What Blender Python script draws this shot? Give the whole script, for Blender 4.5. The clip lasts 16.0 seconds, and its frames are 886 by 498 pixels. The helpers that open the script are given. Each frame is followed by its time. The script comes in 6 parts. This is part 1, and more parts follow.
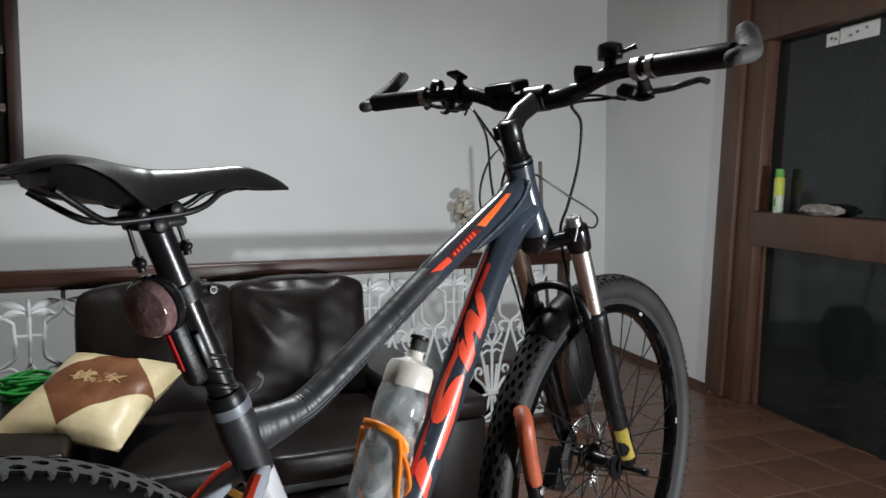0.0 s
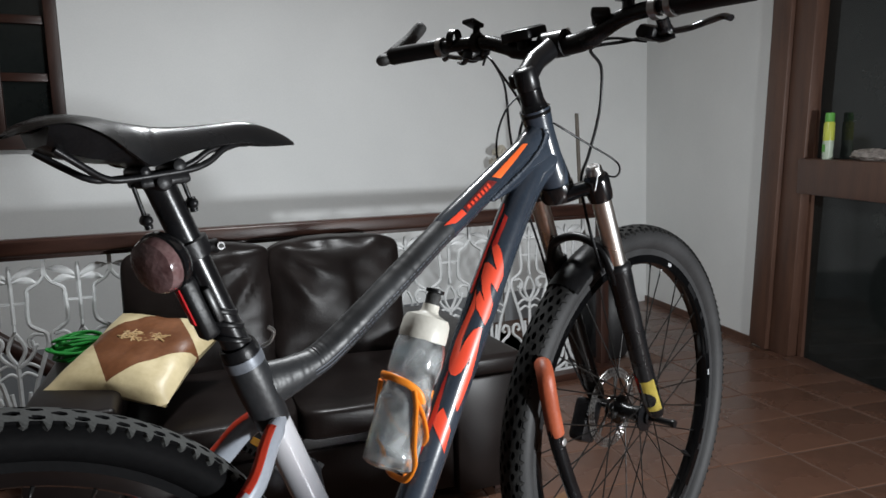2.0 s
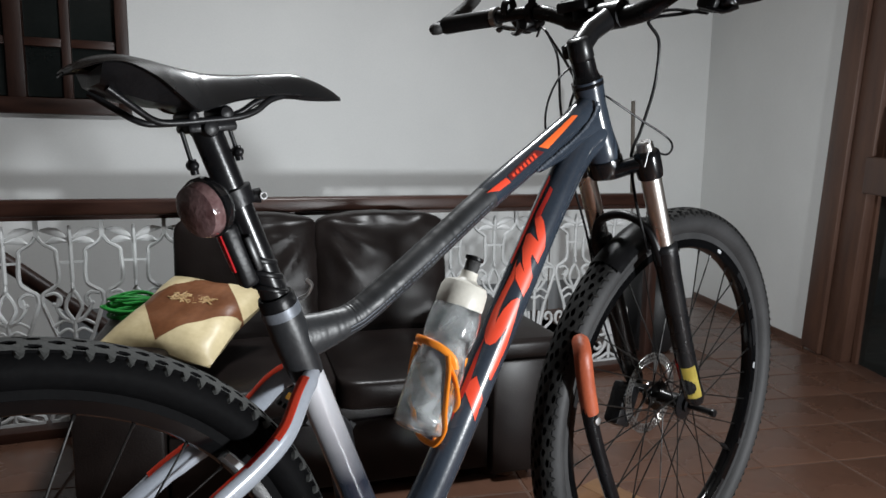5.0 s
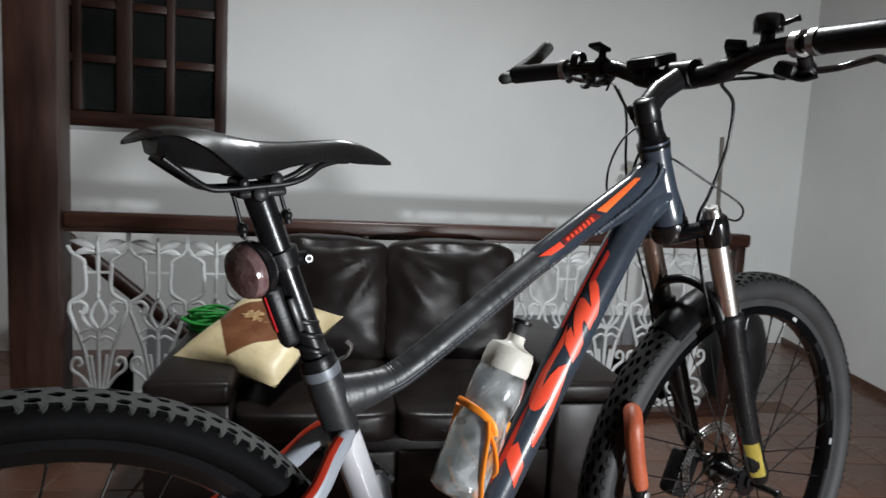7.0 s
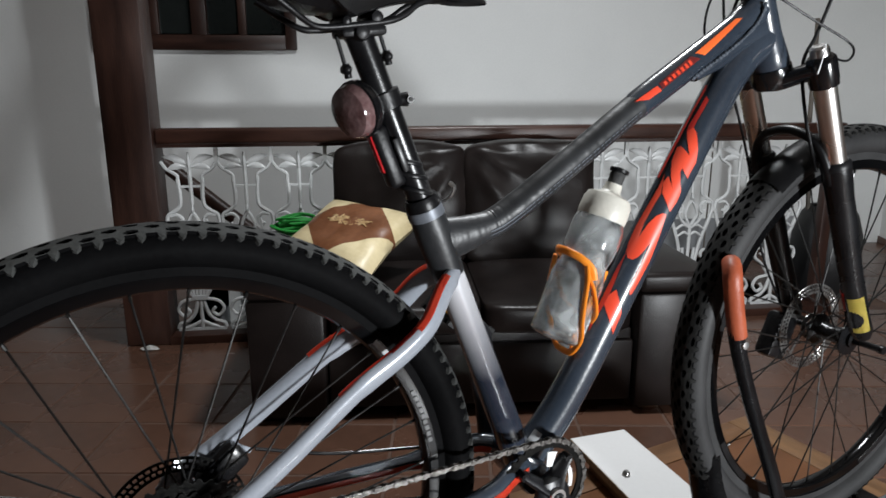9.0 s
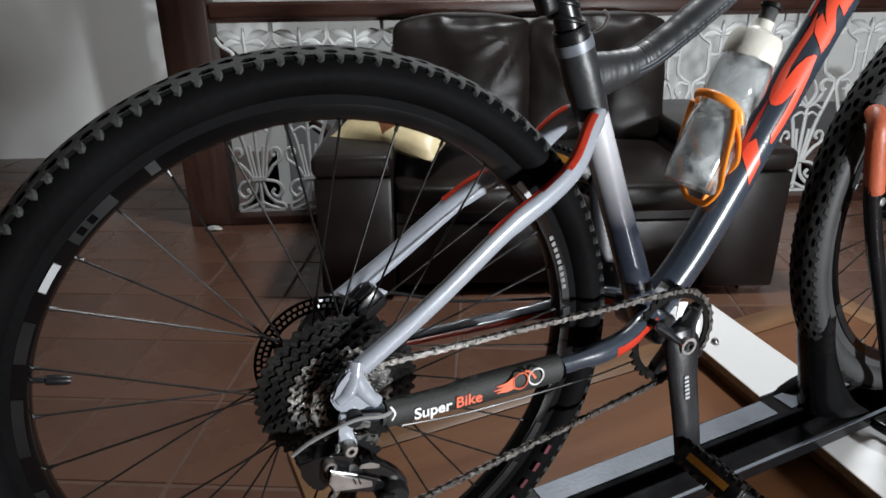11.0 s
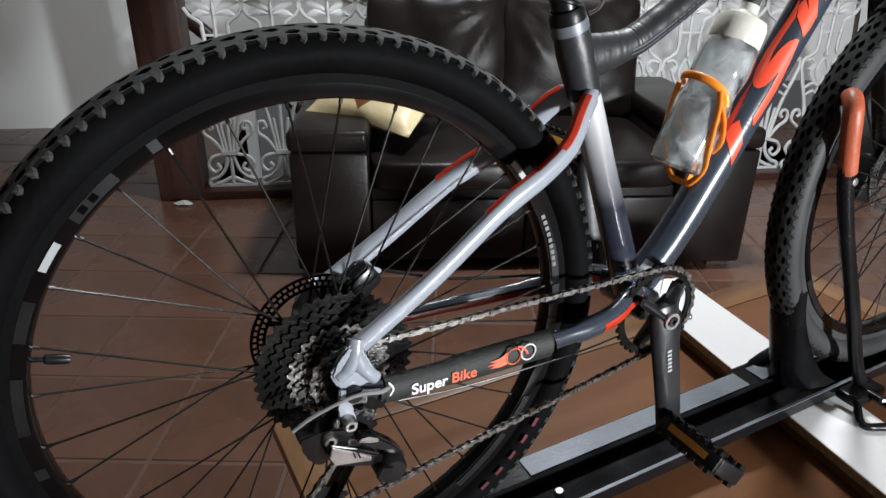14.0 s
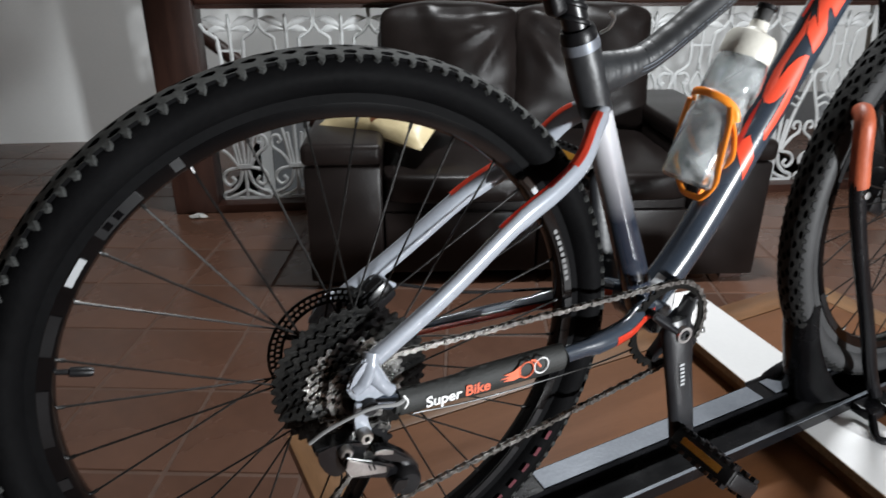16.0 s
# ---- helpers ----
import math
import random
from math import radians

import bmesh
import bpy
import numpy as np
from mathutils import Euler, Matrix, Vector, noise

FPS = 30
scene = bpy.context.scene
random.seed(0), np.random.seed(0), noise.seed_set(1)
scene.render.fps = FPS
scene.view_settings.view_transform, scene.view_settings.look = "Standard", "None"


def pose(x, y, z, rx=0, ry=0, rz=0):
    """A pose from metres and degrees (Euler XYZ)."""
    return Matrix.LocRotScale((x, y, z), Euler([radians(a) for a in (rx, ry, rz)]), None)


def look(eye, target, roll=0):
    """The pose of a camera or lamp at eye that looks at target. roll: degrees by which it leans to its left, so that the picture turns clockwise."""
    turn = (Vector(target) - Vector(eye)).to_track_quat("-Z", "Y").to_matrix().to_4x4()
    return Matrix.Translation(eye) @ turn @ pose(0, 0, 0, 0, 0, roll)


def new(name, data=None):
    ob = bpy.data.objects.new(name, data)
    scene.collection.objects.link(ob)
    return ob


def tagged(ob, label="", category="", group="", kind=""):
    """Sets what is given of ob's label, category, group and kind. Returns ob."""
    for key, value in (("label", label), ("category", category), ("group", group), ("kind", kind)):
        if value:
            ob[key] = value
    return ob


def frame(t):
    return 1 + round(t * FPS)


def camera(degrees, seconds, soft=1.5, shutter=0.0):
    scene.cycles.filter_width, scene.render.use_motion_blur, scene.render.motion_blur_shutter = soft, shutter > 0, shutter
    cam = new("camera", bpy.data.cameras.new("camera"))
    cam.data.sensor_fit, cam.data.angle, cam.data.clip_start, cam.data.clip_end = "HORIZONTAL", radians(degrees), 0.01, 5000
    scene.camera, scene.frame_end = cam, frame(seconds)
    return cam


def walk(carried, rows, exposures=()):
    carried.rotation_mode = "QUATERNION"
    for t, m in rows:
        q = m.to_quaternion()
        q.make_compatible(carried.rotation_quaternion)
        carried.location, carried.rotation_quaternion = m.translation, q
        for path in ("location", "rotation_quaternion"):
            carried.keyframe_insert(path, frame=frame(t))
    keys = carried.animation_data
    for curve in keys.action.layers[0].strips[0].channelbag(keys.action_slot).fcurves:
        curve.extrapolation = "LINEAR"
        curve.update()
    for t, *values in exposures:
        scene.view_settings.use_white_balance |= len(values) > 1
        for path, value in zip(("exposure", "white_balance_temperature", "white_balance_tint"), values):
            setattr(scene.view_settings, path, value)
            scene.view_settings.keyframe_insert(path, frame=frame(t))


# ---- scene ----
# the camera and its walk: seconds, eye, target, roll in degrees
cam = camera(66.90, 16.0, shutter=0.5)
PATH = [
    (0, (0.1675, -0.6115, 1.2345), (1.1175, 1.1442, 1.1131), -0.21),
    (0.5, (0.1689, -0.6075, 1.2358), (1.0726, 1.1672, 1.0517), 0.71),
    (1, (0.1685, -0.6088, 1.2230), (1.0730, 1.1468, 0.9075), 1.16),
    (1.5, (0.1807, -0.6075, 1.2390), (0.9525, 1.2237, 1.0131), -0.31),
    (2, (0.2056, -0.6235, 1.2258), (1.0347, 1.1803, 0.9831), -1.84),
    (2.5, (0.2243, -0.6345, 1.2188), (0.9960, 1.1995, 1.0166), -0.80),
    (3, (0.2353, -0.6510, 1.2123), (1.0019, 1.1816, 0.9803), -1.39),
    (3.5, (0.2289, -0.6471, 1.2001), (0.9103, 1.2089, 0.8980), -1.53),
    (4, (0.2325, -0.6400, 1.1959), (0.8967, 1.2170, 0.8635), -0.78),
    (4.2, (0.2332, -0.6386, 1.1950), (0.8761, 1.2283, 0.8768), -0.84),
    (6.3, (0.1741, -0.6040, 1.2447), (0.9781, 1.2124, 1.0111), 3.90),
    (6.5, (0.1944, -0.6101, 1.2569), (0.8921, 1.2501, 1.0264), 4.13),
    (7, (0.2553, -0.6235, 1.2542), (0.7263, 1.3059, 1.0187), 3.09),
    (7.5, (0.2708, -0.6464, 1.2399), (0.5954, 1.3128, 1.0033), 1.85),
    (8, (0.2622, -0.6547, 1.2179), (0.5060, 1.3026, 0.8870), 0.05),
    (8.5, (0.2437, -0.6477, 1.1875), (0.5279, 1.2768, 0.7231), 0.88),
    (9, (0.2187, -0.6496, 1.1638), (0.4809, 1.2777, 0.6981), -0.10),
    (9.5, (0.1891, -0.6472, 1.1452), (0.3802, 1.2632, 0.5848), 0.64),
    (10, (0.1499, -0.6400, 1.1181), (0.2620, 1.2548, 0.4878), -0.98),
    (10.2, (0.1362, -0.6374, 1.1086), (0.2675, 1.2486, 0.4561), -1.67),
    (12.3, (0.0620, -0.6252, 1.0934), (0.2731, 1.1621, 0.2211), 1.59),
    (12.5, (0.0630, -0.6272, 1.0932), (0.2576, 1.1686, 0.2347), 1.14),
    (13, (0.0585, -0.6340, 1.0968), (0.2812, 1.1450, 0.2106), 1.31),
    (13.5, (0.0574, -0.6323, 1.1018), (0.2776, 1.1563, 0.2345), 0.75),
    (14, (0.0588, -0.6340, 1.1051), (0.3112, 1.1686, 0.2761), 0.65),
    (14.5, (0.0586, -0.6358, 1.1073), (0.2923, 1.1617, 0.2619), 0.48),
    (15, (0.0535, -0.6408, 1.1083), (0.2405, 1.1563, 0.2506), 0.42),
    (15.5, (0.0487, -0.6460, 1.1098), (0.1834, 1.1635, 0.2688), 0.32),
    (16, (0.0551, -0.6434, 1.1136), (0.2742, 1.1774, 0.3156), 0.15),
]
walk(cam, [(t, look(eye, target, roll)) for t, eye, target, roll in PATH],
     exposures=((0.0, -0.25), (4.0, -0.26), (6.5, -0.22), (8.0, -0.29), (9.0, -0.28), (10.2, -0.14), (12.5, 0.16), (16.0, 0.16)))


# ---- world and lamps ----
world = bpy.data.worlds.new("night")
scene.world = world
world.use_nodes = True
world.node_tree.nodes["Background"].inputs[0].default_value = (0.35, 0.42, 0.6, 1)
world.node_tree.nodes["Background"].inputs[1].default_value = 0.01


def area_lamp(name, eye, target, size, watts, colour, size_y=None):
    d = bpy.data.lights.new(name, "AREA")
    d.shape, d.size, d.energy, d.color = "RECTANGLE", size, watts, colour
    d.size_y = size_y or size
    o = new(name, d)
    o.matrix_world = look(eye, target)
    return o


# the bare bulb under the ceiling between the table and the stairwell, and a lamp of the next room, low behind the camera
area_lamp("ceiling_lamp_light", (0.90, 1.35, 2.95), (0.8, 1.2, 0.3), 0.34, 78, (0.94, 0.975, 1.0))
area_lamp("doorway_light", (1.86, -2.0, 0.76), (-0.1, 2.4, 1.1), 0.18, 138, (0.93, 0.97, 1.0))


# ---- small modelling tools ----
def node_mat(name, rough=0.5, metal=0.0, coat=0.0, spec=0.5, trans=0.0, ior=1.45):
    m = bpy.data.materials.new(name)
    m.use_nodes = True
    b = m.node_tree.nodes["Principled BSDF"]
    b.inputs["Roughness"].default_value = rough
    b.inputs["Metallic"].default_value = metal
    b.inputs["Coat Weight"].default_value = coat
    b.inputs["Coat Roughness"].default_value = 0.08
    b.inputs["Specular IOR Level"].default_value = spec
    b.inputs["Transmission Weight"].default_value = trans
    b.inputs["IOR"].default_value = ior
    return m, m.node_tree.nodes, m.node_tree.links, b


def surface(name, dark, light, scale=8.0, rough=0.5, metal=0.0, coat=0.0, bump=0.1, bump_scale=60.0, rough_var=0.12, spec=0.5, vary=0.0,
            stretch=(1, 1, 1), dist=0.003):
    """Two colours mixed by broad stains and fine grain, uneven gloss and a fine relief."""
    m, n, l, b = node_mat(name, rough, metal, coat, spec)
    tc = n.new("ShaderNodeTexCoord")
    mp = n.new("ShaderNodeMapping")
    mp.inputs["Scale"].default_value = stretch
    l.new(tc.outputs["Object"], mp.inputs["Vector"])
    big = n.new("ShaderNodeTexNoise")
    big.inputs["Scale"].default_value, big.inputs["Detail"].default_value = scale, 6
    fine = n.new("ShaderNodeTexNoise")
    fine.inputs["Scale"].default_value, fine.inputs["Detail"].default_value = bump_scale, 4
    for t in (big, fine):
        l.new(mp.outputs[0], t.inputs["Vector"])
    add = n.new("ShaderNodeMath")
    add.operation = "MULTIPLY_ADD"
    add.inputs[1].default_value = 0.35
    l.new(fine.outputs["Fac"], add.inputs[0])
    l.new(big.outputs["Fac"], add.inputs[2])
    last = add.outputs[0]
    if vary:
        info = n.new("ShaderNodeObjectInfo")
        v = n.new("ShaderNodeMath")
        v.operation = "MULTIPLY_ADD"
        v.inputs[1].default_value = vary
        l.new(info.outputs["Random"], v.inputs[0])
        l.new(last, v.inputs[2])
        last = v.outputs[0]
    ramp = n.new("ShaderNodeValToRGB")
    ramp.color_ramp.elements[0].position, ramp.color_ramp.elements[0].color = 0.38, (*dark, 1)
    ramp.color_ramp.elements[1].position, ramp.color_ramp.elements[1].color = 0.95 + vary, (*light, 1)
    l.new(last, ramp.inputs[0])
    l.new(ramp.outputs[0], b.inputs["Base Color"])
    rr = n.new("ShaderNodeMapRange")
    rr.inputs["To Min"].default_value, rr.inputs["To Max"].default_value = max(0.03, rough - rough_var), min(1, rough + rough_var)
    l.new(big.outputs["Fac"], rr.inputs["Value"])
    l.new(rr.outputs[0], b.inputs["Roughness"])
    if bump:
        bp = n.new("ShaderNodeBump")
        bp.inputs["Strength"].default_value, bp.inputs["Distance"].default_value = bump, dist
        l.new(fine.outputs["Fac"], bp.inputs["Height"])
        l.new(bp.outputs[0], b.inputs["Normal"])
    return m


def part(name, bm, material, parent=None, label="", smooth=True, m=None):
    """Links a bmesh as one mesh object under a thing or under a part."""
    me = bpy.data.meshes.new(name)
    bmesh.ops.recalc_face_normals(bm, faces=bm.faces)
    bm.to_mesh(me)
    bm.free()
    for p in me.polygons:
        p.use_smooth = smooth
    if smooth:
        me.set_sharp_from_angle(angle=radians(40))
    me.materials.append(material)
    ob = new(name, me)
    if m is not None:
        ob.matrix_basis = m
    if parent is not None:
        ob.parent = parent
    if label:
        ob["label"] = label
    return ob


def thing(name, label, category, group="", kind="", m=None):
    ob = new(name)
    ob.empty_display_size = 0.05
    if m is not None:
        ob.matrix_basis = m
    return tagged(ob, label, category, group, kind)


def shared(name, ob, parent, m=None):
    """Another object on the mesh of ob."""
    o = new(name, ob.data)
    if m is not None:
        o.matrix_basis = m
    o.parent = parent
    return o


def box(bm, x0, x1, y0, y1, z0, z1, bevel=0.0, seg=2, m=None):
    v = [bm.verts.new((x, y, z)) for x in (x0, x1) for y in (y0, y1) for z in (z0, z1)]
    f = [bm.faces.new([v[i] for i in q]) for q in ((0, 1, 3, 2), (4, 6, 7, 5), (0, 4, 5, 1), (2, 3, 7, 6), (0, 2, 6, 4), (1, 5, 7, 3))]
    if bevel:
        e = {ed for fa in f for ed in fa.edges}
        r = bmesh.ops.bevel(bm, geom=list(e), offset=bevel, segments=seg, profile=0.5, affect="EDGES")
        v = list({w for fa in r["faces"] for w in fa.verts} | {w for w in v if w.is_valid})
    if m is not None:
        bmesh.ops.transform(bm, matrix=m, verts=v)
    return v


def boxes(*specs, bevel=0.0, seg=2):
    bm = bmesh.new()
    for s in specs:
        box(bm, *s, bevel=bevel, seg=seg)
    return bm


def frames(pts, closed=False):
    """Tangents and two side vectors along a path, without twist."""
    pts = [Vector(p) for p in pts]
    n = len(pts)
    tan = []
    for i in range(n):
        a = pts[(i - 1) % n] if closed or i > 0 else pts[i]
        b = pts[(i + 1) % n] if closed or i < n - 1 else pts[i]
        tan.append((b - a).normalized())
    up = Vector((0, 0, 1)) if abs(tan[0].z) < 0.9 else Vector((0, 1, 0))
    u = (up - tan[0] * up.dot(tan[0])).normalized()
    out = []
    for i in range(n):
        if i:
            u = (u - tan[i] * u.dot(tan[i])).normalized()
        out.append((pts[i], tan[i], u, tan[i].cross(u)))
    return out


def sweep(bm, pts, radii, seg=16, closed=False, caps=True, squash=None):
    """A tube along pts; radii one number or one per point (a pair: across u and v)."""
    fr = frames(pts, closed)
    n = len(fr)
    rings = []
    for i, (p, t, u, v) in enumerate(fr):
        r = radii[i] if isinstance(radii, list) else radii
        ru, rv = r if isinstance(r, (list, tuple)) else (r, r)
        if squash:
            ru, rv = ru * squash[0], rv * squash[1]
        rings.append([bm.verts.new(p + u * (ru * math.cos(a)) + v * (rv * math.sin(a))) for a in [2 * math.pi * k / seg for k in range(seg)]])
    for i in range(n if closed else n - 1):
        a, b = rings[i], rings[(i + 1) % n]
        for k in range(seg):
            bm.faces.new((a[k], a[(k + 1) % seg], b[(k + 1) % seg], b[k]))
    if caps and not closed:
        bm.faces.new(rings[0])
        bm.faces.new(list(reversed(rings[-1])))
    return bm


def tube(pts, radii, seg=16, closed=False, caps=True, squash=None):
    return sweep(bmesh.new(), pts, radii, seg, closed, caps, squash)


def bez(a, b, c, d, n=12):
    a, b, c, d = (Vector(p) for p in (a, b, c, d))
    return [(1 - t) ** 3 * a + 3 * (1 - t) ** 2 * t * b + 3 * (1 - t) * t * t * c + t ** 3 * d for t in [i / n for i in range(n + 1)]]


def spline(pts, n=6):
    """A smooth path through the points."""
    p = [Vector(q) for q in pts]
    p = [p[0] * 2 - p[1]] + p + [p[-1] * 2 - p[-2]]
    out = []
    for i in range(1, len(p) - 2):
        for k in range(n):
            t = k / n
            out.append(0.5 * ((2 * p[i]) + (p[i + 1] - p[i - 1]) * t + (2 * p[i - 1] - 5 * p[i] + 4 * p[i + 1] - p[i + 2]) * t * t
                              + (3 * p[i] - p[i - 1] - 3 * p[i + 1] + p[i + 2]) * t ** 3))
    return out + [p[-2]]


def lathe(bm, profile, seg=24, m=None, closed=False):
    """Turns (radius, along) pairs about the local Z axis."""
    m = m or Matrix()
    rings = []
    for r, z in profile:
        if r < 1e-6:
            rings.append([bm.verts.new(m @ Vector((0, 0, z)))])
        else:
            rings.append([bm.verts.new(m @ Vector((r * math.cos(a), r * math.sin(a), z))) for a in [2 * math.pi * k / seg for k in range(seg)]])
    pairs = list(zip(rings, rings[1:])) + ([(rings[-1], rings[0])] if closed else [])
    for a, b in pairs:
        for k in range(seg):
            j = (k + 1) % seg
            if len(a) == 1 and len(b) == 1:
                continue
            if len(a) == 1:
                bm.faces.new((a[0], b[j], b[k]))
            elif len(b) == 1:
                bm.faces.new((a[k], a[j], b[0]))
            else:
                bm.faces.new((a[k], a[j], b[j], b[k]))
    return bm


def turned(profile, seg=24, m=None, closed=False):
    return lathe(bmesh.new(), profile, seg, m, closed)


def along(a, b):
    """A matrix with its origin at a and its Z towards b."""
    a, b = Vector(a), Vector(b)
    return Matrix.Translation(a) @ (b - a).to_track_quat("Z", "Y").to_matrix().to_4x4()


def plate(bm, outline, z0, z1, m=None):
    """A flat outline of (x, y) pairs, given thickness."""
    m = m or Matrix()
    a = [bm.verts.new(m @ Vector((x, y, z0))) for x, y in outline]
    b = [bm.verts.new(m @ Vector((x, y, z1))) for x, y in outline]
    n = len(outline)
    bm.faces.new(list(reversed(a)))
    bm.faces.new(b)
    for i in range(n):
        bm.faces.new((a[i], a[(i + 1) % n], b[(i + 1) % n], b[i]))
    return bm


def ring_outline(n, r0, r1, duty=0.5):
    """A toothed circle."""
    out = []
    for k in range(n):
        a = 2 * math.pi * k / n
        w = math.pi / n
        for f, r in ((-0.9 * duty * 1.6, r0), (-0.45 * duty, r1), (0.45 * duty, r1), (0.9 * duty * 1.6, r0)):
            out.append((r * math.cos(a + f * w * 1.1), r * math.sin(a + f * w * 1.1)))
    return out


# ---- materials ----
M_WALL = surface("white_wall_paint", (0.72, 0.73, 0.725), (0.83, 0.84, 0.83), 1.6, 0.75, bump=0.25, bump_scale=140, dist=0.001)
M_TYREPRINT = surface("faded_red_print", (0.045, 0.006, 0.010), (0.10, 0.012, 0.022), 60, 0.6, bump=0.0)
M_TILE = surface("terracotta_tile", (0.062, 0.032, 0.022), (0.128, 0.064, 0.042), 3.0, 0.27, bump=0.10, bump_scale=30, vary=0.16, rough_var=0.14)
M_GROUT = surface("tile_grout", (0.070, 0.041, 0.030), (0.135, 0.080, 0.058), 12, 0.8)
M_WOOD = surface("dark_stained_wood", (0.013, 0.006, 0.005), (0.05, 0.021, 0.014), 5, 0.42, bump=0.2, bump_scale=50, stretch=(6, 6, 0.8))
M_WOODX = surface("dark_stained_rail_wood", (0.013, 0.006, 0.005), (0.055, 0.022, 0.014), 5, 0.36, bump=0.2, bump_scale=50, stretch=(0.8, 6, 6))
M_DOORWOOD = surface("brown_door_wood", (0.060, 0.029, 0.020), (0.135, 0.068, 0.044), 4, 0.45, bump=0.2, bump_scale=50, stretch=(6, 6, 0.8))
M_IRON = surface("white_painted_cast_iron", (0.40, 0.41, 0.41), (0.60, 0.61, 0.61), 14, 0.5, bump=0.35, bump_scale=120)
M_LEATHER = surface("dark_brown_leather", (0.0050, 0.0038, 0.0036), (0.0145, 0.0108, 0.0100), 7, 0.33, spec=0.26, bump=0.55, bump_scale=220, rough_var=0.1, dist=0.0012)
M_GLASSDARK = surface("dark_window_glass", (0.006, 0.008, 0.008), (0.018, 0.021, 0.02), 3, 0.08, bump=0.0, rough_var=0.03)
M_DIMWALL = surface("fill_tone_wall", (0.24, 0.22, 0.21), (0.33, 0.31, 0.295), 1.6, 0.8)
M_CEIL = surface("fill_tone_ceiling", (0.30, 0.26, 0.23), (0.42, 0.37, 0.33), 1.5, 0.85)
M_RUBBER = surface("tyre_rubber", (0.0025, 0.0025, 0.0027), (0.0060, 0.0060, 0.0064), 9, 0.62, bump=0.15, bump_scale=160, spec=0.03)
M_DUSTRUBBER = surface("dusty_tyre_rubber", (0.015, 0.015, 0.0155), (0.036, 0.036, 0.037), 9, 0.6, bump=0.15, bump_scale=160, spec=0.35)
M_ROTOR = surface("bright_rotor_steel", (0.24, 0.235, 0.23), (0.55, 0.54, 0.53), 60, 0.30, metal=0.95, bump=0.1, bump_scale=260)
M_FRONTTREAD = surface("front_tread_rubber", (0.005, 0.005, 0.005), (0.018, 0.018, 0.017), 12, 0.75, bump=0.4, bump_scale=190, spec=0.3)
M_TREAD = surface("dusty_tread_rubber", (0.017, 0.0178, 0.017), (0.045, 0.047, 0.045), 10, 0.85, bump=0.4, bump_scale=190)
M_BLACK = surface("satin_black_alloy", (0.0035, 0.0035, 0.004), (0.008, 0.008, 0.009), 12, 0.28, bump=0.06, bump_scale=200, spec=0.4)
M_CRANK = surface("satin_graphite_alloy", (0.006, 0.0063, 0.0075), (0.014, 0.0146, 0.017), 14, 0.38, bump=0.1, bump_scale=200)
M_GLOSSBLACK = surface("gloss_black_alloy", (0.003, 0.003, 0.0035), (0.007, 0.007, 0.008), 12, 0.18, bump=0.0, coat=0.4)
M_PLASTIC = surface("black_plastic", (0.0035, 0.0035, 0.004), (0.009, 0.009, 0.010), 20, 0.36, bump=0.12, bump_scale=240, spec=0.3)
M_RIM = surface("satin_black_rim", (0.0015, 0.0015, 0.0017), (0.0032, 0.0032, 0.0035), 12, 0.12, bump=0.0, spec=0.30, rough_var=0.03)
M_GREYRUBBER = surface("grey_worn_rubber", (0.020, 0.020, 0.020), (0.055, 0.055, 0.054), 22, 0.7, bump=0.3, bump_scale=220)
M_SADDLE = surface("black_saddle_cover", (0.004, 0.0042, 0.0045), (0.009, 0.0095, 0.0105), 14, 0.24, spec=0.34, bump=0.05, bump_scale=320, dist=0.0008)
M_STEEL = surface("brushed_steel", (0.30, 0.29, 0.28), (0.62, 0.61, 0.60), 18, 0.3, metal=1.0, bump=0.1, bump_scale=260)
M_CHROME = surface("polished_chrome", (0.66, 0.63, 0.60), (0.85, 0.83, 0.80), 6, 0.27, metal=1.0, bump=0.0, rough_var=0.05)
M_COGS = surface("greasy_lit_sprocket_steel", (0.03, 0.03, 0.0295), (0.46, 0.455, 0.44), 34, 0.30, metal=1.0, bump=0.3, bump_scale=240)
M_DARKCOG = surface("black_and_shaded_steel", (0.003, 0.003, 0.003), (0.011, 0.0108, 0.010), 26, 0.34, spec=0.16, metal=0.3, bump=0.3, bump_scale=240)
M_CHAIN = surface("oily_chain_steel", (0.012, 0.012, 0.0115), (0.38, 0.37, 0.355), 140, 0.30, metal=0.9, bump=0.1, bump_scale=300)
M_SPOKE = surface("dark_spoke_steel", (0.003, 0.003, 0.003), (0.011, 0.0105, 0.010), 30, 0.32, metal=0.2, bump=0.0)
M_NAVY = surface("gloss_slate_blue_paint", (0.016, 0.0215, 0.031), (0.036, 0.047, 0.064), 5, 0.25, coat=0.6, bump=0.05, bump_scale=240)
M_SILVER = surface("silver_paint", (0.235, 0.255, 0.29), (0.335, 0.36, 0.405), 6, 0.26, metal=0.1, coat=0.6, bump=0.05, bump_scale=240)
M_RED = surface("orange_red_paint", (0.66, 0.050, 0.022), (0.82, 0.088, 0.042), 8, 0.3, coat=0.4, bump=0.0)
M_DEEPRED = surface("deep_red_paint", (0.42, 0.018, 0.014), (0.60, 0.035, 0.022), 8, 0.3, coat=0.4, bump=0.0)
M_DARKRED = surface("dark_red_paint", (0.10, 0.012, 0.012), (0.18, 0.022, 0.020), 8, 0.3, coat=0.4, bump=0.0)
M_ORANGE = surface("bright_orange_paint", (0.86, 0.13, 0.025), (0.95, 0.19, 0.045), 8, 0.32, coat=0.4, bump=0.0)
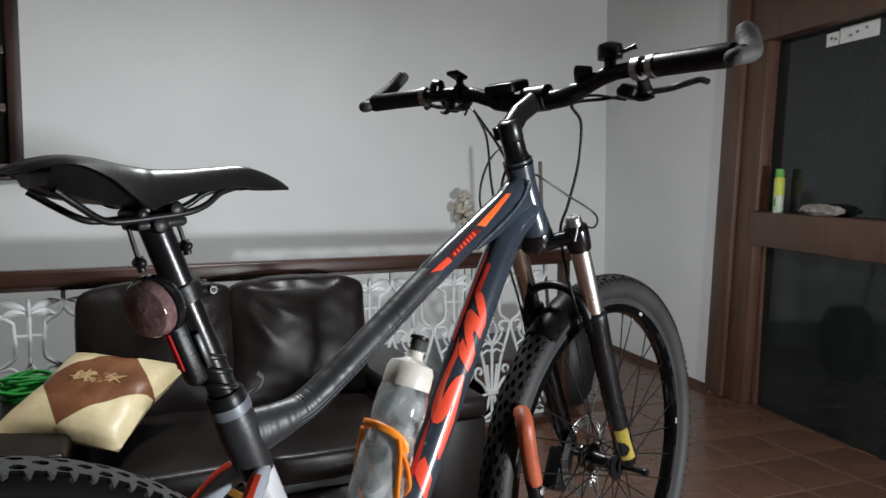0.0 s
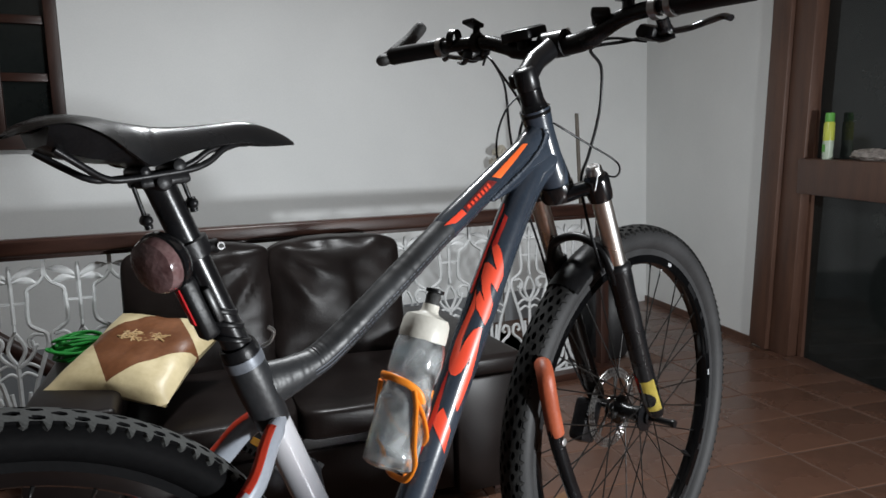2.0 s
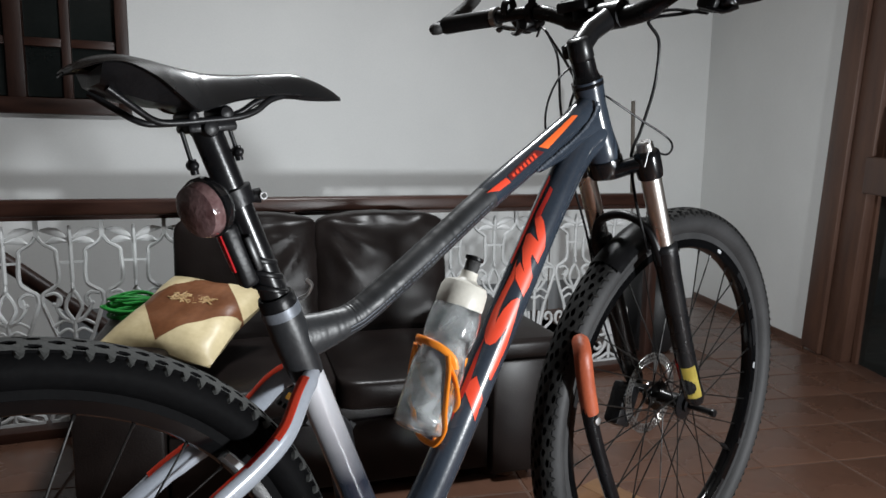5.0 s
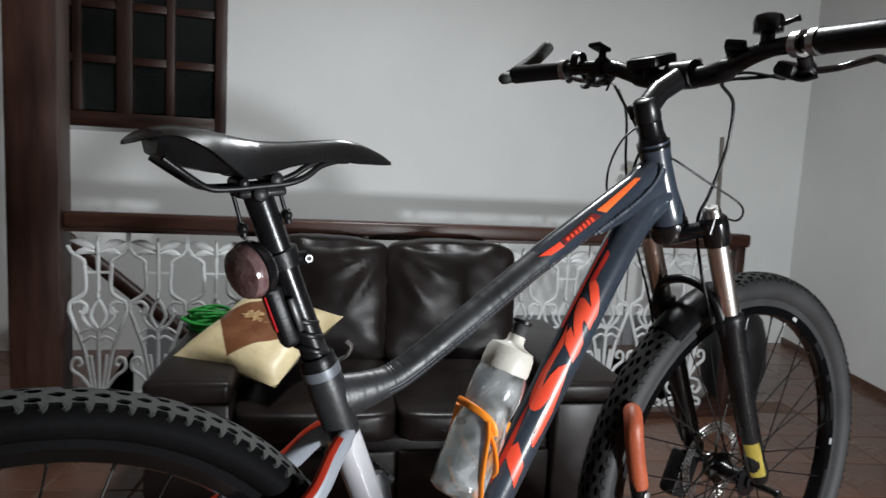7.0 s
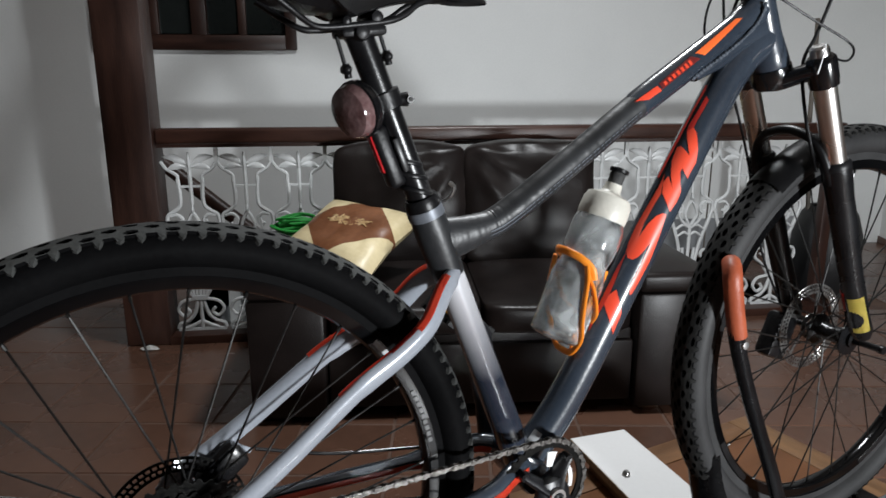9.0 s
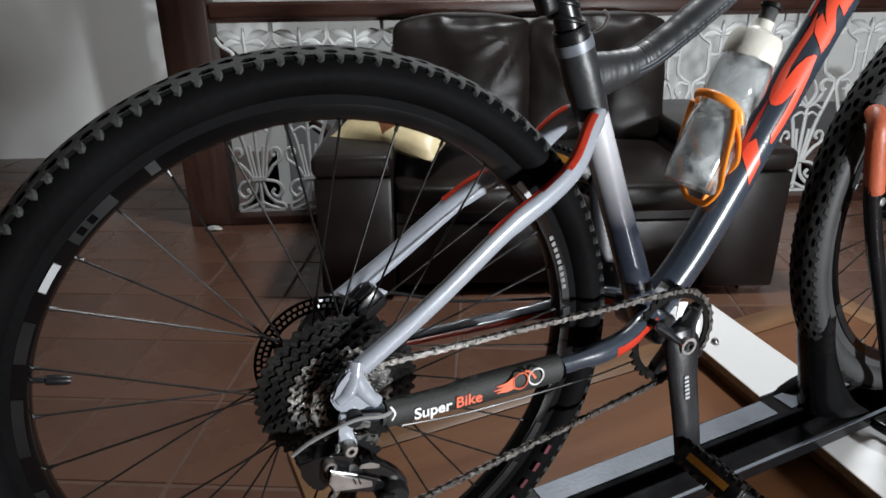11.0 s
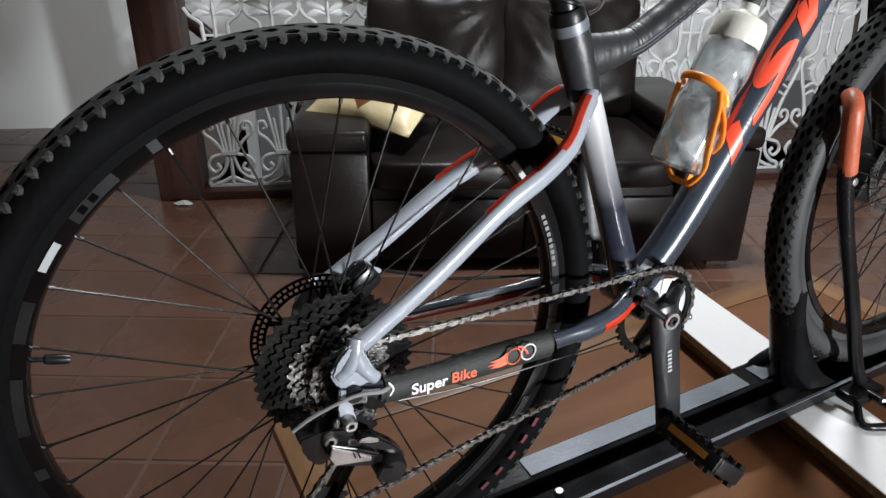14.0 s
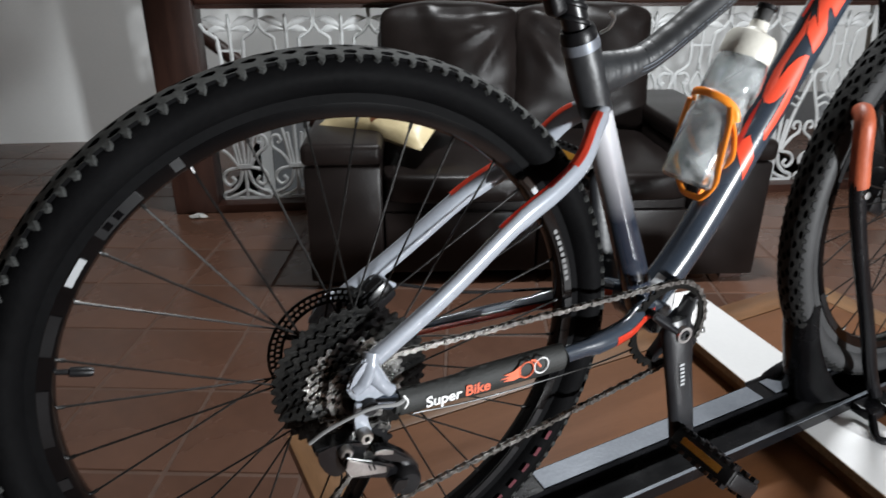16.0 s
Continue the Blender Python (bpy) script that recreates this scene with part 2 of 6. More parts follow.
M_CAGE = surface("orange_plastic", (0.80, 0.20, 0.012), (0.90, 0.30, 0.03), 12, 0.35, bump=0.1, bump_scale=200)
M_TAPE = surface("black_vinyl_tape", (0.010, 0.0108, 0.012), (0.026, 0.0275, 0.030), 16, 0.42, bump=0.35, bump_scale=95, dist=0.0015)
# the beads' slate paint, lightened to stand for their highlights
M_WELD = surface("highlit_weld_paint", (0.06, 0.072, 0.09), (0.14, 0.16, 0.19), 60, 0.16, coat=1.0, bump=0.2, bump_scale=300)
M_WHITE = surface("white_print", (0.70, 0.70, 0.70), (0.82, 0.82, 0.82), 20, 0.45, bump=0.0)
M_RIMPRINT = surface("rim_print", (0.004, 0.004, 0.0044), (0.010, 0.0102, 0.011), 20, 0.35, bump=0.0)
M_GREYPRINT = surface("grey_print", (0.24, 0.25, 0.26), (0.40, 0.41, 0.42), 20, 0.4, bump=0.0)
M_REDPRINT = surface("orange_red_print", (0.62, 0.10, 0.05), (0.78, 0.18, 0.09), 20, 0.5, bump=0.0)
M_YELLOW = surface("yellow_sticker", (0.42, 0.32, 0.05), (0.58, 0.46, 0.10), 20, 0.45, bump=0.0)
M_AMBER = surface("amber_reflector", (0.34, 0.15, 0.012), (0.50, 0.24, 0.03), 60, 0.2, bump=0.3, bump_scale=400)
M_NEOPRENE = surface("black_neoprene", (0.008, 0.0085, 0.008), (0.020, 0.021, 0.020), 22, 0.65, bump=0.3, bump_scale=400)
M_LENSRED = surface("clear_red_lens", (0.05, 0.020, 0.021), (0.20, 0.125, 0.125), 50, 0.10, bump=0.25, bump_scale=200, coat=0.8)
M_LIGHTRED = surface("red_translucent_plastic", (0.30, 0.008, 0.012), (0.5, 0.02, 0.025), 30, 0.25, bump=0.1)
M_SCREEN = surface("dark_lcd_screen", (0.05, 0.06, 0.065), (0.10, 0.115, 0.12), 20, 0.12, bump=0.0)
M_CAP = surface("ivory_plastic", (0.46, 0.445, 0.39), (0.62, 0.60, 0.54), 18, 0.42, bump=0.1, bump_scale=160)
M_ARMORANGE = surface("copper_orange_foam", (0.24, 0.050, 0.022), (0.40, 0.092, 0.040), 22, 0.45, bump=0.25, bump_scale=160)
M_BOARD = surface("white_melamine", (0.72, 0.72, 0.72), (0.80, 0.80, 0.80), 3, 0.16, bump=0.03, bump_scale=100)
M_CHIP = surface("raw_chipboard_edge", (0.17, 0.115, 0.06), (0.34, 0.25, 0.15), 90, 0.85, bump=0.5, bump_scale=200)
M_TABLETOP = surface("polished_orange_brown_wood", (0.098, 0.040, 0.017), (0.162, 0.068, 0.029), 4, 0.40, coat=0.05, spec=0.28, bump=0.06, bump_scale=80, stretch=(0.7, 5, 5), dist=0.001)
M_TABLEEDGE = surface("table_border_wood", (0.09, 0.042, 0.018), (0.20, 0.098, 0.042), 6, 0.42, bump=0.15, bump_scale=70, stretch=(0.8, 6, 6), dist=0.001)
# the border wood again, paler: the light on the end boards is in the colour
M_LITTABLEEDGEY = surface("lit_table_side_wood", (0.11, 0.055, 0.024), (0.24, 0.125, 0.055), 6, 0.45, bump=0.15, bump_scale=70, stretch=(6, 0.8, 6), dist=0.001)
M_TABLEEDGEZ = surface("table_leg_wood", (0.09, 0.042, 0.018), (0.20, 0.098, 0.042), 6, 0.45, bump=0.15, bump_scale=70, stretch=(6, 6, 0.8), dist=0.001)
M_RACK = surface("black_powder_coated_steel", (0.003, 0.003, 0.0035), (0.008, 0.008, 0.009), 18, 0.24, bump=0.08, bump_scale=220, spec=0.25)
M_RACKGREY = surface("worn_grey_steel_strip", (0.085, 0.095, 0.112), (0.17, 0.185, 0.21), 9, 0.42, metal=0.3, bump=0.1, bump_scale=160)


def fade_paint(name, z0, z1, low, high):
    """Paint that fades from one colour to another up the tube, as it was sprayed."""
    m, n, l, b = node_mat(name, 0.24, 0.15, 0.6)
    tc = n.new("ShaderNodeTexCoord")
    sp = n.new("ShaderNodeSeparateXYZ")
    l.new(tc.outputs["Object"], sp.inputs[0])
    no = n.new("ShaderNodeTexNoise")
    no.inputs["Scale"].default_value = 40
    l.new(tc.outputs["Object"], no.inputs["Vector"])
    mr = n.new("ShaderNodeMapRange")
    mr.inputs["From Min"].default_value, mr.inputs["From Max"].default_value = z0, z1
    l.new(sp.outputs["Z"], mr.inputs["Value"])
    ma = n.new("ShaderNodeMath")
    ma.operation = "MULTIPLY_ADD"
    ma.inputs[1].default_value = 0.12
    l.new(no.outputs["Fac"], ma.inputs[0])
    l.new(mr.outputs[0], ma.inputs[2])
    ra = n.new("ShaderNodeValToRGB")
    ra.color_ramp.elements[0].color, ra.color_ramp.elements[1].color = (*low, 1), (*high, 1)
    ra.color_ramp.elements[0].position, ra.color_ramp.elements[1].position = 0.06, 1.0
    l.new(ma.outputs[0], ra.inputs[0])
    l.new(ra.outputs[0], b.inputs["Base Color"])
    return m


M_SEATTUBE = fade_paint("silver_to_blue_paint", 0.50, 0.66, (0.018, 0.023, 0.036), (0.58, 0.58, 0.61))


def clear_plastic(name, tint, rough):
    """Cloudy translucent bottle plastic."""
    m, n, l, b = node_mat(name, rough, 0, 0.8, 0.5, 0.72, 1.3)
    tc = n.new("ShaderNodeTexCoord")
    no = n.new("ShaderNodeTexNoise")
    no.inputs["Scale"].default_value, no.inputs["Detail"].default_value = 26, 1.5
    no.inputs["Distortion"].default_value = 0.8
    l.new(tc.outputs["Object"], no.inputs["Vector"])
    ra = n.new("ShaderNodeValToRGB")
    ra.color_ramp.elements[0].color = (*[c * 0.80 for c in tint], 1)
    ra.color_ramp.elements[1].color = (*tint, 1)
    ra.color_ramp.elements[0].position, ra.color_ramp.elements[1].position = 0.35, 0.7
    l.new(no.outputs["Fac"], ra.inputs[0])
    l.new(ra.outputs[0], b.inputs["Base Color"])
    mr = n.new("ShaderNodeMapRange")
    mr.inputs["From Min"].default_value, mr.inputs["From Max"].default_value = 0.30, 0.66
    mr.inputs["To Min"].default_value, mr.inputs["To Max"].default_value = 0.62, 0.985
    l.new(no.outputs["Fac"], mr.inputs["Value"])
    l.new(mr.outputs[0], b.inputs["Transmission Weight"])
    bp = n.new("ShaderNodeBump")
    bp.inputs["Strength"].default_value, bp.inputs["Distance"].default_value = 0.8, 0.006
    l.new(no.outputs["Fac"], bp.inputs["Height"])
    l.new(bp.outputs[0], b.inputs["Normal"])
    return m


M_BOTTLE = clear_plastic("cloudy_bottle_plastic", (0.86, 0.90, 0.91), 0.07)
M_SATIN = surface("cream_satin", (0.46, 0.37, 0.20), (0.66, 0.56, 0.35), 9, 0.36, bump=0.25, bump_scale=70, rough_var=0.08)
M_BROWNSATIN = surface("brown_satin", (0.085, 0.030, 0.012), (0.20, 0.080, 0.035), 9, 0.38, bump=0.25, bump_scale=70)
M_GOLDTHREAD = surface("gold_embroidery", (0.28, 0.17, 0.07), (0.50, 0.34, 0.17), 40, 0.6, bump=0.3, bump_scale=300)
M_GREEN = surface("green_nylon_rope", (0.010, 0.15, 0.022), (0.03, 0.36, 0.06), 30, 0.5, bump=0.5, bump_scale=260)
M_GREYWALL = surface("grey_stairwell_wall", (0.19, 0.20, 0.21), (0.29, 0.30, 0.31), 2, 0.8, bump=0.2, bump_scale=120)
M_CANGREEN = surface("green_can_paint", (0.07, 0.26, 0.04), (0.14, 0.42, 0.08), 20, 0.35, bump=0.0)
M_CANYELLOW = surface("yellow_can_paint", (0.42, 0.46, 0.05), (0.58, 0.62, 0.12), 20, 0.35, bump=0.0)
M_CANPALE = surface("pale_can_label", (0.40, 0.48, 0.38), (0.58, 0.66, 0.55), 40, 0.4, bump=0.0)
M_FOIL = surface("crumpled_clear_wrap", (0.14, 0.12, 0.11), (0.42, 0.38, 0.35), 40, 0.15, bump=1.0, bump_scale=60, dist=0.01)
M_PAPER = surface("white_paper", (0.62, 0.62, 0.60), (0.78, 0.78, 0.76), 20, 0.8, bump=0.1)
M_GREYPRINT2 = surface("pencil_grey_print", (0.12, 0.12, 0.12), (0.2, 0.2, 0.2), 20, 0.7, bump=0.0)
M_STRAW = surface("pale_dried_flower", (0.42, 0.38, 0.30), (0.62, 0.58, 0.50), 30, 0.8, bump=0.4)
M_DARKPOT = surface("black_plastic_pot", (0.008, 0.008, 0.009), (0.02, 0.02, 0.021), 12, 0.5, bump=0.1)
M_STICK = surface("grey_brown_stick", (0.06, 0.05, 0.04), (0.14, 0.12, 0.10), 20, 0.6, bump=0.2)
M_GARDEN = surface("dark_garden", (0.002, 0.003, 0.002), (0.028, 0.030, 0.020), 4.5, 0.9, bump=0.0)


# ---- the room, laid out in units of 1.375 m and then set in place by ROOM: rail along x at y 1.60, window wall at y 2.616 ----
ROOM = Matrix.Translation((-0.152, 0.323, 0)) @ Matrix.Scale(1.375, 4)
WALL_Y, RAIL_Y, SIDE_X, CEIL = 2.616, 1.60, 2.86, 2.35
floor = thing("floor", "glossy terracotta tile floor with worn joints", "floor", kind="structure")
part("floor_bed", boxes((-3.5, 4.2, -3.6, RAIL_Y + 0.06, -0.20, -0.0022), (-3.5, -0.36, RAIL_Y + 0.06, WALL_Y, -0.20, -0.0022),
                        (2.04, 4.2, RAIL_Y + 0.06, WALL_Y, -0.20, -0.0022)), M_GROUT, floor, smooth=False)

wall_back = thing("wall_back", "white painted plaster wall behind the stairwell", "wall", kind="structure")
WX0, WX1, WZ0, WZ1 = -0.815, 0.024, 1.040, 1.86
part("wall_face", boxes((-3.5, WX0, WALL_Y, WALL_Y + 0.2, -1.6, CEIL), (WX1, 4.2, WALL_Y, WALL_Y + 0.2, -1.6, CEIL),
                        (WX0, WX1, WALL_Y, WALL_Y + 0.2, -1.6, WZ0), (WX0, WX1, WALL_Y, WALL_Y + 0.2, WZ1, CEIL)), M_WALL, wall_back, smooth=False)
wall_side = thing("wall_side", "white painted plaster side wall", "wall", kind="structure")
part("wall_face", boxes((SIDE_X, SIDE_X + 0.2, 1.25, 2.50, -0.006, CEIL)), M_WALL, wall_side, smooth=False)
part("baseboard", boxes((SIDE_X - 0.008, SIDE_X, 1.34, 2.46, 0.0, 0.035)), M_DOORWOOD, wall_side, smooth=False)
# unseen walls and ceiling, added to close the room; their tone sets the fill light
walls_rest = tagged(part("wall_rear", boxes((-3.7, -3.5, -3.6, 2.8, -0.2, CEIL), (-3.7, 4.4, -3.8, -3.6, -0.2, CEIL), (4.2, 4.4, -3.6, 2.8, -0.2, CEIL)),
                         M_DIMWALL, smooth=False), "unseen grey-brown wall closing the room, toned for fill light", "wall", kind="structure")
ceiling = tagged(part("ceiling", boxes((-3.7, 4.4, -3.8, 2.82, CEIL, CEIL + 0.1)), M_CEIL, smooth=False), "unseen plain ceiling, toned for fill light", "ceiling", kind="structure")
# thin grey sheet over the white wall, up to just above floor level
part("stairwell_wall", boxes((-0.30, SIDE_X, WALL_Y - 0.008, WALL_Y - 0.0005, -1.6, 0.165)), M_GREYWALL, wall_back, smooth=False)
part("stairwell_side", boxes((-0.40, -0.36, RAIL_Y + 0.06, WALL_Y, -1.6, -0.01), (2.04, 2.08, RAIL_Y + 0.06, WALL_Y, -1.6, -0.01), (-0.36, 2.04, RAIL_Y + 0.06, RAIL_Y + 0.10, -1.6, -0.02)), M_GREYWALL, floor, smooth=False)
stair = tagged(part("stairwell_floor", boxes((-0.40, 2.19, RAIL_Y + 0.06, WALL_Y, -1.7, -1.6)), M_GROUT, smooth=False), "dark floor at the bottom of the stairwell", "floor", kind="structure")
# the side wall and its glazed screen stand askew to the railing
SKEW = Matrix.Translation((2.908, 1.551, 0)) @ Matrix.Rotation(radians(-15.3), 4, "Z") @ Matrix.Translation((-SIDE_X, -1.34, 0))
LEAN = SKEW @ Matrix.Translation((SIDE_X, 1.34, 0)) @ Matrix.Rotation(radians(2.7), 4, "X") @ Matrix.Translation((-SIDE_X, -1.34, 0))
wall_side.matrix_basis = SKEW
dado = tagged(part("trim", boxes((-0.36, 2.10, RAIL_Y - 0.06, RAIL_Y + 0.075, -0.012, 0.028), bevel=0.003), M_WOODX), "dark wooden kerb under the iron railing", "trim", kind="structure")

# ---- window ----
window = thing("window_1", "dark stained wooden casement window with small panes", "window", kind="structure")
FW = 0.055
part("window_frame", boxes((WX0 - 0.035, WX0 + FW - 0.02, WALL_Y - 0.030, WALL_Y + 0.10, WZ0 - 0.02, WZ1 + 0.03), bevel=0.004), M_WOOD, window)
part("window_frame", boxes((WX1 - FW + 0.02, WX1 + 0.014, WALL_Y - 0.030, WALL_Y + 0.10, WZ0 - 0.02, WZ1 + 0.03), bevel=0.004), M_WOOD, window)
part("window_sill", boxes((WX0 + FW - 0.02, WX1 - FW + 0.02, WALL_Y - 0.032, WALL_Y + 0.10, WZ0 - 0.022, WZ0 + 0.045), bevel=0.004), M_WOODX, window)
part("window_frame", boxes((WX0 + FW - 0.02, WX1 - FW + 0.02, WALL_Y - 0.030, WALL_Y + 0.10, WZ1 - 0.04, WZ1 + 0.03), bevel=0.004), M_WOODX, window)
cols = [WX0 + FW - 0.02, -0.395, WX1 - FW + 0.02]
part("window_mullion", boxes((-0.428, -0.362, WALL_Y - 0.012, WALL_Y + 0.07, WZ0 + 0.045, WZ1 - 0.04), bevel=0.003), M_WOOD, window)
ZS = [WZ0 + 0.045, 1.316, 1.550, 1.785, WZ1 - 0.04]
BAYS = ((cols[0], -0.602), (-0.578, -0.429), (-0.361, -0.224), (-0.188, cols[2]))
for x in (-0.590, -0.206):
    part("glazing_bar", boxes((x - 0.018, x + 0.018, WALL_Y + 0.0, WALL_Y + 0.05, WZ0 + 0.045, WZ1 - 0.04), bevel=0.002), M_WOOD, window)
for z in ZS[1:-1]:
    for a, b in BAYS:
        part("glazing_bar", boxes((a, b, WALL_Y + 0.002, WALL_Y + 0.048, z - 0.017, z + 0.017), bevel=0.002), M_WOODX, window)
for a, b in BAYS:
    for z0, z1 in zip(ZS, ZS[1:]):
        part("pane", boxes((a, b, WALL_Y + 0.024, WALL_Y + 0.028, z0 + 0.008, z1 - 0.008)), M_GLASSDARK, window, smooth=False)
tagged(part("backdrop_window", boxes((WX0 - 0.2, WX1 + 0.2, WALL_Y + 0.198, WALL_Y + 0.21, WZ0 - 0.2, WZ1 + 0.2)), M_GARDEN, smooth=False), "dark night outside the window", "backdrop", kind="structure")

# ---- the glazed screen on the side wall ----
door = thing("door_1", "brown wooden glazed door screen with dark panes", "door", kind="structure", m=LEAN)
DX = 2.845
TIP = Matrix.Translation((0, 1.28, 0.35)) @ Matrix.Rotation(radians(1.7), 4, "X") @ Matrix.Translation((0, -1.28, -0.35))
part("door_stile", boxes((DX, SIDE_X + 0.10, 1.215, 1.338, 0.01, CEIL), bevel=0.006), M_DOORWOOD, door, m=TIP)
part("door_stile", boxes((DX + 0.018, SIDE_X + 0.10, 1.085, 1.212, 0.01, CEIL), bevel=0.006), M_DOORWOOD, door, m=TIP)
part("door_rail", boxes((DX + 0.004, SIDE_X + 0.10, -1.5, 1.085, 0.746, 0.892), bevel=0.005), M_DOORWOOD, door)
part("door_rail", boxes((DX + 0.004, SIDE_X + 0.10, -1.5, 1.085, 1.615, 1.80), bevel=0.005), M_DOORWOOD, door)
part("door_stile", boxes((DX, SIDE_X + 0.10, -1.65, -1.5, 0, CEIL), bevel=0.006), M_DOORWOOD, door)
part("door_stop", boxes((DX + 0.06, DX + 0.09, 1.060, 1.085, 0.892, 1.615), (DX + 0.06, DX + 0.09, 1.060, 1.085, 0.022, 0.746)), M_DOORWOOD, door, smooth=False)
part("door_sill", boxes((DX - 0.01, SIDE_X + 0.10, -1.5, 1.085, 0, 0.022), bevel=0.004), M_DOORWOOD, door)
for z0, z1 in ((0.022, 0.746), (0.892, 1.615), (1.80, CEIL)):
    part("pane", boxes((DX + 0.075, DX + 0.080, -1.5, 1.060, z0, z1)), M_GLASSDARK, door, smooth=False)
wall_door = tagged(part("wall_door", boxes((SIDE_X, SIDE_X + 0.2, -3.6, -1.66, -0.006, CEIL)), M_WALL, smooth=False, m=SKEW), "white painted wall beyond the glazed screen", "wall", kind="structure")
tagged(part("backdrop_door", boxes((SIDE_X + 0.25, SIDE_X + 0.27, -1.7, 1.34, 0, CEIL)), M_GARDEN, smooth=False, m=SKEW), "dark night garden behind the glass", "backdrop", kind="structure")

# ---- post and railing ----
post = tagged(part("wooden_post", boxes((-0.50, -0.355, 1.545, 1.665, 0, CEIL), bevel=0.004), M_WOOD), "square dark stained wooden post from floor to ceiling", "post")
railing = thing("stair_railing", "white cast iron railing under a dark wooden handrail", "railing", m=pose(0, RAIL_Y, 0))
part("handrail", boxes((-0.355, 2.085, -0.034, 0.034, 0.672, 0.722), bevel=0.010, seg=3), M_WOODX, railing, "dark polished wooden handrail")
part("under_rail", boxes((-0.355, 2.06, -0.016, 0.016, 0.6605, 0.672)), M_WOODX, railing, smooth=False)
part("end_post", boxes((2.035, 2.075, -0.020, 0.020, 0.028, 0.672), bevel=0.003), M_WOOD, railing)
U = 0.172


def iron_unit():
    """One cast panel: a three-leaf flower on a bracket, a stem with cross bars, a tulip in a lyre and scrolls below."""
    bm = bmesh.new()
    flat = (0.0058, 0.0070)

    def rod(pts, r=flat, n=5):
        sweep(bm, [(x, 0, z) for x, _, z in spline([(p[0], 0, p[1]) for p in pts], n)], r, 6)

    for s in (-1, 1):
        if s > 0:
            box(bm, 0.0826, 0.0950, -0.0062, 0.0062, 0.612, 0.6600)
        # broad flat leaves, one rising and one drooping, with a pointed tip
        for x0, z0, x1, z1, w in ((0.004, 0.602, 0.082, 0.630, 0.0125), (0.006, 0.594, 0.074, 0.585, 0.0110)):
            a, b = Vector((s * x0, 0, z0)), Vector((s * x1, 0, z1))
            d = (b - a).normalized()
            side = Vector((-d.z, 0, d.x))
            rows = []
            for f, k in ((0, 0.2), (0.2, 0.7), (0.45, 1.0), (0.7, 0.8), (0.9, 0.35), (1.0, 0.04)):
                m = a.lerp(b, f) + Vector((0, 0, 0.010 * math.sin(math.pi * f)))
                rows.append([bm.verts.new(m + side * w * k + Vector((0, y, 0))) if e > 0 else bm.verts.new(m - side * w * k + Vector((0, y, 0)))
                             for e, y in ((1, -0.002), (1, 0.002), (-1, 0.002), (-1, -0.002))])
                rows[-1].insert(0, bm.verts.new(m + Vector((0, -0.0055, 0))))
            for p, q in zip(rows, rows[1:]):
                for k in range(5):
                    bm.faces.new((p[k], p[(k + 1) % 5], q[(k + 1) % 5], q[k]))
            bm.faces.new(rows[0])
            bm.faces.new(list(reversed(rows[-1])))
        rod([(s * 0.0888, 0.615), (s * 0.074, 0.592), (s * 0.052, 0.577), (s * 0.040, 0.566), (s * 0.040, 0.545)])
        rod([(s * 0.040, 0.556), (s * 0.036, 0.500), (s * 0.040, 0.466), (s * 0.060, 0.448), (s * 0.080, 0.434), (s * 0.0845, 0.405)])
        rod([(s * 0.0845, 0.408), (s * 0.066, 0.350), (s * 0.044, 0.285), (s * 0.030, 0.215), (s * 0.020, 0.150)])
        rod([(s * 0.074, 0.432), (s * 0.050, 0.436), (s * 0.034, 0.420), (s * 0.040, 0.398), (s * 0.056, 0.404)])
        rod([(s * 0.006, 0.345), (s * 0.030, 0.362), (s * 0.046, 0.390), (s * 0.040, 0.420)])
        rod([(s * 0.004, 0.350), (s * 0.022, 0.388), (s * 0.014, 0.420), (0.0, 0.444)])
        rod([(s * 0.060, 0.330), (s * 0.028, 0.350), (s * 0.004, 0.340)], (0.0048, 0.006))
        rod([(s * 0.050, 0.305), (s * 0.022, 0.322), (s * 0.004, 0.312)], (0.0048, 0.006))
        rod([(s * 0.022, 0.150), (s * 0.050, 0.190), (s * 0.078, 0.215), (s * 0.076, 0.246), (s * 0.058, 0.252), (s * 0.050, 0.234), (s * 0.060, 0.226)])
        rod([(s * 0.010, 0.150), (s * 0.018, 0.210), (s * 0.024, 0.262)], (0.0048, 0.006))
        rod([(s * 0.020, 0.142), (s * 0.060, 0.132), (s * 0.076, 0.104), (s * 0.058, 0.080), (s * 0.038, 0.094), (s * 0.048, 0.110)])
        rod([(s * 0.010, 0.136), (s * 0.022, 0.090), (s * 0.048, 0.062), (s * 0.074, 0.052), (s * 0.080, 0.036)])
        rod([(s * 0.004, 0.060), (s * 0.030, 0.046), (s * 0.056, 0.036)])
    sweep(bm, [(0, 0, 0.585), (0, 0, 0.605), (0, 0, 0.628), (0, 0, 0.644)], [(0.006, 0.005), (0.013, 0.007), (0.010, 0.006), (0.003, 0.004)], 8)
    rod([(0, 0.588), (0, 0.520), (0, 0.470)])
    sweep(bm, [(0, 0, 0.470), (0, 0, 0.452), (0, 0, 0.436)], [(0.004, 0.004), (0.014, 0.006), (0.003, 0.004)], 8)
    rod([(0, 0.350), (0, 0.290), (0, 0.040)])
    box(bm, -0.040, 0.040, -0.004, 0.004, 0.528, 0.535)
    box(bm, -0.026, 0.026, -0.008, 0.008, 0.140, 0.154)
    box(bm, -0.080, 0.080, -0.005, 0.005, 0.028, 0.037)
    return bm


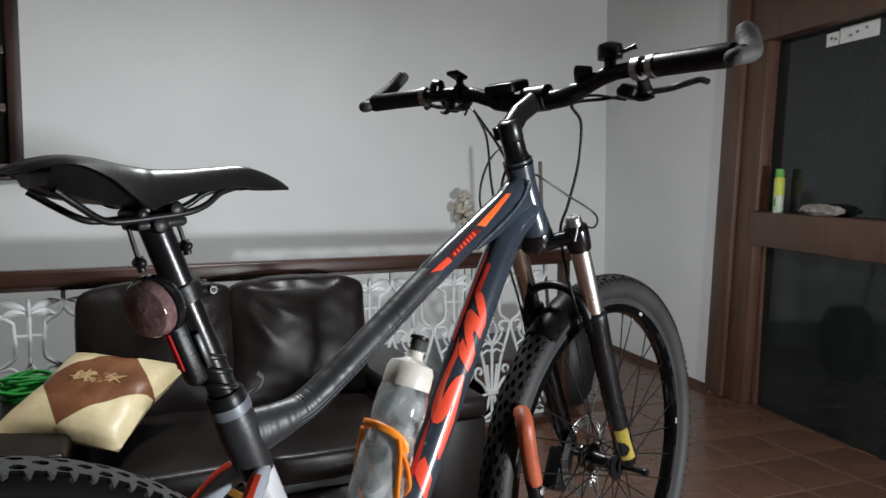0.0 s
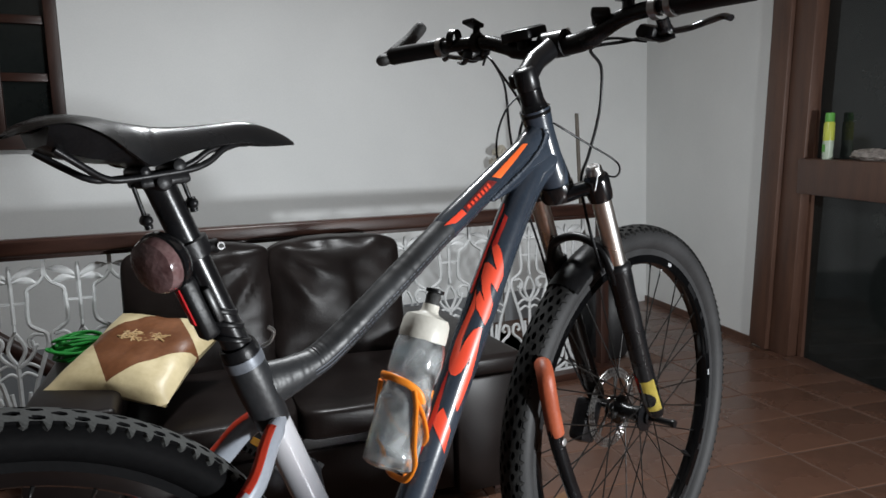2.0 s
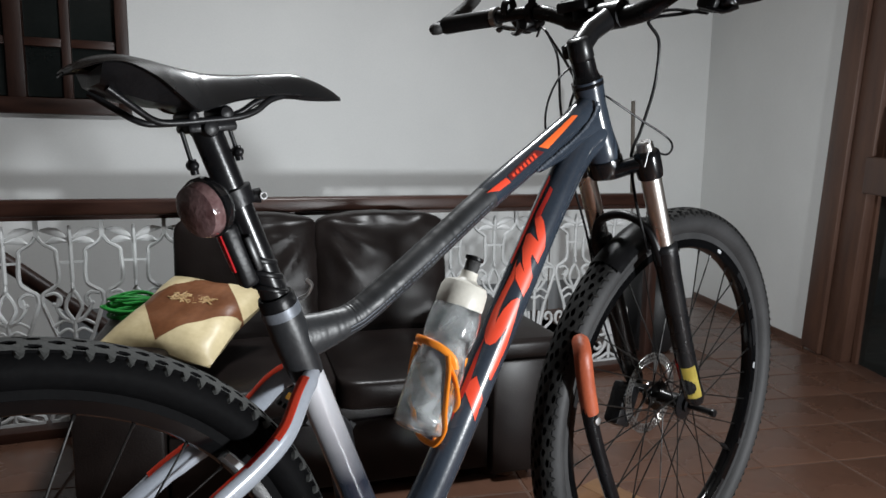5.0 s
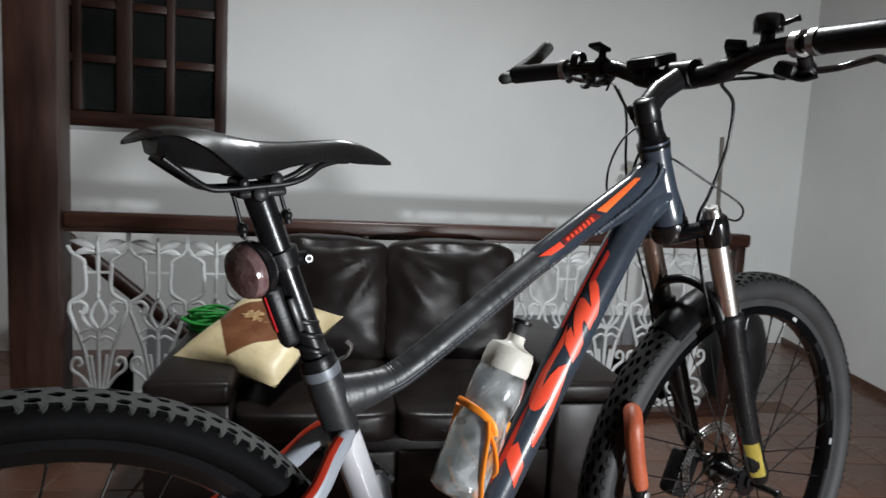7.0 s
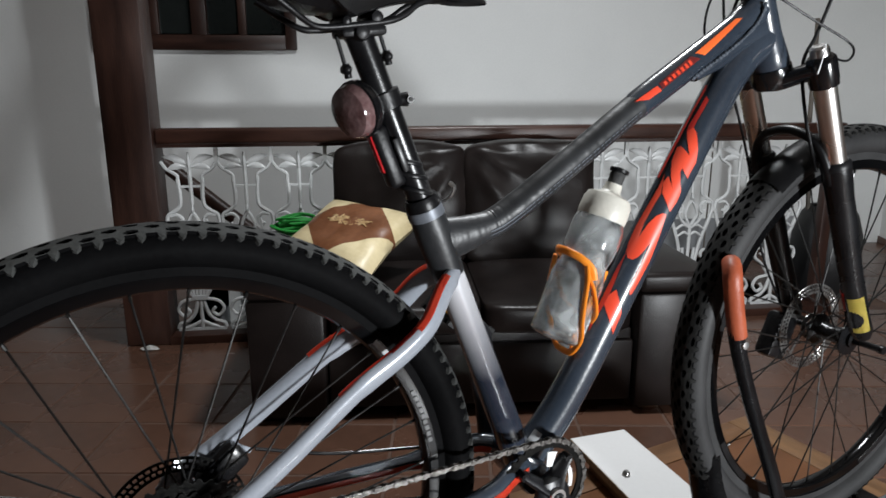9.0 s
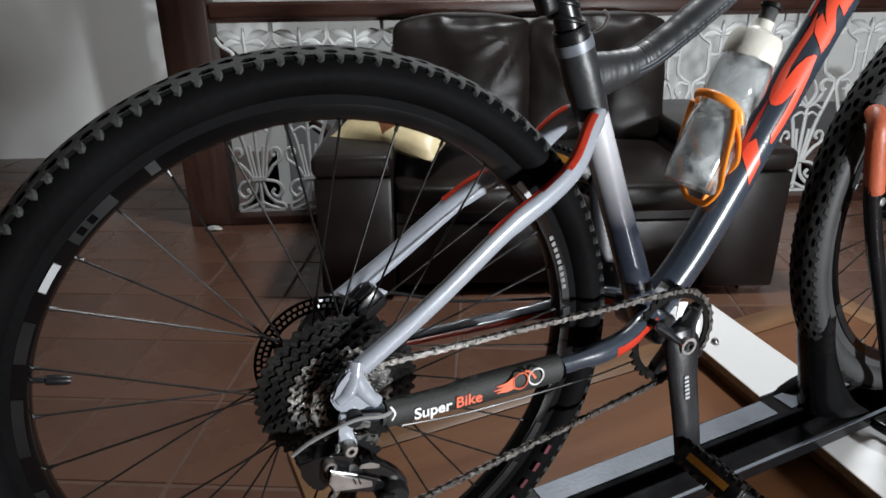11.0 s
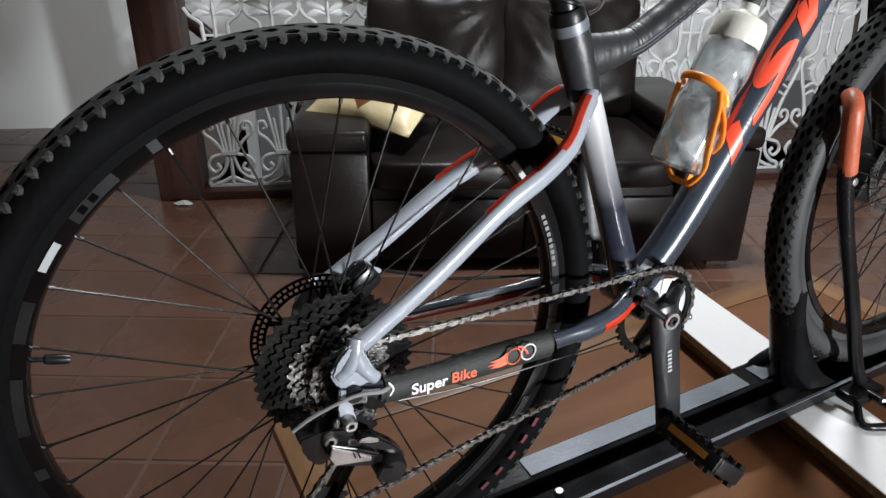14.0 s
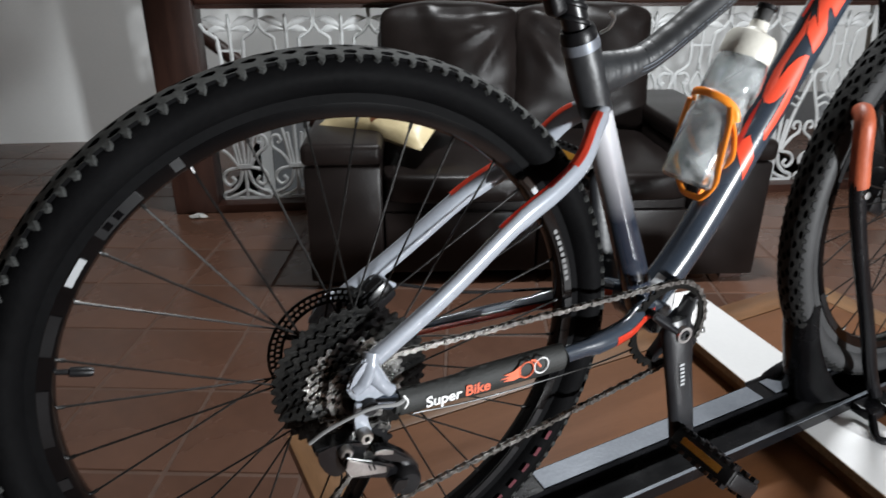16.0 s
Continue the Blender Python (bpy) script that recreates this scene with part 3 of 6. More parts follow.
iron = part("iron_panel", iron_unit(), M_IRON, railing, "white cast iron scroll panel", m=pose(-0.262, 0, 0))
for k in range(1, 13):
    shared("iron_panel", iron, railing, pose(-0.262 + 0.1775 * k, 0, 0))
stair_rail = thing("stair_handrail", "dark wooden stair handrail sloping down behind the railing", "handrail")
part("rail", tube([(-0.520, 2.165, 0.575), (-0.173, 2.165, 0.272), (0.30, 2.165, -0.140)], [(0.030, 0.022)] * 3, 12), M_WOOD, stair_rail)
part("rail_post", boxes((0.275, 0.325, 2.14, 2.19, -1.6, -0.138)), M_WOOD, stair_rail, smooth=False)


# ---- sofa ----
SOFA = pose(0.590, 0.874, 0, 0, 0, -4)
sofa = thing("sofa", "small dark brown leather two-seat sofa with box arms", "sofa", m=SOFA)


def cushion(w, d, h, puff, seed, wrinkle=0.004, fold=0):
    """A stuffed leather cushion with a soft crown and creases."""
    bm = bmesh.new()
    bmesh.ops.create_cube(bm, size=1)
    bmesh.ops.subdivide_edges(bm, edges=bm.edges[:], cuts=24 if fold else 13, use_grid_fill=True)
    rg = Vector((seed * 3.1, seed * 1.7, 0))
    for v in bm.verts:
        x, y, z = v.co * 2
        q = Vector((x, y, z))
        m = max(abs(x), abs(y), abs(z))
        l = (abs(x) ** 11 + abs(y) ** 11 + abs(z) ** 11) ** (1 / 11)
        q = q / l * m
        px, py = 1 - x * x, 1 - y * y
        pz = 1 - z * z
        c = Vector((q.x * w / 2, q.y * d / 2, q.z * h / 2))
        c.z += math.copysign(1, z) * puff * px * py * (abs(z) ** 2)
        c.y += math.copysign(1, y) * puff * px * pz * (abs(y) ** 2)
        n = noise.noise(Vector((c.x * 9, c.y * 9, c.z * 9)) + rg) + 0.6 * noise.noise(Vector((c.x * 22, c.y * 14, c.z * 22)) + rg)
        edge = max(abs(x), abs(z)) ** 4
        c += Vector((0, -1, 0.3)) * n * wrinkle * (0.4 + edge)
        if fold:
            # creases that fan out from the inner top corner
            for dx, dz, far in ((0.86, -0.50, 0.13), (0.55, -0.83, 0.15), (0.97, -0.22, 0.10)):
                gx, gz = (c.x + fold * w / 2) * fold, c.z - h / 2
                on, off = gx * dx + gz * dz, gx * -dz + gz * dx
                c.y -= 0.012 * math.exp(-(off / 0.015) ** 2) * math.exp(-((on - far) / 0.07) ** 2) * (y < 0)
        v.co = c
    return bm


part("base", boxes((-0.40, 0.40, 0.035, 0.70, 0.03, 0.235), bevel=0.012, seg=2), M_LEATHER, sofa)
part("front_panel", boxes((-0.398, 0.0, 0.018, 0.040, 0.035, 0.205), bevel=0.008, seg=2), M_LEATHER, sofa)
part("front_panel", boxes((0.003, 0.398, 0.018, 0.040, 0.035, 0.205), bevel=0.008, seg=2), M_LEATHER, sofa)
for s in (-1, 1):
    bm = bmesh.new()
    x0, x1 = (-0.595, -0.402) if s < 0 else (0.402, 0.595)
    box(bm, x0, x1, 0.0, 0.72, 0.02, 0.335, bevel=0.010, seg=2)
    part("armrest", bm, M_LEATHER, sofa)
    bm = bmesh.new()
    box(bm, x0 - 0.004, x1 + 0.004, -0.006, 0.724, 0.337, 0.392, bevel=0.016, seg=3)
    part("arm_pad", bm, M_LEATHER, sofa)
    for y in (0.03, 0.62):
        part("foot", boxes((s * 0.55 - 0.03, s * 0.55 + 0.03, y, y + 0.06, 0, 0.02)), M_WOOD, sofa, smooth=False)
for s, sd in ((-1, 1), (1, 2)):
    part("seat_cushion", cushion(0.402, 0.56, 0.085, 0.012, sd, 0.0025), M_LEATHER, sofa, m=pose(s * 0.2005, 0.295, 0.268))
    part("back_cushion", cushion(0.424, 0.17, 0.375, 0.024, sd + 4, 0.008, s), M_LEATHER, sofa, m=pose(s * 0.204, 0.560, 0.478, -9, 0, 0))
part("back_frame", boxes((-0.43, 0.43, 0.645, 0.715, 0.03, 0.60), bevel=0.03, seg=3), M_LEATHER, sofa)

# ---- pillow lying from the sofa arm up against the back cushion ----
ex = Vector((0.363, -0.260, -0.040)).normalized()
ey = Vector((0.176, 0.348, 0.166))
ey = (ey - ex * ey.dot(ex)).normalized()
ez = ex.cross(ey)
PIL = Matrix(((ex.x, ey.x, ez.x, 0.252), (ex.y, ey.y, ez.y, 1.153), (ex.z, ey.z, ez.z, 0.438), (0, 0, 0, 1)))
pillow = thing("throw_pillow", "cream satin pillow with brown embroidered diamond on the sofa", "pillow", m=PIL)


def pillow_patch(cuts):
    """The stuffed square pillow, cut down to one patch by lines (nx, ny, d): what lies beyond each is cut away."""
    bm = bmesh.new()
    n = 26
    half = 0.162
    for side in (1, -1):
        g = {}
        for i in range(n + 1):
            for j in range(n + 1):
                x, y = 2 * i / n - 1, 2 * j / n - 1
                pin = 1 - 0.13 * ((1 - abs(x)) * abs(y) ** 3 + (1 - abs(y)) * abs(x) ** 3)
                h = 0.044 * max(0.0, (1 - x ** 4) * (1 - y ** 4)) ** 0.6
                wr = 0.007 * noise.noise(Vector((x * 3, y * 3, side * 3.0))) * (1 - max(abs(x), abs(y)) ** 4) + 0.0035 * noise.noise(Vector((x * 8, y * 8, side * 5.0))) * max(abs(x), abs(y)) ** 2 * (1 - max(abs(x), abs(y)) ** 8)
                g[i, j] = bm.verts.new((x * half * pin, y * half * pin, side * (h + wr)))
        for i in range(n):
            for j in range(n):
                bm.faces.new((g[i, j], g[i + 1, j], g[i + 1, j + 1], g[i, j + 1]))
    bmesh.ops.remove_doubles(bm, verts=bm.verts[:], dist=0.0005)
    for nx, ny, d in cuts:
        bmesh.ops.bisect_plane(bm, geom=bm.verts[:] + bm.edges[:] + bm.faces[:], plane_co=Vector((nx, ny, 0)) * d, plane_no=(nx, ny, 0), clear_outer=True)
    return bm


D = 0.70711
part("band", pillow_patch([(D, D, 0.118), (-D, D, 0.112), (D, -D, 0.090), (-D, -D, 0.096)]), M_BROWNSATIN, pillow, "brown satin diamond")
for nx, ny, d in ((D, D, 0.118), (-D, D, 0.112), (D, -D, 0.090), (-D, -D, 0.096)):
    part("cover", pillow_patch([(-nx, -ny, -d)]), M_SATIN, pillow, "cream satin corner")
bm = bmesh.new()
rg = random.Random(11)
for k in range(52):
    a, r = rg.uniform(0, 6.28), rg.uniform(0.016, 0.05)
    c = Vector((rg.uniform(-0.055, 0.055), 0.018 + rg.uniform(-0.012, 0.02), 0.0445))
    d = Vector((math.cos(a), math.sin(a) * 0.7, 0))
    sweep(bm, [c - d * r * 0.3, c + Vector((0, 0, 0.0015)), c + d * r * 0.4 - Vector((0, 0, 0.001))], [(0.0016, 0.0022)] * 3, 5)
part("embroidery", bm, M_GOLDTHREAD, pillow, "gold flower embroidery")

# ---- green rope ----
bm = bmesh.new()
rg = random.Random(3)
for k in range(15):
    rx, ry, z = rg.uniform(0.045, 0.066), rg.uniform(0.030, 0.044), 0.006 + 0.0034 * k
    ox, oy, ph = rg.uniform(-0.010, 0.010), rg.uniform(-0.008, 0.008), rg.uniform(0, 6)
    sweep(bm, [(ox + rx * math.cos(a), oy + ry * math.sin(a), z + 0.005 * math.sin(2 * a + ph)) for a in [2 * math.pi * i / 26 for i in range(26)]], 0.0036, 7, closed=True)
tagged(part("rope_coil", bm, M_GREEN, None, m=SOFA @ pose(-0.530, 0.505, 0.389, 0, 0, 8) @ Matrix.Scale(1.15, 4)), "coil of bright green nylon rope on the sofa arm", "rope")

# ---- clutter by the side wall, on the door rail and on the floor ----
can = thing("spray_can", "green and yellow spray can on the door rail", "can", m=LEAN @ pose(DX + 0.033, 0.952, 0.892))
part("body", turned([(0, 0), (0.019, 0), (0.020, 0.004), (0.020, 0.095), (0, 0.095)], 24), M_CANPALE, can)
part("label_band", turned([(0.0202, 0.075), (0.0206, 0.075), (0.0206, 0.142), (0.016, 0.150), (0, 0.150)], 24), M_CANYELLOW, can)
part("cap", turned([(0.0165, 0.149), (0.0175, 0.150), (0.0172, 0.180), (0.015, 0.184), (0, 0.184)], 24), M_CANGREEN, can)
part("label_print", boxes((-0.022, -0.0202, -0.008, 0.006, 0.030, 0.060)), M_CANGREEN, can, smooth=False)
bm = bmesh.new()
bmesh.ops.create_icosphere(bm, subdivisions=4, radius=1)
for v in bm.verts:
    n = noise.noise(v.co * 2.6) * 0.25 + noise.noise(v.co * 6) * 0.12
    v.co = Vector((v.co.x * 0.026, v.co.y * 0.105, v.co.z * 0.024)) * (1 + n)
tagged(part("plastic_wrap", bm, M_FOIL, None, m=LEAN @ pose(DX + 0.036, 0.720, 0.914)), "crumpled shiny plastic wrap on the door rail", "wrapper")
note = thing("paper_note", "white paper strip with drawn marks on the glass", "note", m=LEAN @ pose(DX + 0.072, -0.255, -0.030))
part("sheet", boxes((0, 0.0015, 0.985, 1.045, 1.572, 1.622)), M_PAPER, note, smooth=False)
part("sheet", boxes((0, 0.0015, 0.805, 0.980, 1.572, 1.630)), M_PAPER, note, smooth=False)
for y, z in ((1.02, 1.60), (1.0, 1.595), (0.90, 1.602), (0.86, 1.61), (0.93, 1.595)):
    part("mark", boxes((-0.0008, 0, y - 0.006, y + 0.006, z - 0.004, z + 0.006)), M_GREYPRINT2, note, smooth=False)

pot = thing("floor_pot", "round black pot with a thin upright stick", "pot", m=pose(2.22, 1.78, 0))
part("body", turned([(0, 0), (0.085, 0), (0.115, 0.05), (0.135, 0.16), (0.130, 0.26), (0.105, 0.345), (0.080, 0.375), (0.070, 0.370), (0.09, 0.34), (0, 0.30)], 32), M_DARKPOT, pot)
part("stick", tube([(-0.08, 0.02, 0.31), (-0.150, -0.01, 0.74), (-0.170, -0.015, 1.105)], 0.0085, 8), M_STICK, pot, "thin grey stick")
bouq = thing("dried_flowers", "pale dried flower ball on a thin stem", "dried flowers", m=pose(2.085, 2.500, 0))
bm = bmesh.new()
rg = random.Random(7)
for k in range(70):
    a, b = rg.uniform(0, 6.28), rg.uniform(-0.9, 1.0)
    r = math.sqrt(1 - b * b)
    p = Vector((0.050 * r * math.cos(a), 0.050 * r * math.sin(a), 0.896 + 0.088 * b)) * 1
    bmesh.ops.create_icosphere(bm, subdivisions=1, radius=rg.uniform(0.010, 0.020), matrix=Matrix.Translation(p))
part("flower_ball", bm, M_STRAW, bouq)
part("stem", tube([(0, 0, 0), (0.004, 0, 0.4), (0, 0, 0.87)], 0.004, 8), M_STICK, bouq)


# ---- the bicycle: built with the rear axle at (0, 0, 0.40), forward +x, its own left +y ----
BIKE = pose(0.0342, 0.0305, 0.2779, 0.06, -3.0, 18.52)
bike = thing("bicycle", "slate blue and orange hardtail mountain bicycle standing in a rack", "bicycle", m=BIKE)
AXLE_R, BB = Vector((0.007, 0, 0.399)), Vector((0.446, 0, 0.353))
LOW, TOP = Vector((0.8877, 0, 0.874)), Vector((0.8495, 0, 0.980))
STEER = (TOP - LOW).normalized()
AHEAD = Vector((STEER.z, 0, -STEER.x))
AXLE_F = Vector((1.100, 0, 0.404))
SIDE = Vector((0, 1, 0))


def at_y(c, y=0.0):
    """A matrix that lays local Z along the bicycle's y, centred on c."""
    return Matrix.Translation((c[0], y, c[2])) @ Matrix.Rotation(radians(-90), 4, "X")


# ---- wheels ----
def section(c):
    """Radius of the tyre's middle, its height and its half width: the rear one is the smaller."""
    return (0.3352, 0.0210, 0.0280) if c[0] < 0.5 else (0.3410, 0.0225, 0.0268)


def tyre_mesh(c):
    mid, high, wide = section(c)
    prof = []
    for k in range(25):
        a = radians(-152 + 304 * k / 24)
        prof.append((mid + high * math.cos(a), wide * math.sin(a)))
    prof += [(0.3075, 0.0128), (0.3075, -0.0128)]
    return turned(prof, 96, at_y(c), closed=True)


def tread_mesh(c, phase, raised):
    """The tread as one relief: long pits in staggered rows between the raised rubber, notched shoulders outside.
    raised=True gives the worn faces on top, False the floors and flanks of the pits."""
    bm = bmesh.new()
    pitch, per, across = (60, 14, 48) if c[0] < 0.5 else (66, 14, 48)
    long_pit, wide_pit = (0.15, 5.2) if c[0] < 0.5 else (0.17, 5.4)
    n = pitch * per
    mid, high, wide = section(c)

    def up_at(s, phi):
        p = abs(phi)
        if p < 41:
            for row, shift in ((7, 0.0), (20, 0.5), (33, 0.0)):
                ds = abs((s + shift + (0.25 if phi < 0 else 0.0)) % 1 - 0.5)
                if (ds / long_pit) ** 1.5 + (abs(p - row) / wide_pit) ** 1.5 < 1:
                    return 0.0
            return 1.0
        return 0.0

    grid = []
    for i in range(n):
        a = 2 * math.pi * i / n
        row = []
        for k in range(across + 1):
            phi = -46 + 92 * k / across
            h = up_at(i / per + phase, phi)
            f = radians(phi)
            r = mid + (high + 0.0040 * h) * math.cos(f)
            y = (wide + 0.0040 * h) * math.sin(f)
            row.append((h, Vector((c[0] + r * math.cos(a), y, c[2] + r * math.sin(a)))))
        grid.append(row)
    verts = {}

    def vert(i, k):
        if (i, k) not in verts:
            verts[i, k] = bm.verts.new(grid[i][k][1])
        return verts[i, k]

    for i in range(n):
        j = (i + 1) % n
        for k in range(across):
            hs = (grid[i][k][0], grid[j][k][0], grid[j][k + 1][0], grid[i][k + 1][0])
            if (min(hs) > 0.5) == raised:
                bm.faces.new((vert(i, k), vert(j, k), vert(j, k + 1), vert(i, k + 1)))
    if raised:
        # pointed shoulder teeth, two to each pit, leaning down the flanks
        def spot(a, phi, h):
            r = mid + (high + h) * math.cos(radians(phi))
            return bm.verts.new((c[0] + r * math.cos(a), (wide + h) * math.sin(radians(phi)), c[2] + r * math.sin(a)))

        for side in (-1, 1):
            for k in range(2 * pitch):
                a = 2 * math.pi * (k + 0.5 * (side < 0)) / (2 * pitch)
                w = 2 * math.pi / (2 * pitch) * 0.23
                long = 58 if k % 2 else 54
                top = [spot(a - w, side * 40, 0.0042), spot(a + w, side * 40, 0.0042), spot(a + w * 0.55, side * 50, 0.0042), spot(a, side * long, 0.0030), spot(a - w * 0.55, side * 50, 0.0042)]
                foot = [spot(a - w * 1.2, side * 40, -0.001), spot(a + w * 1.2, side * 40, -0.001), spot(a + w * 0.9, side * 51, -0.001), spot(a, side * (long + 4), -0.001), spot(a - w * 0.9, side * 51, -0.001)]
                bm.faces.new(top)
                for q in range(5):
                    bm.faces.new((top[q], top[(q + 1) % 5], foot[(q + 1) % 5], foot[q]))
    return bm


def toothed_ring(teeth, r_root, r_tip, r_in, y0, y1, c):
    """A flat toothed ring about the y axis."""
    bm = bmesh.new()
    out = ring_outline(teeth, r_root, r_tip)
    n = len(out)
    inn = [(r_in * math.cos(math.atan2(y, x)), r_in * math.sin(math.atan2(y, x))) for x, y in out]
    m = lambda p, y: bm.verts.new((c[0] + p[0], y, c[2] + p[1]))
    rings = [[m(p, y) for p in q] for q, y in ((out, y0), (out, y1), (inn, y1), (inn, y0))]
    for a, b in zip(rings, rings[1:] + rings[:1]):
        for i in range(n):
            j = (i + 1) % n
            bm.faces.new((a[i], a[j], b[j], b[i]))
    return bm


def spoke_set(wheel, c, turn, left, right):
    """Thirty-two crossed spokes and their nipples, all on two shared meshes."""
    span = []
    for k in range(32):
        a = 2 * math.pi * k / 32 + turn
        flank = left if k % 2 else right
        swing = radians(62) * (1 if (k // 2) % 2 else -1)
        rim = Vector((c[0] + 0.297 * math.cos(a), flank * 0.12, c[2] + 0.297 * math.sin(a)))
        hub = Vector((c[0] + 0.024 * math.cos(a + swing), flank, c[2] + 0.024 * math.sin(a + swing)))
        span.append((hub, rim))
    first = nip = None
    for hub, rim in span:
        m = along(hub, rim) @ Matrix.Diagonal((1, 1, (rim - hub).length, 1))
        if first is None:
            first = part("spoke", tube([(0, 0, 0), (0, 0, 1)], 0.0013, 6), M_SPOKE, wheel, m=m)
            nip = part("spoke_nipple", turned([(0, 0), (0.0021, 0), (0.0019, 0.008), (0.0026, 0.013), (0, 0.013)], 8), M_SPOKE, wheel, m=along(rim, hub) @ Matrix.Scale(-1, 4, (0, 0, 1)) @ pose(0, 0, -0.012))
        else:
            shared("spoke", first, wheel, m)
            shared("spoke_nipple", nip, wheel, along(rim, hub) @ Matrix.Scale(-1, 4, (0, 0, 1)) @ pose(0, 0, -0.012))


def arc_decal(c, r0, r1, a0, a1, y, n=10):
    """A thin printed stripe on the flank of a rim or tyre."""
    bm = bmesh.new()
    rows = []
    for i in range(n + 1):
        a = radians(a0 + (a1 - a0) * i / n)
        rows.append([bm.verts.new((c[0] + r * math.cos(a), yy, c[2] + r * math.sin(a))) for r, yy in ((r0, y), (r1, y), (r1, y * 0.97), (r0, y * 0.97))])
    for p, q in zip(rows, rows[1:]):
        for k in range(4):
            bm.faces.new((p[k], p[(k + 1) % 4], q[(k + 1) % 4], q[k]))
    bm.faces.new(rows[0])
    bm.faces.new(list(reversed(rows[-1])))
    return bm


def rotor(wheel, c, y):
    bm = bmesh.new()
    for r0, r1 in ((0.0620, 0.0655), (0.0700, 0.0725), (0.0768, 0.0800)):
        lathe(bm, [(r0, -0.0009), (r1, -0.0009), (r1, 0.0009), (r0, 0.0009)], 72, at_y(c, y), closed=True)
    for k in range(60):
        for r0, r1, o in ((0.0640, 0.0712, 0), (0.0712, 0.0785, 0.5)):
            a = 2 * math.pi * (k + o) / 60
            box(bm, r0, r1, -0.0014, 0.0014, -0.0008, 0.0008, m=at_y(c, y) @ Matrix.Rotation(a, 4, "Z"))
    for k in range(5):
        box(bm, 0.018, 0.064, -0.0035, 0.0035, -0.0009, 0.0009, m=at_y(c, y) @ Matrix.Rotation(2 * math.pi * k / 5, 4, "Z") @ pose(0, 0.012, 0, 0, 0, -16))
    lathe(bm, [(0.014, -0.001), (0.024, -0.001), (0.024, 0.001), (0.014, 0.001)], 30, at_y(c, y), closed=True)
    return part("brake_rotor", bm, M_DARKCOG if c[0] < 0.5 else M_ROTOR, wheel, "drilled steel brake rotor", smooth=False)


def wheel(name, c, turn, left, right, label):
    rim = part(name, turned([(0.2915, -0.006), (0.2915, 0.006), (0.2945, 0.0116), (0.3060, 0.0128), (0.3095, 0.0128), (0.3095, 0.0105), (0.302, 0.0085), (0.302, -0.0085),
                             (0.3095, -0.0105), (0.3095, -0.0128), (0.3060, -0.0128), (0.2945, -0.0116)], 96, at_y(c), closed=True), M_RIM, bike, label)
    part("tyre", tyre_mesh(c), M_RUBBER if c[0] < 0.5 else M_DUSTRUBBER, rim, "black rubber tyre sidewall")
    tagged(part("tread", tread_mesh(c, 0.3, True), M_TREAD if c[0] < 0.5 else M_FRONTTREAD, rim, "dusty grey knobbly tread" if c[0] < 0.5 else "black knobbly tread", smooth=False), kind="stuff")
    # the pits get the blacker rubber, so their shade is in the colour
    tagged(part("tread_groove", tread_mesh(c, 0.3, False), M_RUBBER, rim, "grooves of the tread, blackened for their shade", smooth=False), kind="stuff")
    spoke_set(rim, c, turn, left, right)
    part("hub", turned([(0.006, right - 0.012), (0.014, right - 0.010), (0.014, right - 0.004), (0.029, right - 0.002), (0.029, right + 0.002), (0.017, right + 0.008), (0.014, 0),
                        (0.017, left - 0.008), (0.029, left - 0.002), (0.029, left + 0.002), (0.016, left + 0.005), (0.012, left + 0.016), (0.006, left + 0.018)], 28, at_y(c)), M_BLACK, rim)
    return rim


rear_wheel = wheel("rear_wheel", AXLE_R, radians(2), 0.030, -0.022, "rear wheel with black rim and grey decals")
front_wheel = wheel("front_wheel", AXLE_F, radians(7), 0.026, -0.030, "front wheel with black rim and grey decals")
rotor(rear_wheel, AXLE_R, 0.046)
rotor(front_wheel, AXLE_F, 0.043)
for w, c, arcs in ((rear_wheel, AXLE_R, ((115, 117), (124, 134), (138.6, 144.2), (150, 158), (165, 177), (185, 187.5), (200, 212), (-60, -42), (-38, -30), (34, 39), (4, 14), (0, 2.6))),
                   (front_wheel, AXLE_F, ((-25, -12), (-2, 0.5), (8, 20), (25, 28), (36, 45), (62, 64.5), (150, 166), (170, 173), (205, 225), (-70, -50), (-34, -31.5)))):
    for i, (a0, a1) in enumerate(arcs):
        part("rim_decal", arc_decal(c, *((0.2990, 0.3055) if a0 in (138.6, 34, -2, 62) else (0.2970, 0.3070)), a0, a1, -0.01335), M_GREYPRINT if a0 in (138.6, 34, -2, 62) else M_RIMPRINT, w)
for a in (128.2, 130.8):
    part("rim_print", arc_decal(AXLE_R, 0.2990, 0.3055, a, a + 1.5, -0.01355, 4), M_RIM, rear_wheel)
for k in range(9):
    part("rim_print", arc_decal(AXLE_R, 0.2985, 0.3035, 21.5 - 1.7 * k, 22.6 - 1.7 * k, -0.01355, 3), M_GREYPRINT2, rear_wheel)
for k in range(5):
    part("tyre_print", arc_decal(AXLE_R, 0.3230, 0.3290, -34 - 5 * k, -36.4 - 5 * k, -0.0276, 4), M_TYREPRINT, rear_wheel)
part("tyre_print", arc_decal(AXLE_R, 0.3220, 0.3290, -62, -66, -0.0276, 4), M_GREYPRINT, rear_wheel)
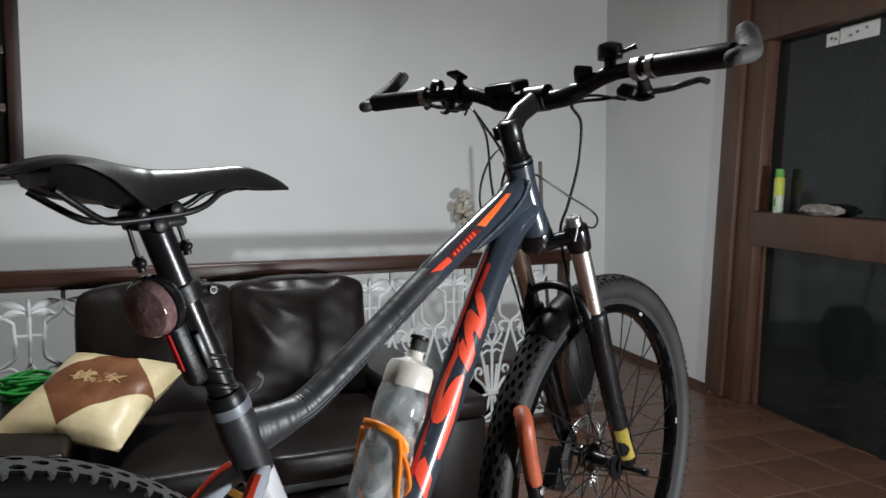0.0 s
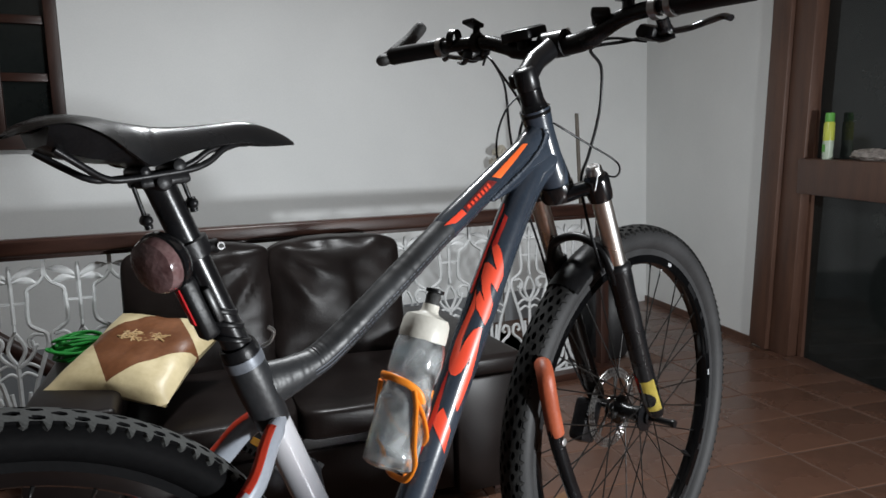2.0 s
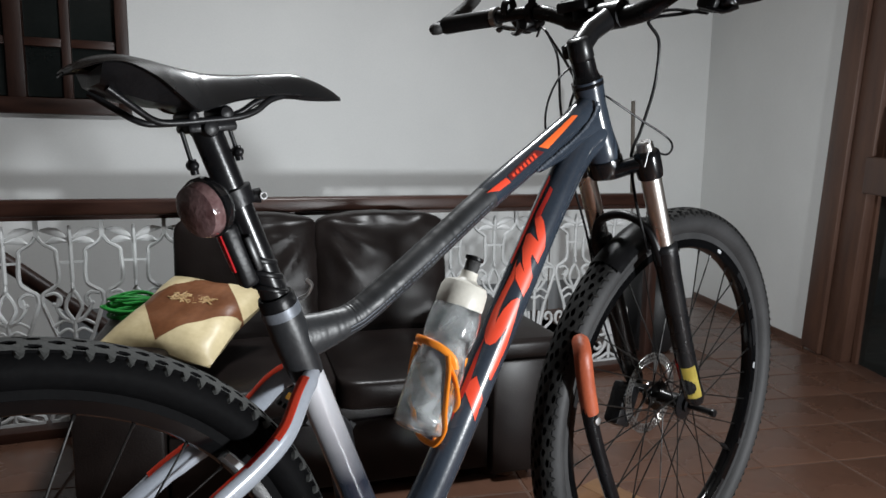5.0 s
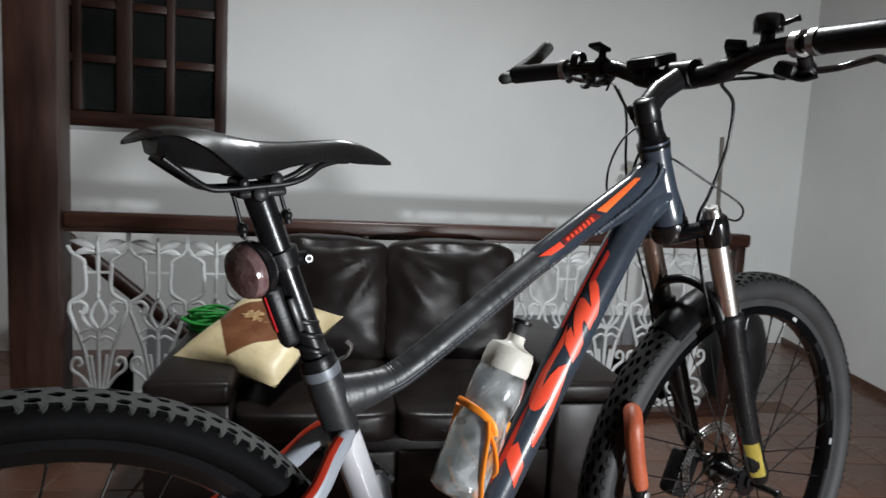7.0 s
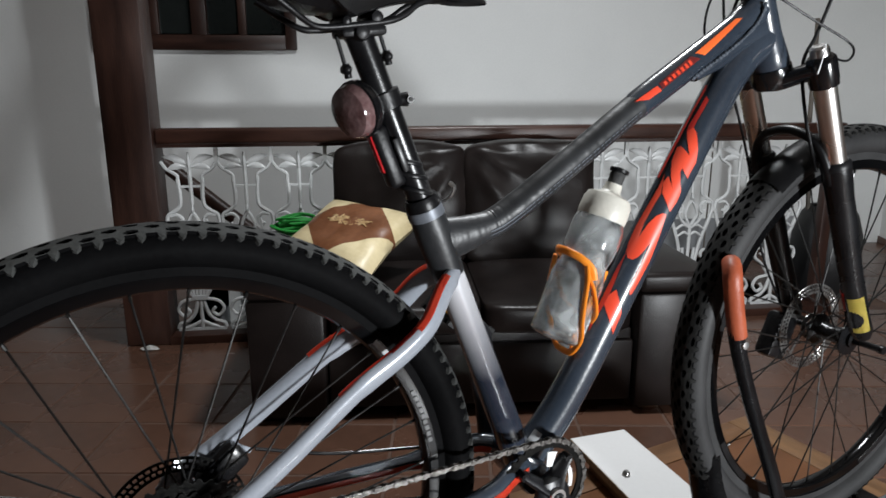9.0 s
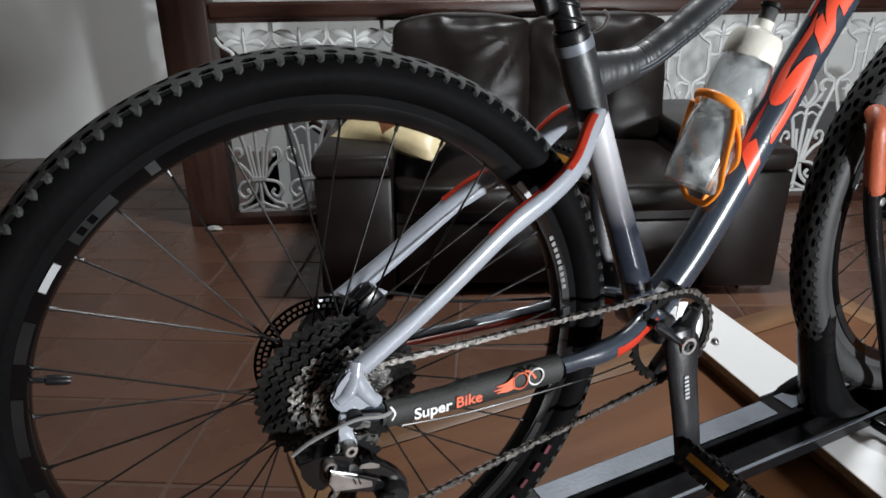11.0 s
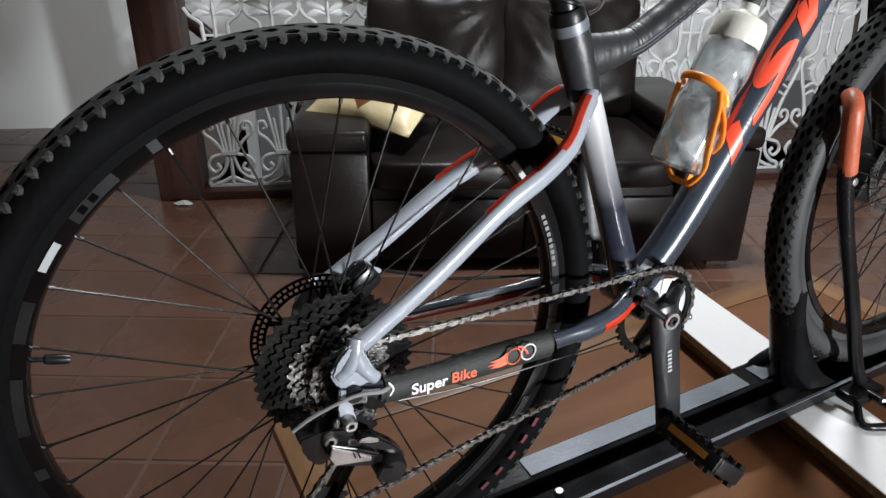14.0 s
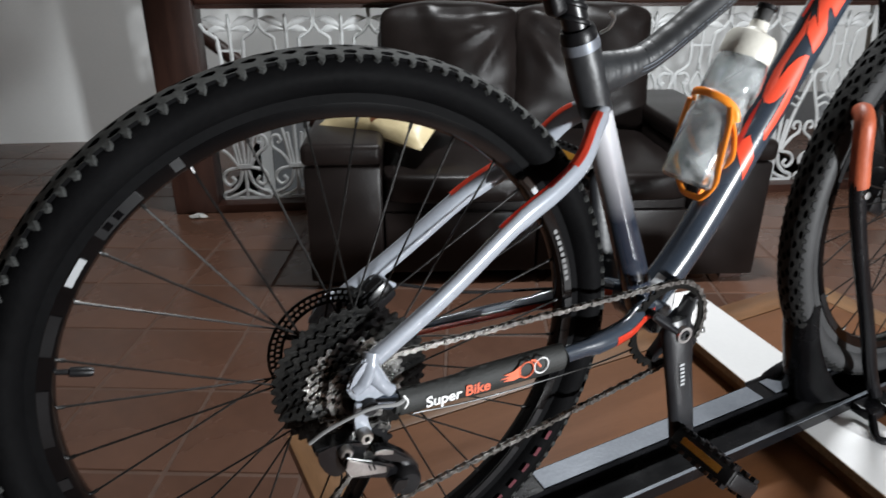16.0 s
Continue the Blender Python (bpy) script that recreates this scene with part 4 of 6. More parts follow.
for w, c, a in ((rear_wheel, AXLE_R, 162.5), (front_wheel, AXLE_F, -38)):
    d = Vector((math.cos(radians(a)), 0, math.sin(radians(a))))
    part("valve", turned([(0.0028, 0), (0.0028, 0.012), (0.0048, 0.013), (0.0052, 0.020), (0.0050, 0.030), (0.004, 0.034), (0, 0.034)], 12, along(c + d * 0.2935, c)), M_PLASTIC, w, "black valve cap")

# ---- cassette ----
for i, teeth in enumerate((44, 38, 33, 28, 24, 21, 19, 17, 15, 13, 11)):
    r = 0.0127 * teeth / (2 * math.pi)
    nxt = 0.0127 * (44, 38, 33, 28, 24, 21, 19, 17, 15, 13, 11, 8)[i + 1] / (2 * math.pi)
    y = -0.026 - 0.0037 * i
    # large cogs black, small ones silver: the cassette's shade and light put into colour
    part("sprocket", toothed_ring(teeth, r - 0.0022, r + 0.0022, nxt * 0.86, y - 0.0009, y + 0.0009, AXLE_R), M_DARKCOG if i < 3 else M_COGS, rear_wheel, smooth=False)
    if i < 8:
        bm = bmesh.new()
        rr = (r + nxt) / 2 - 0.001
        for k in range(max(10, teeth // 2)):
            a = 2 * math.pi * k / max(10, teeth // 2)
            lathe(bm, [(0, -0.0002), (0.0023, -0.0002), (0.0023, 0.0003), (0, 0.0003)], 8, Matrix.Translation((AXLE_R.x + rr * math.cos(a), y - 0.0010, AXLE_R.z + rr * math.sin(a))) @ Matrix.Rotation(radians(90), 4, "X"))
        tagged(part("sprocket_hole", bm, M_RUBBER, rear_wheel, smooth=False), kind="stuff")
part("freehub", turned([(0.012, -0.070), (0.020, -0.070), (0.024, -0.066), (0.022, -0.030), (0.045, -0.026), (0.045, -0.024), (0.012, -0.024)], 28, at_y(AXLE_R)), M_DARKCOG, rear_wheel)

# ---- frame ----
frame_ob = part("frame", turned([(0.0, -0.004), (0.0262, -0.004), (0.0275, 0.004), (0.0255, 0.020), (0.0225, 0.045), (0.0215, 0.085), (0.0232, 0.108), (0.0245, 0.124), (0.0, 0.124)], 32, along(LOW, TOP)),
                M_NAVY, bike, "slate blue head tube and frame with orange graphics")
dt_path = spline([BB + Vector((0.004, 0, 0.006)), (0.525, 0, 0.443), (0.6485, 0, 0.6295), (0.772, 0, 0.816), (0.830, 0, 0.886), (0.878, 0, 0.914)], 8)
DT_R = [(0.0255, 0.0235)] * 24 + [(0.026, 0.0235)] * 8 + [(0.0265, 0.0225)] * 8 + [(0.022, 0.020)]
part("down_tube", tube(dt_path, DT_R, 28), M_NAVY, frame_ob, "slate blue down tube")
tt_path = spline([(0.330, 0, 0.690), (0.393, 0, 0.6990), (0.436, 0, 0.7145), (0.535, 0, 0.771), (0.638, 0, 0.832), (0.740, 0, 0.887), (0.812, 0, 0.926), (0.856, 0, 0.950)], 6)
TT_R = [(0.0165, 0.0160)] * 24 + [(0.0195, 0.0180)] * 13 + [(0.0225, 0.0195)] * 3 + [(0.0245, 0.0205)] * 3
part("top_tube", tube(tt_path, TT_R, 28), M_NAVY, frame_ob, "slate blue top tube")
SEAT_TOP = Vector((0.3175, 0, 0.742))
part("seat_tube", tube([BB, BB.lerp(SEAT_TOP, 0.1), BB.lerp(SEAT_TOP, 0.5), BB.lerp(SEAT_TOP, 0.85), SEAT_TOP], [0.022, 0.0210, 0.0188, 0.0190, 0.0190], 28), M_SEATTUBE, frame_ob,
     "seat tube fading from silver to slate blue")
part("bottom_bracket", turned([(0, -0.040), (0.021, -0.040), (0.0235, -0.036), (0.0235, 0.036), (0.021, 0.040), (0, 0.040)], 28, at_y(BB)), M_NAVY, frame_ob)
for s in (-1, 1):
    ss = spline([(0.356, s * 0.008, 0.656), (0.326, s * 0.030, 0.639), (0.297, s * 0.046, 0.608), (0.258, s * 0.054, 0.584), (0.200, s * 0.060, 0.556), (0.110, s * 0.066, 0.497), (0.024, s * 0.069, 0.4465)], 6)
    part("seatstay", tube(ss, [(0.0080, 0.0050)] + [(0.0110, 0.0075)] * 2 + [(0.0140, 0.0095)] * 9 + [(0.0138, 0.0098)] * 12 + [(0.0122, 0.0090)] * 13, 18), M_SILVER, frame_ob, "silver seatstay with orange stripe")
    for i0, i1, mt in ((4, 14, M_RED), (14, 19, M_DEEPRED), (19, 25, M_RED)):
        bm = bmesh.new()
        fr = frames(ss)[i0:i1 + 1]
        ring = []
        for p, t, u, v in fr:
            lo = v if (v.y * s) > 0 else -v
            ring.append([bm.verts.new(p + u * (0.0144 * math.cos(a)) + lo * (0.0102 * math.sin(a))) for a in [radians(-46 + (82 if i0 < 14 else 56 if i0 < 19 else 40) * q / 3) for q in range(4)]])
        for a, b in zip(ring, ring[1:]):
            for k in range(3):
                bm.faces.new((a[k], a[k + 1], b[k + 1], b[k]))
        bmesh.ops.solidify(bm, geom=bm.faces[:], thickness=0.0004)
        part("stay_stripe", bm, mt, frame_ob)
    cs = spline([(0.430, s * 0.030, 0.372), (0.402, s * 0.045, 0.378), (0.366, s * 0.057, 0.370), (0.300, s * 0.065, 0.368), (0.180, s * 0.069, 0.374), (0.060, s * 0.071, 0.382), (0.014, s * 0.071, 0.396)], 5)
    part("chainstay", tube(cs, [(0.0150, 0.0120)] * 15 + [(0.0120, 0.0085)] * 5 + [(0.0100, 0.0075)] * 11, 18), M_NAVY, frame_ob, "slate blue and orange chainstay")
    bm = bmesh.new()
    outline = [(0.0074, 0.456), (0.0025, 0.4435), (-0.0030, 0.4370), (-0.0105, 0.4318), (-0.0135, 0.4270), (-0.0125, 0.4210), (-0.0067, 0.4083), (0.0015, 0.4030), (0.0114, 0.4016), (0.0190, 0.4070), (0.0245, 0.4085),
               (0.0323, 0.4000), (0.0383, 0.4050), (0.0375, 0.4120), (0.0290, 0.4240), (0.0235, 0.4377), (0.0253, 0.4480)]
    plate(bm, [(x, -z) for x, z in outline], s * 0.0770 - 0.0036, s * 0.0770 + 0.0036, Matrix.Rotation(radians(-90), 4, "X"))
    bmesh.ops.bevel(bm, geom=bm.edges[:], offset=0.0025, segments=2, affect="EDGES")
    sweep(bm, spline([(0.0190, s * 0.071, 0.4560), (0.0130, s * 0.077, 0.4410), (0.0040, s * 0.079, 0.4280), (-0.0060, s * 0.079, 0.4210)], 5), [(0.0082, 0.0090)] * 5 + [(0.0070, 0.0085)] * 6 + [(0.0062, 0.0070)] * 5, 14)
    sweep(bm, spline([(0.0150, s * 0.077, 0.4420), (0.0200, s * 0.079, 0.4270), (0.0290, s * 0.079, 0.4130), (0.0345, s * 0.077, 0.4060)], 5), [(0.0070, 0.0090)] * 6 + [(0.0060, 0.0075)] * 10, 14)
    part("dropout", bm, M_SILVER, frame_ob, "silver cast dropout")
    for i0, i1, a0, a1, mt in (((1, 13, 72, 158, M_RED),) if s < 0 else ((2, 26, 80, 120, M_RED), (2, 26, 30, 66, M_SILVER))):
        bm = bmesh.new()
        fr = frames(cs)[i0:i1]
        ring = []
        for n, (p, t, u, v) in enumerate(fr):
            lo = v if v.y < 0 else -v
            ring.append([bm.verts.new(p + u * ((0.0156 if i0 + n < 15 else 0.0126) * math.cos(a)) + lo * ((0.0124 if i0 + n < 15 else 0.0090) * math.sin(a))) for a in [radians(a0 + (a1 - a0) * q / 3) for q in range(4)]])
        for a, b in zip(ring, ring[1:]):
            for k in range(3):
                bm.faces.new((a[k], a[k + 1], b[k + 1], b[k]))
        bmesh.ops.solidify(bm, geom=bm.faces[:], thickness=0.0004)
        part("stay_stripe", bm, mt, frame_ob)


def tube_decal(path, i0, i1, shape, ru, rv, material, near=True, label="", n_sub=3):
    """A thin patch laid on the near flank of a tube: shape is a polygon of (along 0..1, angle in degrees from the tube's upper side)."""
    fr = frames(path)
    bm = bmesh.new()
    f = bm.faces.new([bm.verts.new((a, b / 90, 0)) for a, b in shape])
    bmesh.ops.triangulate(bm, faces=[f])
    for _ in range(n_sub):
        bmesh.ops.subdivide_edges(bm, edges=[e for e in bm.edges if e.calc_length() > 0.07], cuts=1, use_grid_fill=True)
    bmesh.ops.triangulate(bm, faces=bm.faces[:])
    for v in bm.verts:
        s = i0 + (i1 - i0) * v.co.x
        k = min(int(s), len(fr) - 2)
        w = s - k
        p = fr[k][0].lerp(fr[k + 1][0], w)
        u = fr[k][2].lerp(fr[k + 1][2], w).normalized()
        side = fr[k][3].lerp(fr[k + 1][3], w).normalized()
        if (side.y < 0) != near:
            side = -side
        a = radians(v.co.y * 90)
        v.co = p + u * ((ru + 0.0007) * math.cos(a)) + side * ((rv + 0.0007) * math.sin(a))
    return part("frame_decal", bm, material, frame_ob, label)


# orange blocks of the down tube's graphic, from the bottom bracket end upwards
for shape, mt in (([(13.45, 26), (13.78, 39), (12.94, 88), (11.87, 94), (12.95, 24)], M_RED),
                  ([(15.66, 14), (13.59, 26), (12.92, 25), (11.46, 19), (11.99, 8), (13.14, 8), (14.76, 8)], M_DEEPRED),
                  ([(19.67, 11), (18.89, 12), (17.93, 6), (16.98, 1), (16.07, 4), (15.59, 12), (15.33, 27), (15.35, 42), (15.57, 54), (15.98, 62), (16.5, 69), (15.32, 73), (14.19, 71), (13.85, 83), (13.88, 90),
                    (14.6, 95), (15.66, 97), (16.91, 87), (17.97, 74), (17.96, 63), (17.72, 48), (17.22, 36), (16.49, 29), (17.16, 24), (18.0, 26), (18.72, 30)], M_RED),
                  ([(22.26, 29), (21.94, 14), (21.23, 40), (20.85, 56), (21.14, 19), (21.01, 7), (20.31, 13), (19.61, 34), (19.15, 54), (19.6, 26), (19.23, 20), (18.76, 33), (18.47, 55), (18.14, 81), (18.67, 87),
                    (19.19, 85), (19.5, 69), (19.94, 54), (20.16, 53), (19.85, 84), (20.23, 84), (20.72, 86), (21.28, 72), (21.67, 58), (22.01, 45)], M_RED),
                  ([(24.41, 17), (23.27, 15), (22.26, 10), (21.94, 14), (22.24, 29), (22.82, 29), (23.49, 31), (24.16, 31)], M_DEEPRED),
                  ([(25.4, -8), (24.76, -7), (22.9, -8), (21.24, -12), (19.46, -14), (19.38, -3), (21.09, 0), (23.07, 1), (24.87, 4), (25.4, -2)], M_DEEPRED)):
    tube_decal(dt_path, 10, 26, [((s - 10) / 16, a) for s, a in shape], 0.0258, 0.0237, mt, n_sub=4)
tube_decal(dt_path, 17.5, 25.5, [(0, 4), (0.8, 4), (0.75, 8), (0, 11)], 0.0257, 0.0236, M_GLOSSBLACK)
tube_decal(dt_path, 1.6, 3.6, [(0, 20), (1, 20), (1, 50), (0, 50)], 0.0256, 0.0237, M_GREYPRINT)
# the top tube's orange and red stripe
for shape, mt in (([(29.4, 46), (35.6, 36), (36.2, 52), (30.0, 76)], M_ORANGE), ([(25.6, 54), (28.9, 45), (29.5, 76), (25.6, 80)], M_DARKRED), ([(23.4, 50), (25.4, 56), (25.5, 82), (24.3, 78)], M_RED)):
    tube_decal(tt_path, 20, 40, [((s - 20) / 20, a) for s, a in shape], 0.0197, 0.0182, mt)
for k in range(7):
    s = 25.9 + 0.42 * k
    tube_decal(tt_path, s, s + 0.24, [(0, 60 - k), (1, 60 - k), (1, 74), (0, 74)], 0.0200, 0.0185, M_RED, n_sub=1)
part("head_gusset", tube([(0.735, 0, 0.862), (0.770, 0, 0.884), (0.808, 0, 0.906), (0.856, 0, 0.922)], [(0.006, 0.0100), (0.0170, 0.0170), (0.0220, 0.0185), (0.0260, 0.0205)], 22), M_NAVY, frame_ob)
# weld beads where the tubes meet the head tube, their highlights put into a paler colour
bm = bmesh.new()
rng = random.Random(5)
for i in range(30):
    t = i / 29
    p = bez((0.722, -0.0150, 0.862), (0.772, -0.0190, 0.892), (0.838, -0.0210, 0.918), (0.842, -0.0240, 0.956), 29)[i]
    bmesh.ops.create_icosphere(bm, subdivisions=1, radius=rng.uniform(0.0024, 0.0038), matrix=Matrix.Translation(p))
part("weld_bead", bm, M_WELD, frame_ob)
# black tape wound round the top tube and the seat cluster
tape = spline(tt_path[0:25:2], 8)
rt = random.Random(8)
rad = []
for i in range(len(tape)):
    flare = max(0.0, 1 - i / 30)
    wob = rt.uniform(-0.00035, 0.00035)
    rad.append((0.0182 + 0.0126 * flare ** 1.3 + wob, 0.0178 + 0.001 * flare + wob))
part("grip_tape", tube(tape, rad, 28), M_TAPE, frame_ob, "wound black grip tape")
part("grip_tape", tube([BB.lerp(SEAT_TOP, t) for t in (0.762, 0.80, 0.85, 0.90, 0.94, 0.965)], [0.0195, 0.0206, 0.0218, 0.0220, 0.0214, 0.0206], 24), M_TAPE, frame_ob, "wound black grip tape")
bm = bmesh.new()
fr = frames(tape)
for k in range(96):
    s = 28 + (k // 2) * 1.42
    if s > len(tape) - 3:
        continue
    p, d, u, v = fr[int(s)]
    v = v if v.y < 0 else -v
    a = radians(98 if k % 2 else 114)
    o = u * math.cos(a) + v * math.sin(a)
    box(bm, -0.0021, 0.0021, -0.0009, 0.0009, -0.0003, 0.0003, m=Matrix.Translation(p + u * (0.0185 * math.cos(a)) + v * (0.0184 * math.sin(a)) + d * (s % 1) * 0.003) @ o.to_track_quat("Z", "X").to_matrix().to_4x4() @ Matrix.Rotation(math.atan2(d.dot(o.to_track_quat("Z", "X") @ Vector((0, 1, 0))), d.dot(o.to_track_quat("Z", "X") @ Vector((1, 0, 0)))), 4, "Z"))
part("tape_stitch", bm, M_RACKGREY, frame_ob, smooth=False)


# ---- seatpost, saddle ----
POST_DIR = (SEAT_TOP - BB).normalized()
seatpost = part("seatpost", tube([SEAT_TOP - POST_DIR * 0.05, SEAT_TOP + POST_DIR * 0.198], 0.0152, 24), M_BLACK, bike, "black alloy seatpost")
part("clamp_band", turned([(0.0190, -0.019), (0.0219, -0.019), (0.0222, -0.013), (0.0219, -0.007), (0.0190, -0.007)], 28, along(SEAT_TOP, SEAT_TOP + POST_DIR), closed=True), M_RACKGREY, frame_ob, "grey alloy seat clamp band")
part("seat_collar", turned([(0.0165, -0.026), (0.0206, -0.026), (0.0209, -0.003), (0.0205, 0.003), (0.0190, 0.007), (0.0165, 0.007)], 24, along(SEAT_TOP, SEAT_TOP + POST_DIR), closed=True), M_PLASTIC, frame_ob,
     "black alloy seat clamp")
c = SEAT_TOP + Vector((0.022, -0.012, 0))
part("clamp_lever", tube(spline([c, c + Vector((0.006, -0.008, 0.006)), c + Vector((0.010, -0.010, 0.016)), c + Vector((0.005, -0.008, 0.022))], 5), [(0.002, 0.0035)] * 15 + [(0.002, 0.003)], 10), M_STEEL, frame_ob)
h = SEAT_TOP + POST_DIR * 0.194
bm = bmesh.new()
sweep(bm, [h + Vector((-0.004, y, 0.004)) for y in (-0.026, -0.0245, -0.020, 0.020, 0.0245, 0.026)], [0.003, 0.0072, 0.0090, 0.0090, 0.0072, 0.003], 18)
box(bm, -0.026, 0.024, -0.020, 0.020, -0.004, 0.006, bevel=0.004, seg=2, m=Matrix.Translation(h + Vector((0.001, 0, 0.004))) @ Matrix.Rotation(radians(-3), 4, "Y"))
part("clamp_head", bm, M_PLASTIC, seatpost)
bm = bmesh.new()
for dx, dz, r in ((0.013, 0.018, 0.0080), (-0.020, 0.015, 0.0060)):
    sweep(bm, [h + Vector((dx, y, dz)) for y in (-0.0255, -0.024, -0.020, 0.020, 0.024, 0.0255)], [r * 0.3, r * 0.8, r, r, r * 0.8, r * 0.3], 16)
part("clamp_cap", bm, M_PLASTIC, seatpost)
for top, low in (((0.276, 0, 0.944), (0.286, 0, 0.906)), ((0.231, 0, 0.930), (0.239, 0, 0.894))):
    b = bmesh.new()
    sweep(b, [top, low], 0.0022, 10)
    lathe(b, [(0, -0.0095), (0.0020, -0.0092), (0.0042, -0.0075), (0.0055, -0.004), (0.0055, 0.004), (0.0042, 0.0075), (0, 0.0095)], 14, at_y(low))
    sweep(b, [Vector(low) - Vector((0, 0, -0.006)), Vector(low) - Vector((-0.002, 0, 0.009))], 0.0040, 10)
    part("clamp_bolt", b, M_PLASTIC, seatpost)

# saddle: stations from the tail to the nose (x, half width, top, edge, underside)
key = [(0.132, 0.016, 0.982, 0.979, 0.977), (0.138, 0.044, 0.987, 0.981, 0.976), (0.152, 0.060, 0.9935, 0.985, 0.970), (0.172, 0.066, 0.9965, 0.985, 0.960), (0.196, 0.063, 0.9945, 0.974, 0.954), (0.216, 0.056, 0.9905, 0.959, 0.951), (0.235, 0.046, 0.987, 0.947, 0.953), (0.255, 0.036, 0.9845, 0.950, 0.956),
       (0.285, 0.028, 0.984, 0.958, 0.959), (0.320, 0.0235, 0.986, 0.963, 0.961), (0.350, 0.0215, 0.987, 0.963, 0.960), (0.375, 0.0195, 0.981, 0.960, 0.958), (0.395, 0.0160, 0.972, 0.959, 0.957), (0.406, 0.0100, 0.965, 0.959, 0.957), (0.4095, 0.0030, 0.962, 0.959, 0.958)]


def stations(rows, n):
    a = spline([(r[0], r[1], r[2]) for r in rows], n)
    b = spline([(r[0], r[3], r[4]) for r in rows], n)
    return [(p.x, p.y, p.z, q.y, q.z) for p, q in zip(a, b)]


bm = bmesh.new()
rings = []
NS = 26
for x, w, top, edge, under in stations(key, 5):
    ring = []
    for k in range(NS):
        a = math.pi * k / (NS - 1)
        e = abs(math.cos(a)) ** (2.6 if x < 0.25 else 2.2)
        ring.append((x, w * math.cos(a), top - (top - edge) * e - 0.0016 * math.exp(-(w * math.cos(a) / 0.007) ** 2)))
    for c in (-0.93, -0.80, -0.40, 0.0, 0.40, 0.80, 0.93):
        ring.append((x, w * c, edge - 0.0012 + (0.004 if abs(c) < 0.9 else 0.0)))
    rings.append([bm.verts.new(p) for p in ring])
NR = len(rings[0])
for a, b in zip(rings, rings[1:]):
    for k in range(NR):
        bm.faces.new((a[k], a[(k + 1) % NR], b[(k + 1) % NR], b[k]))
bm.faces.new(rings[0])
bm.faces.new(list(reversed(rings[-1])))
saddle = part("saddle", bm, M_SADDLE, bike, "smooth black narrow saddle")
bm = bmesh.new()
ring2 = []
for x, w, top, edge, under in stations(key[2:11], 4):
    low = min(under, edge - 0.001)
    ring2.append([bm.verts.new((x + 0.003, w * c, z)) for c, z in ((-0.90, edge), (-0.78, low * 0.4 + edge * 0.6), (-0.58, low), (0, low - 0.001), (0.58, low), (0.78, low * 0.4 + edge * 0.6), (0.90, edge), (0, top - 0.012))])
for a, b in zip(ring2, ring2[1:]):
    for k in range(8):
        bm.faces.new((a[k], a[(k + 1) % 8], b[(k + 1) % 8], b[k]))
bm.faces.new(ring2[0])
bm.faces.new(list(reversed(ring2[-1])))
part("saddle_base", bm, M_PLASTIC, saddle)
for s in (-1, 1):
    part("saddle_rail", tube(spline([(0.160, s * 0.036, 0.966), (0.180, s * 0.031, 0.951), (0.200, s * 0.024, 0.938), (0.217, s * 0.022, 0.9355), (0.250, s * 0.022, 0.9375), (0.282, s * 0.022, 0.9405), (0.302, s * 0.020, 0.947), (0.320, s * 0.016, 0.958), (0.345, s * 0.009, 0.964)], 5), 0.0034, 10),
         M_PLASTIC, saddle)

# ---- lights on the seatpost ----
lc = SEAT_TOP + POST_DIR * 0.124
part("light_bracket", turned([(0.0155, -0.010), (0.0200, -0.009), (0.0205, 0.009), (0.0155, 0.010)], 24, along(lc, lc + POST_DIR), closed=True), M_PLASTIC, seatpost)
part("light_bracket", tube([lc + Vector((0.016, -0.004, 0)), lc + Vector((0.026, -0.006, 0))], [0.007, 0.008], 12), M_PLASTIC, seatpost)
part("bracket_bolt", turned([(0, -0.006), (0.0042, -0.006), (0.0042, 0.006), (0.003, 0.007), (0, 0.005)], 14, at_y(lc + Vector((0.026, 0, 0)), -0.010)), M_BLACK, seatpost)
part("bracket_bolt", turned([(0, -0.0072), (0.0024, -0.0072), (0.0024, 0), (0, 0)], 12, at_y(lc + Vector((0.026, 0, 0)), -0.010)), M_GREYRUBBER, seatpost)
back = Vector((-0.90, -0.36, -0.22)).normalized()
lamp_c = lc + Vector((-0.022, -0.010, -0.004))
part("rear_light", turned([(0, 0), (0.018, 0), (0.0270, 0.003), (0.0310, 0.009), (0.0310, 0.016), (0.0290, 0.0175), (0, 0.0175)], 30, along(lamp_c, lamp_c + back)), M_GLOSSBLACK, bike, "round rear light in a glossy black rim")
rl = bike.children[-1]
part("lens", turned([(0.0288, 0.016), (0.0288, 0.022), (0.0262, 0.0285), (0.0170, 0.0320), (0, 0.0332)], 30, along(lamp_c, lamp_c + back)), M_LENSRED, rl, "faceted clear and red lens")
a2 = SEAT_TOP + POST_DIR * 0.062 + Vector((-0.022, -0.004, -0.002))
bm = bmesh.new()
box(bm, -0.010, 0.009, -0.012, 0.012, -0.036, 0.036, bevel=0.006, seg=3, m=Matrix.Translation(a2) @ Matrix.Rotation(radians(-18), 4, "Y"))
strap_light = part("strap_light", bm, M_PLASTIC, bike, "black and red strap-on rear light")
bm = bmesh.new()
box(bm, -0.006, 0.002, -0.0065, 0.0065, -0.022, 0.024, bevel=0.003, seg=2, m=Matrix.Translation(a2 + Vector((-0.008, 0.000, 0.004))) @ Matrix.Rotation(radians(-18), 4, "Y"))
part("lens", bm, M_LIGHTRED, strap_light)
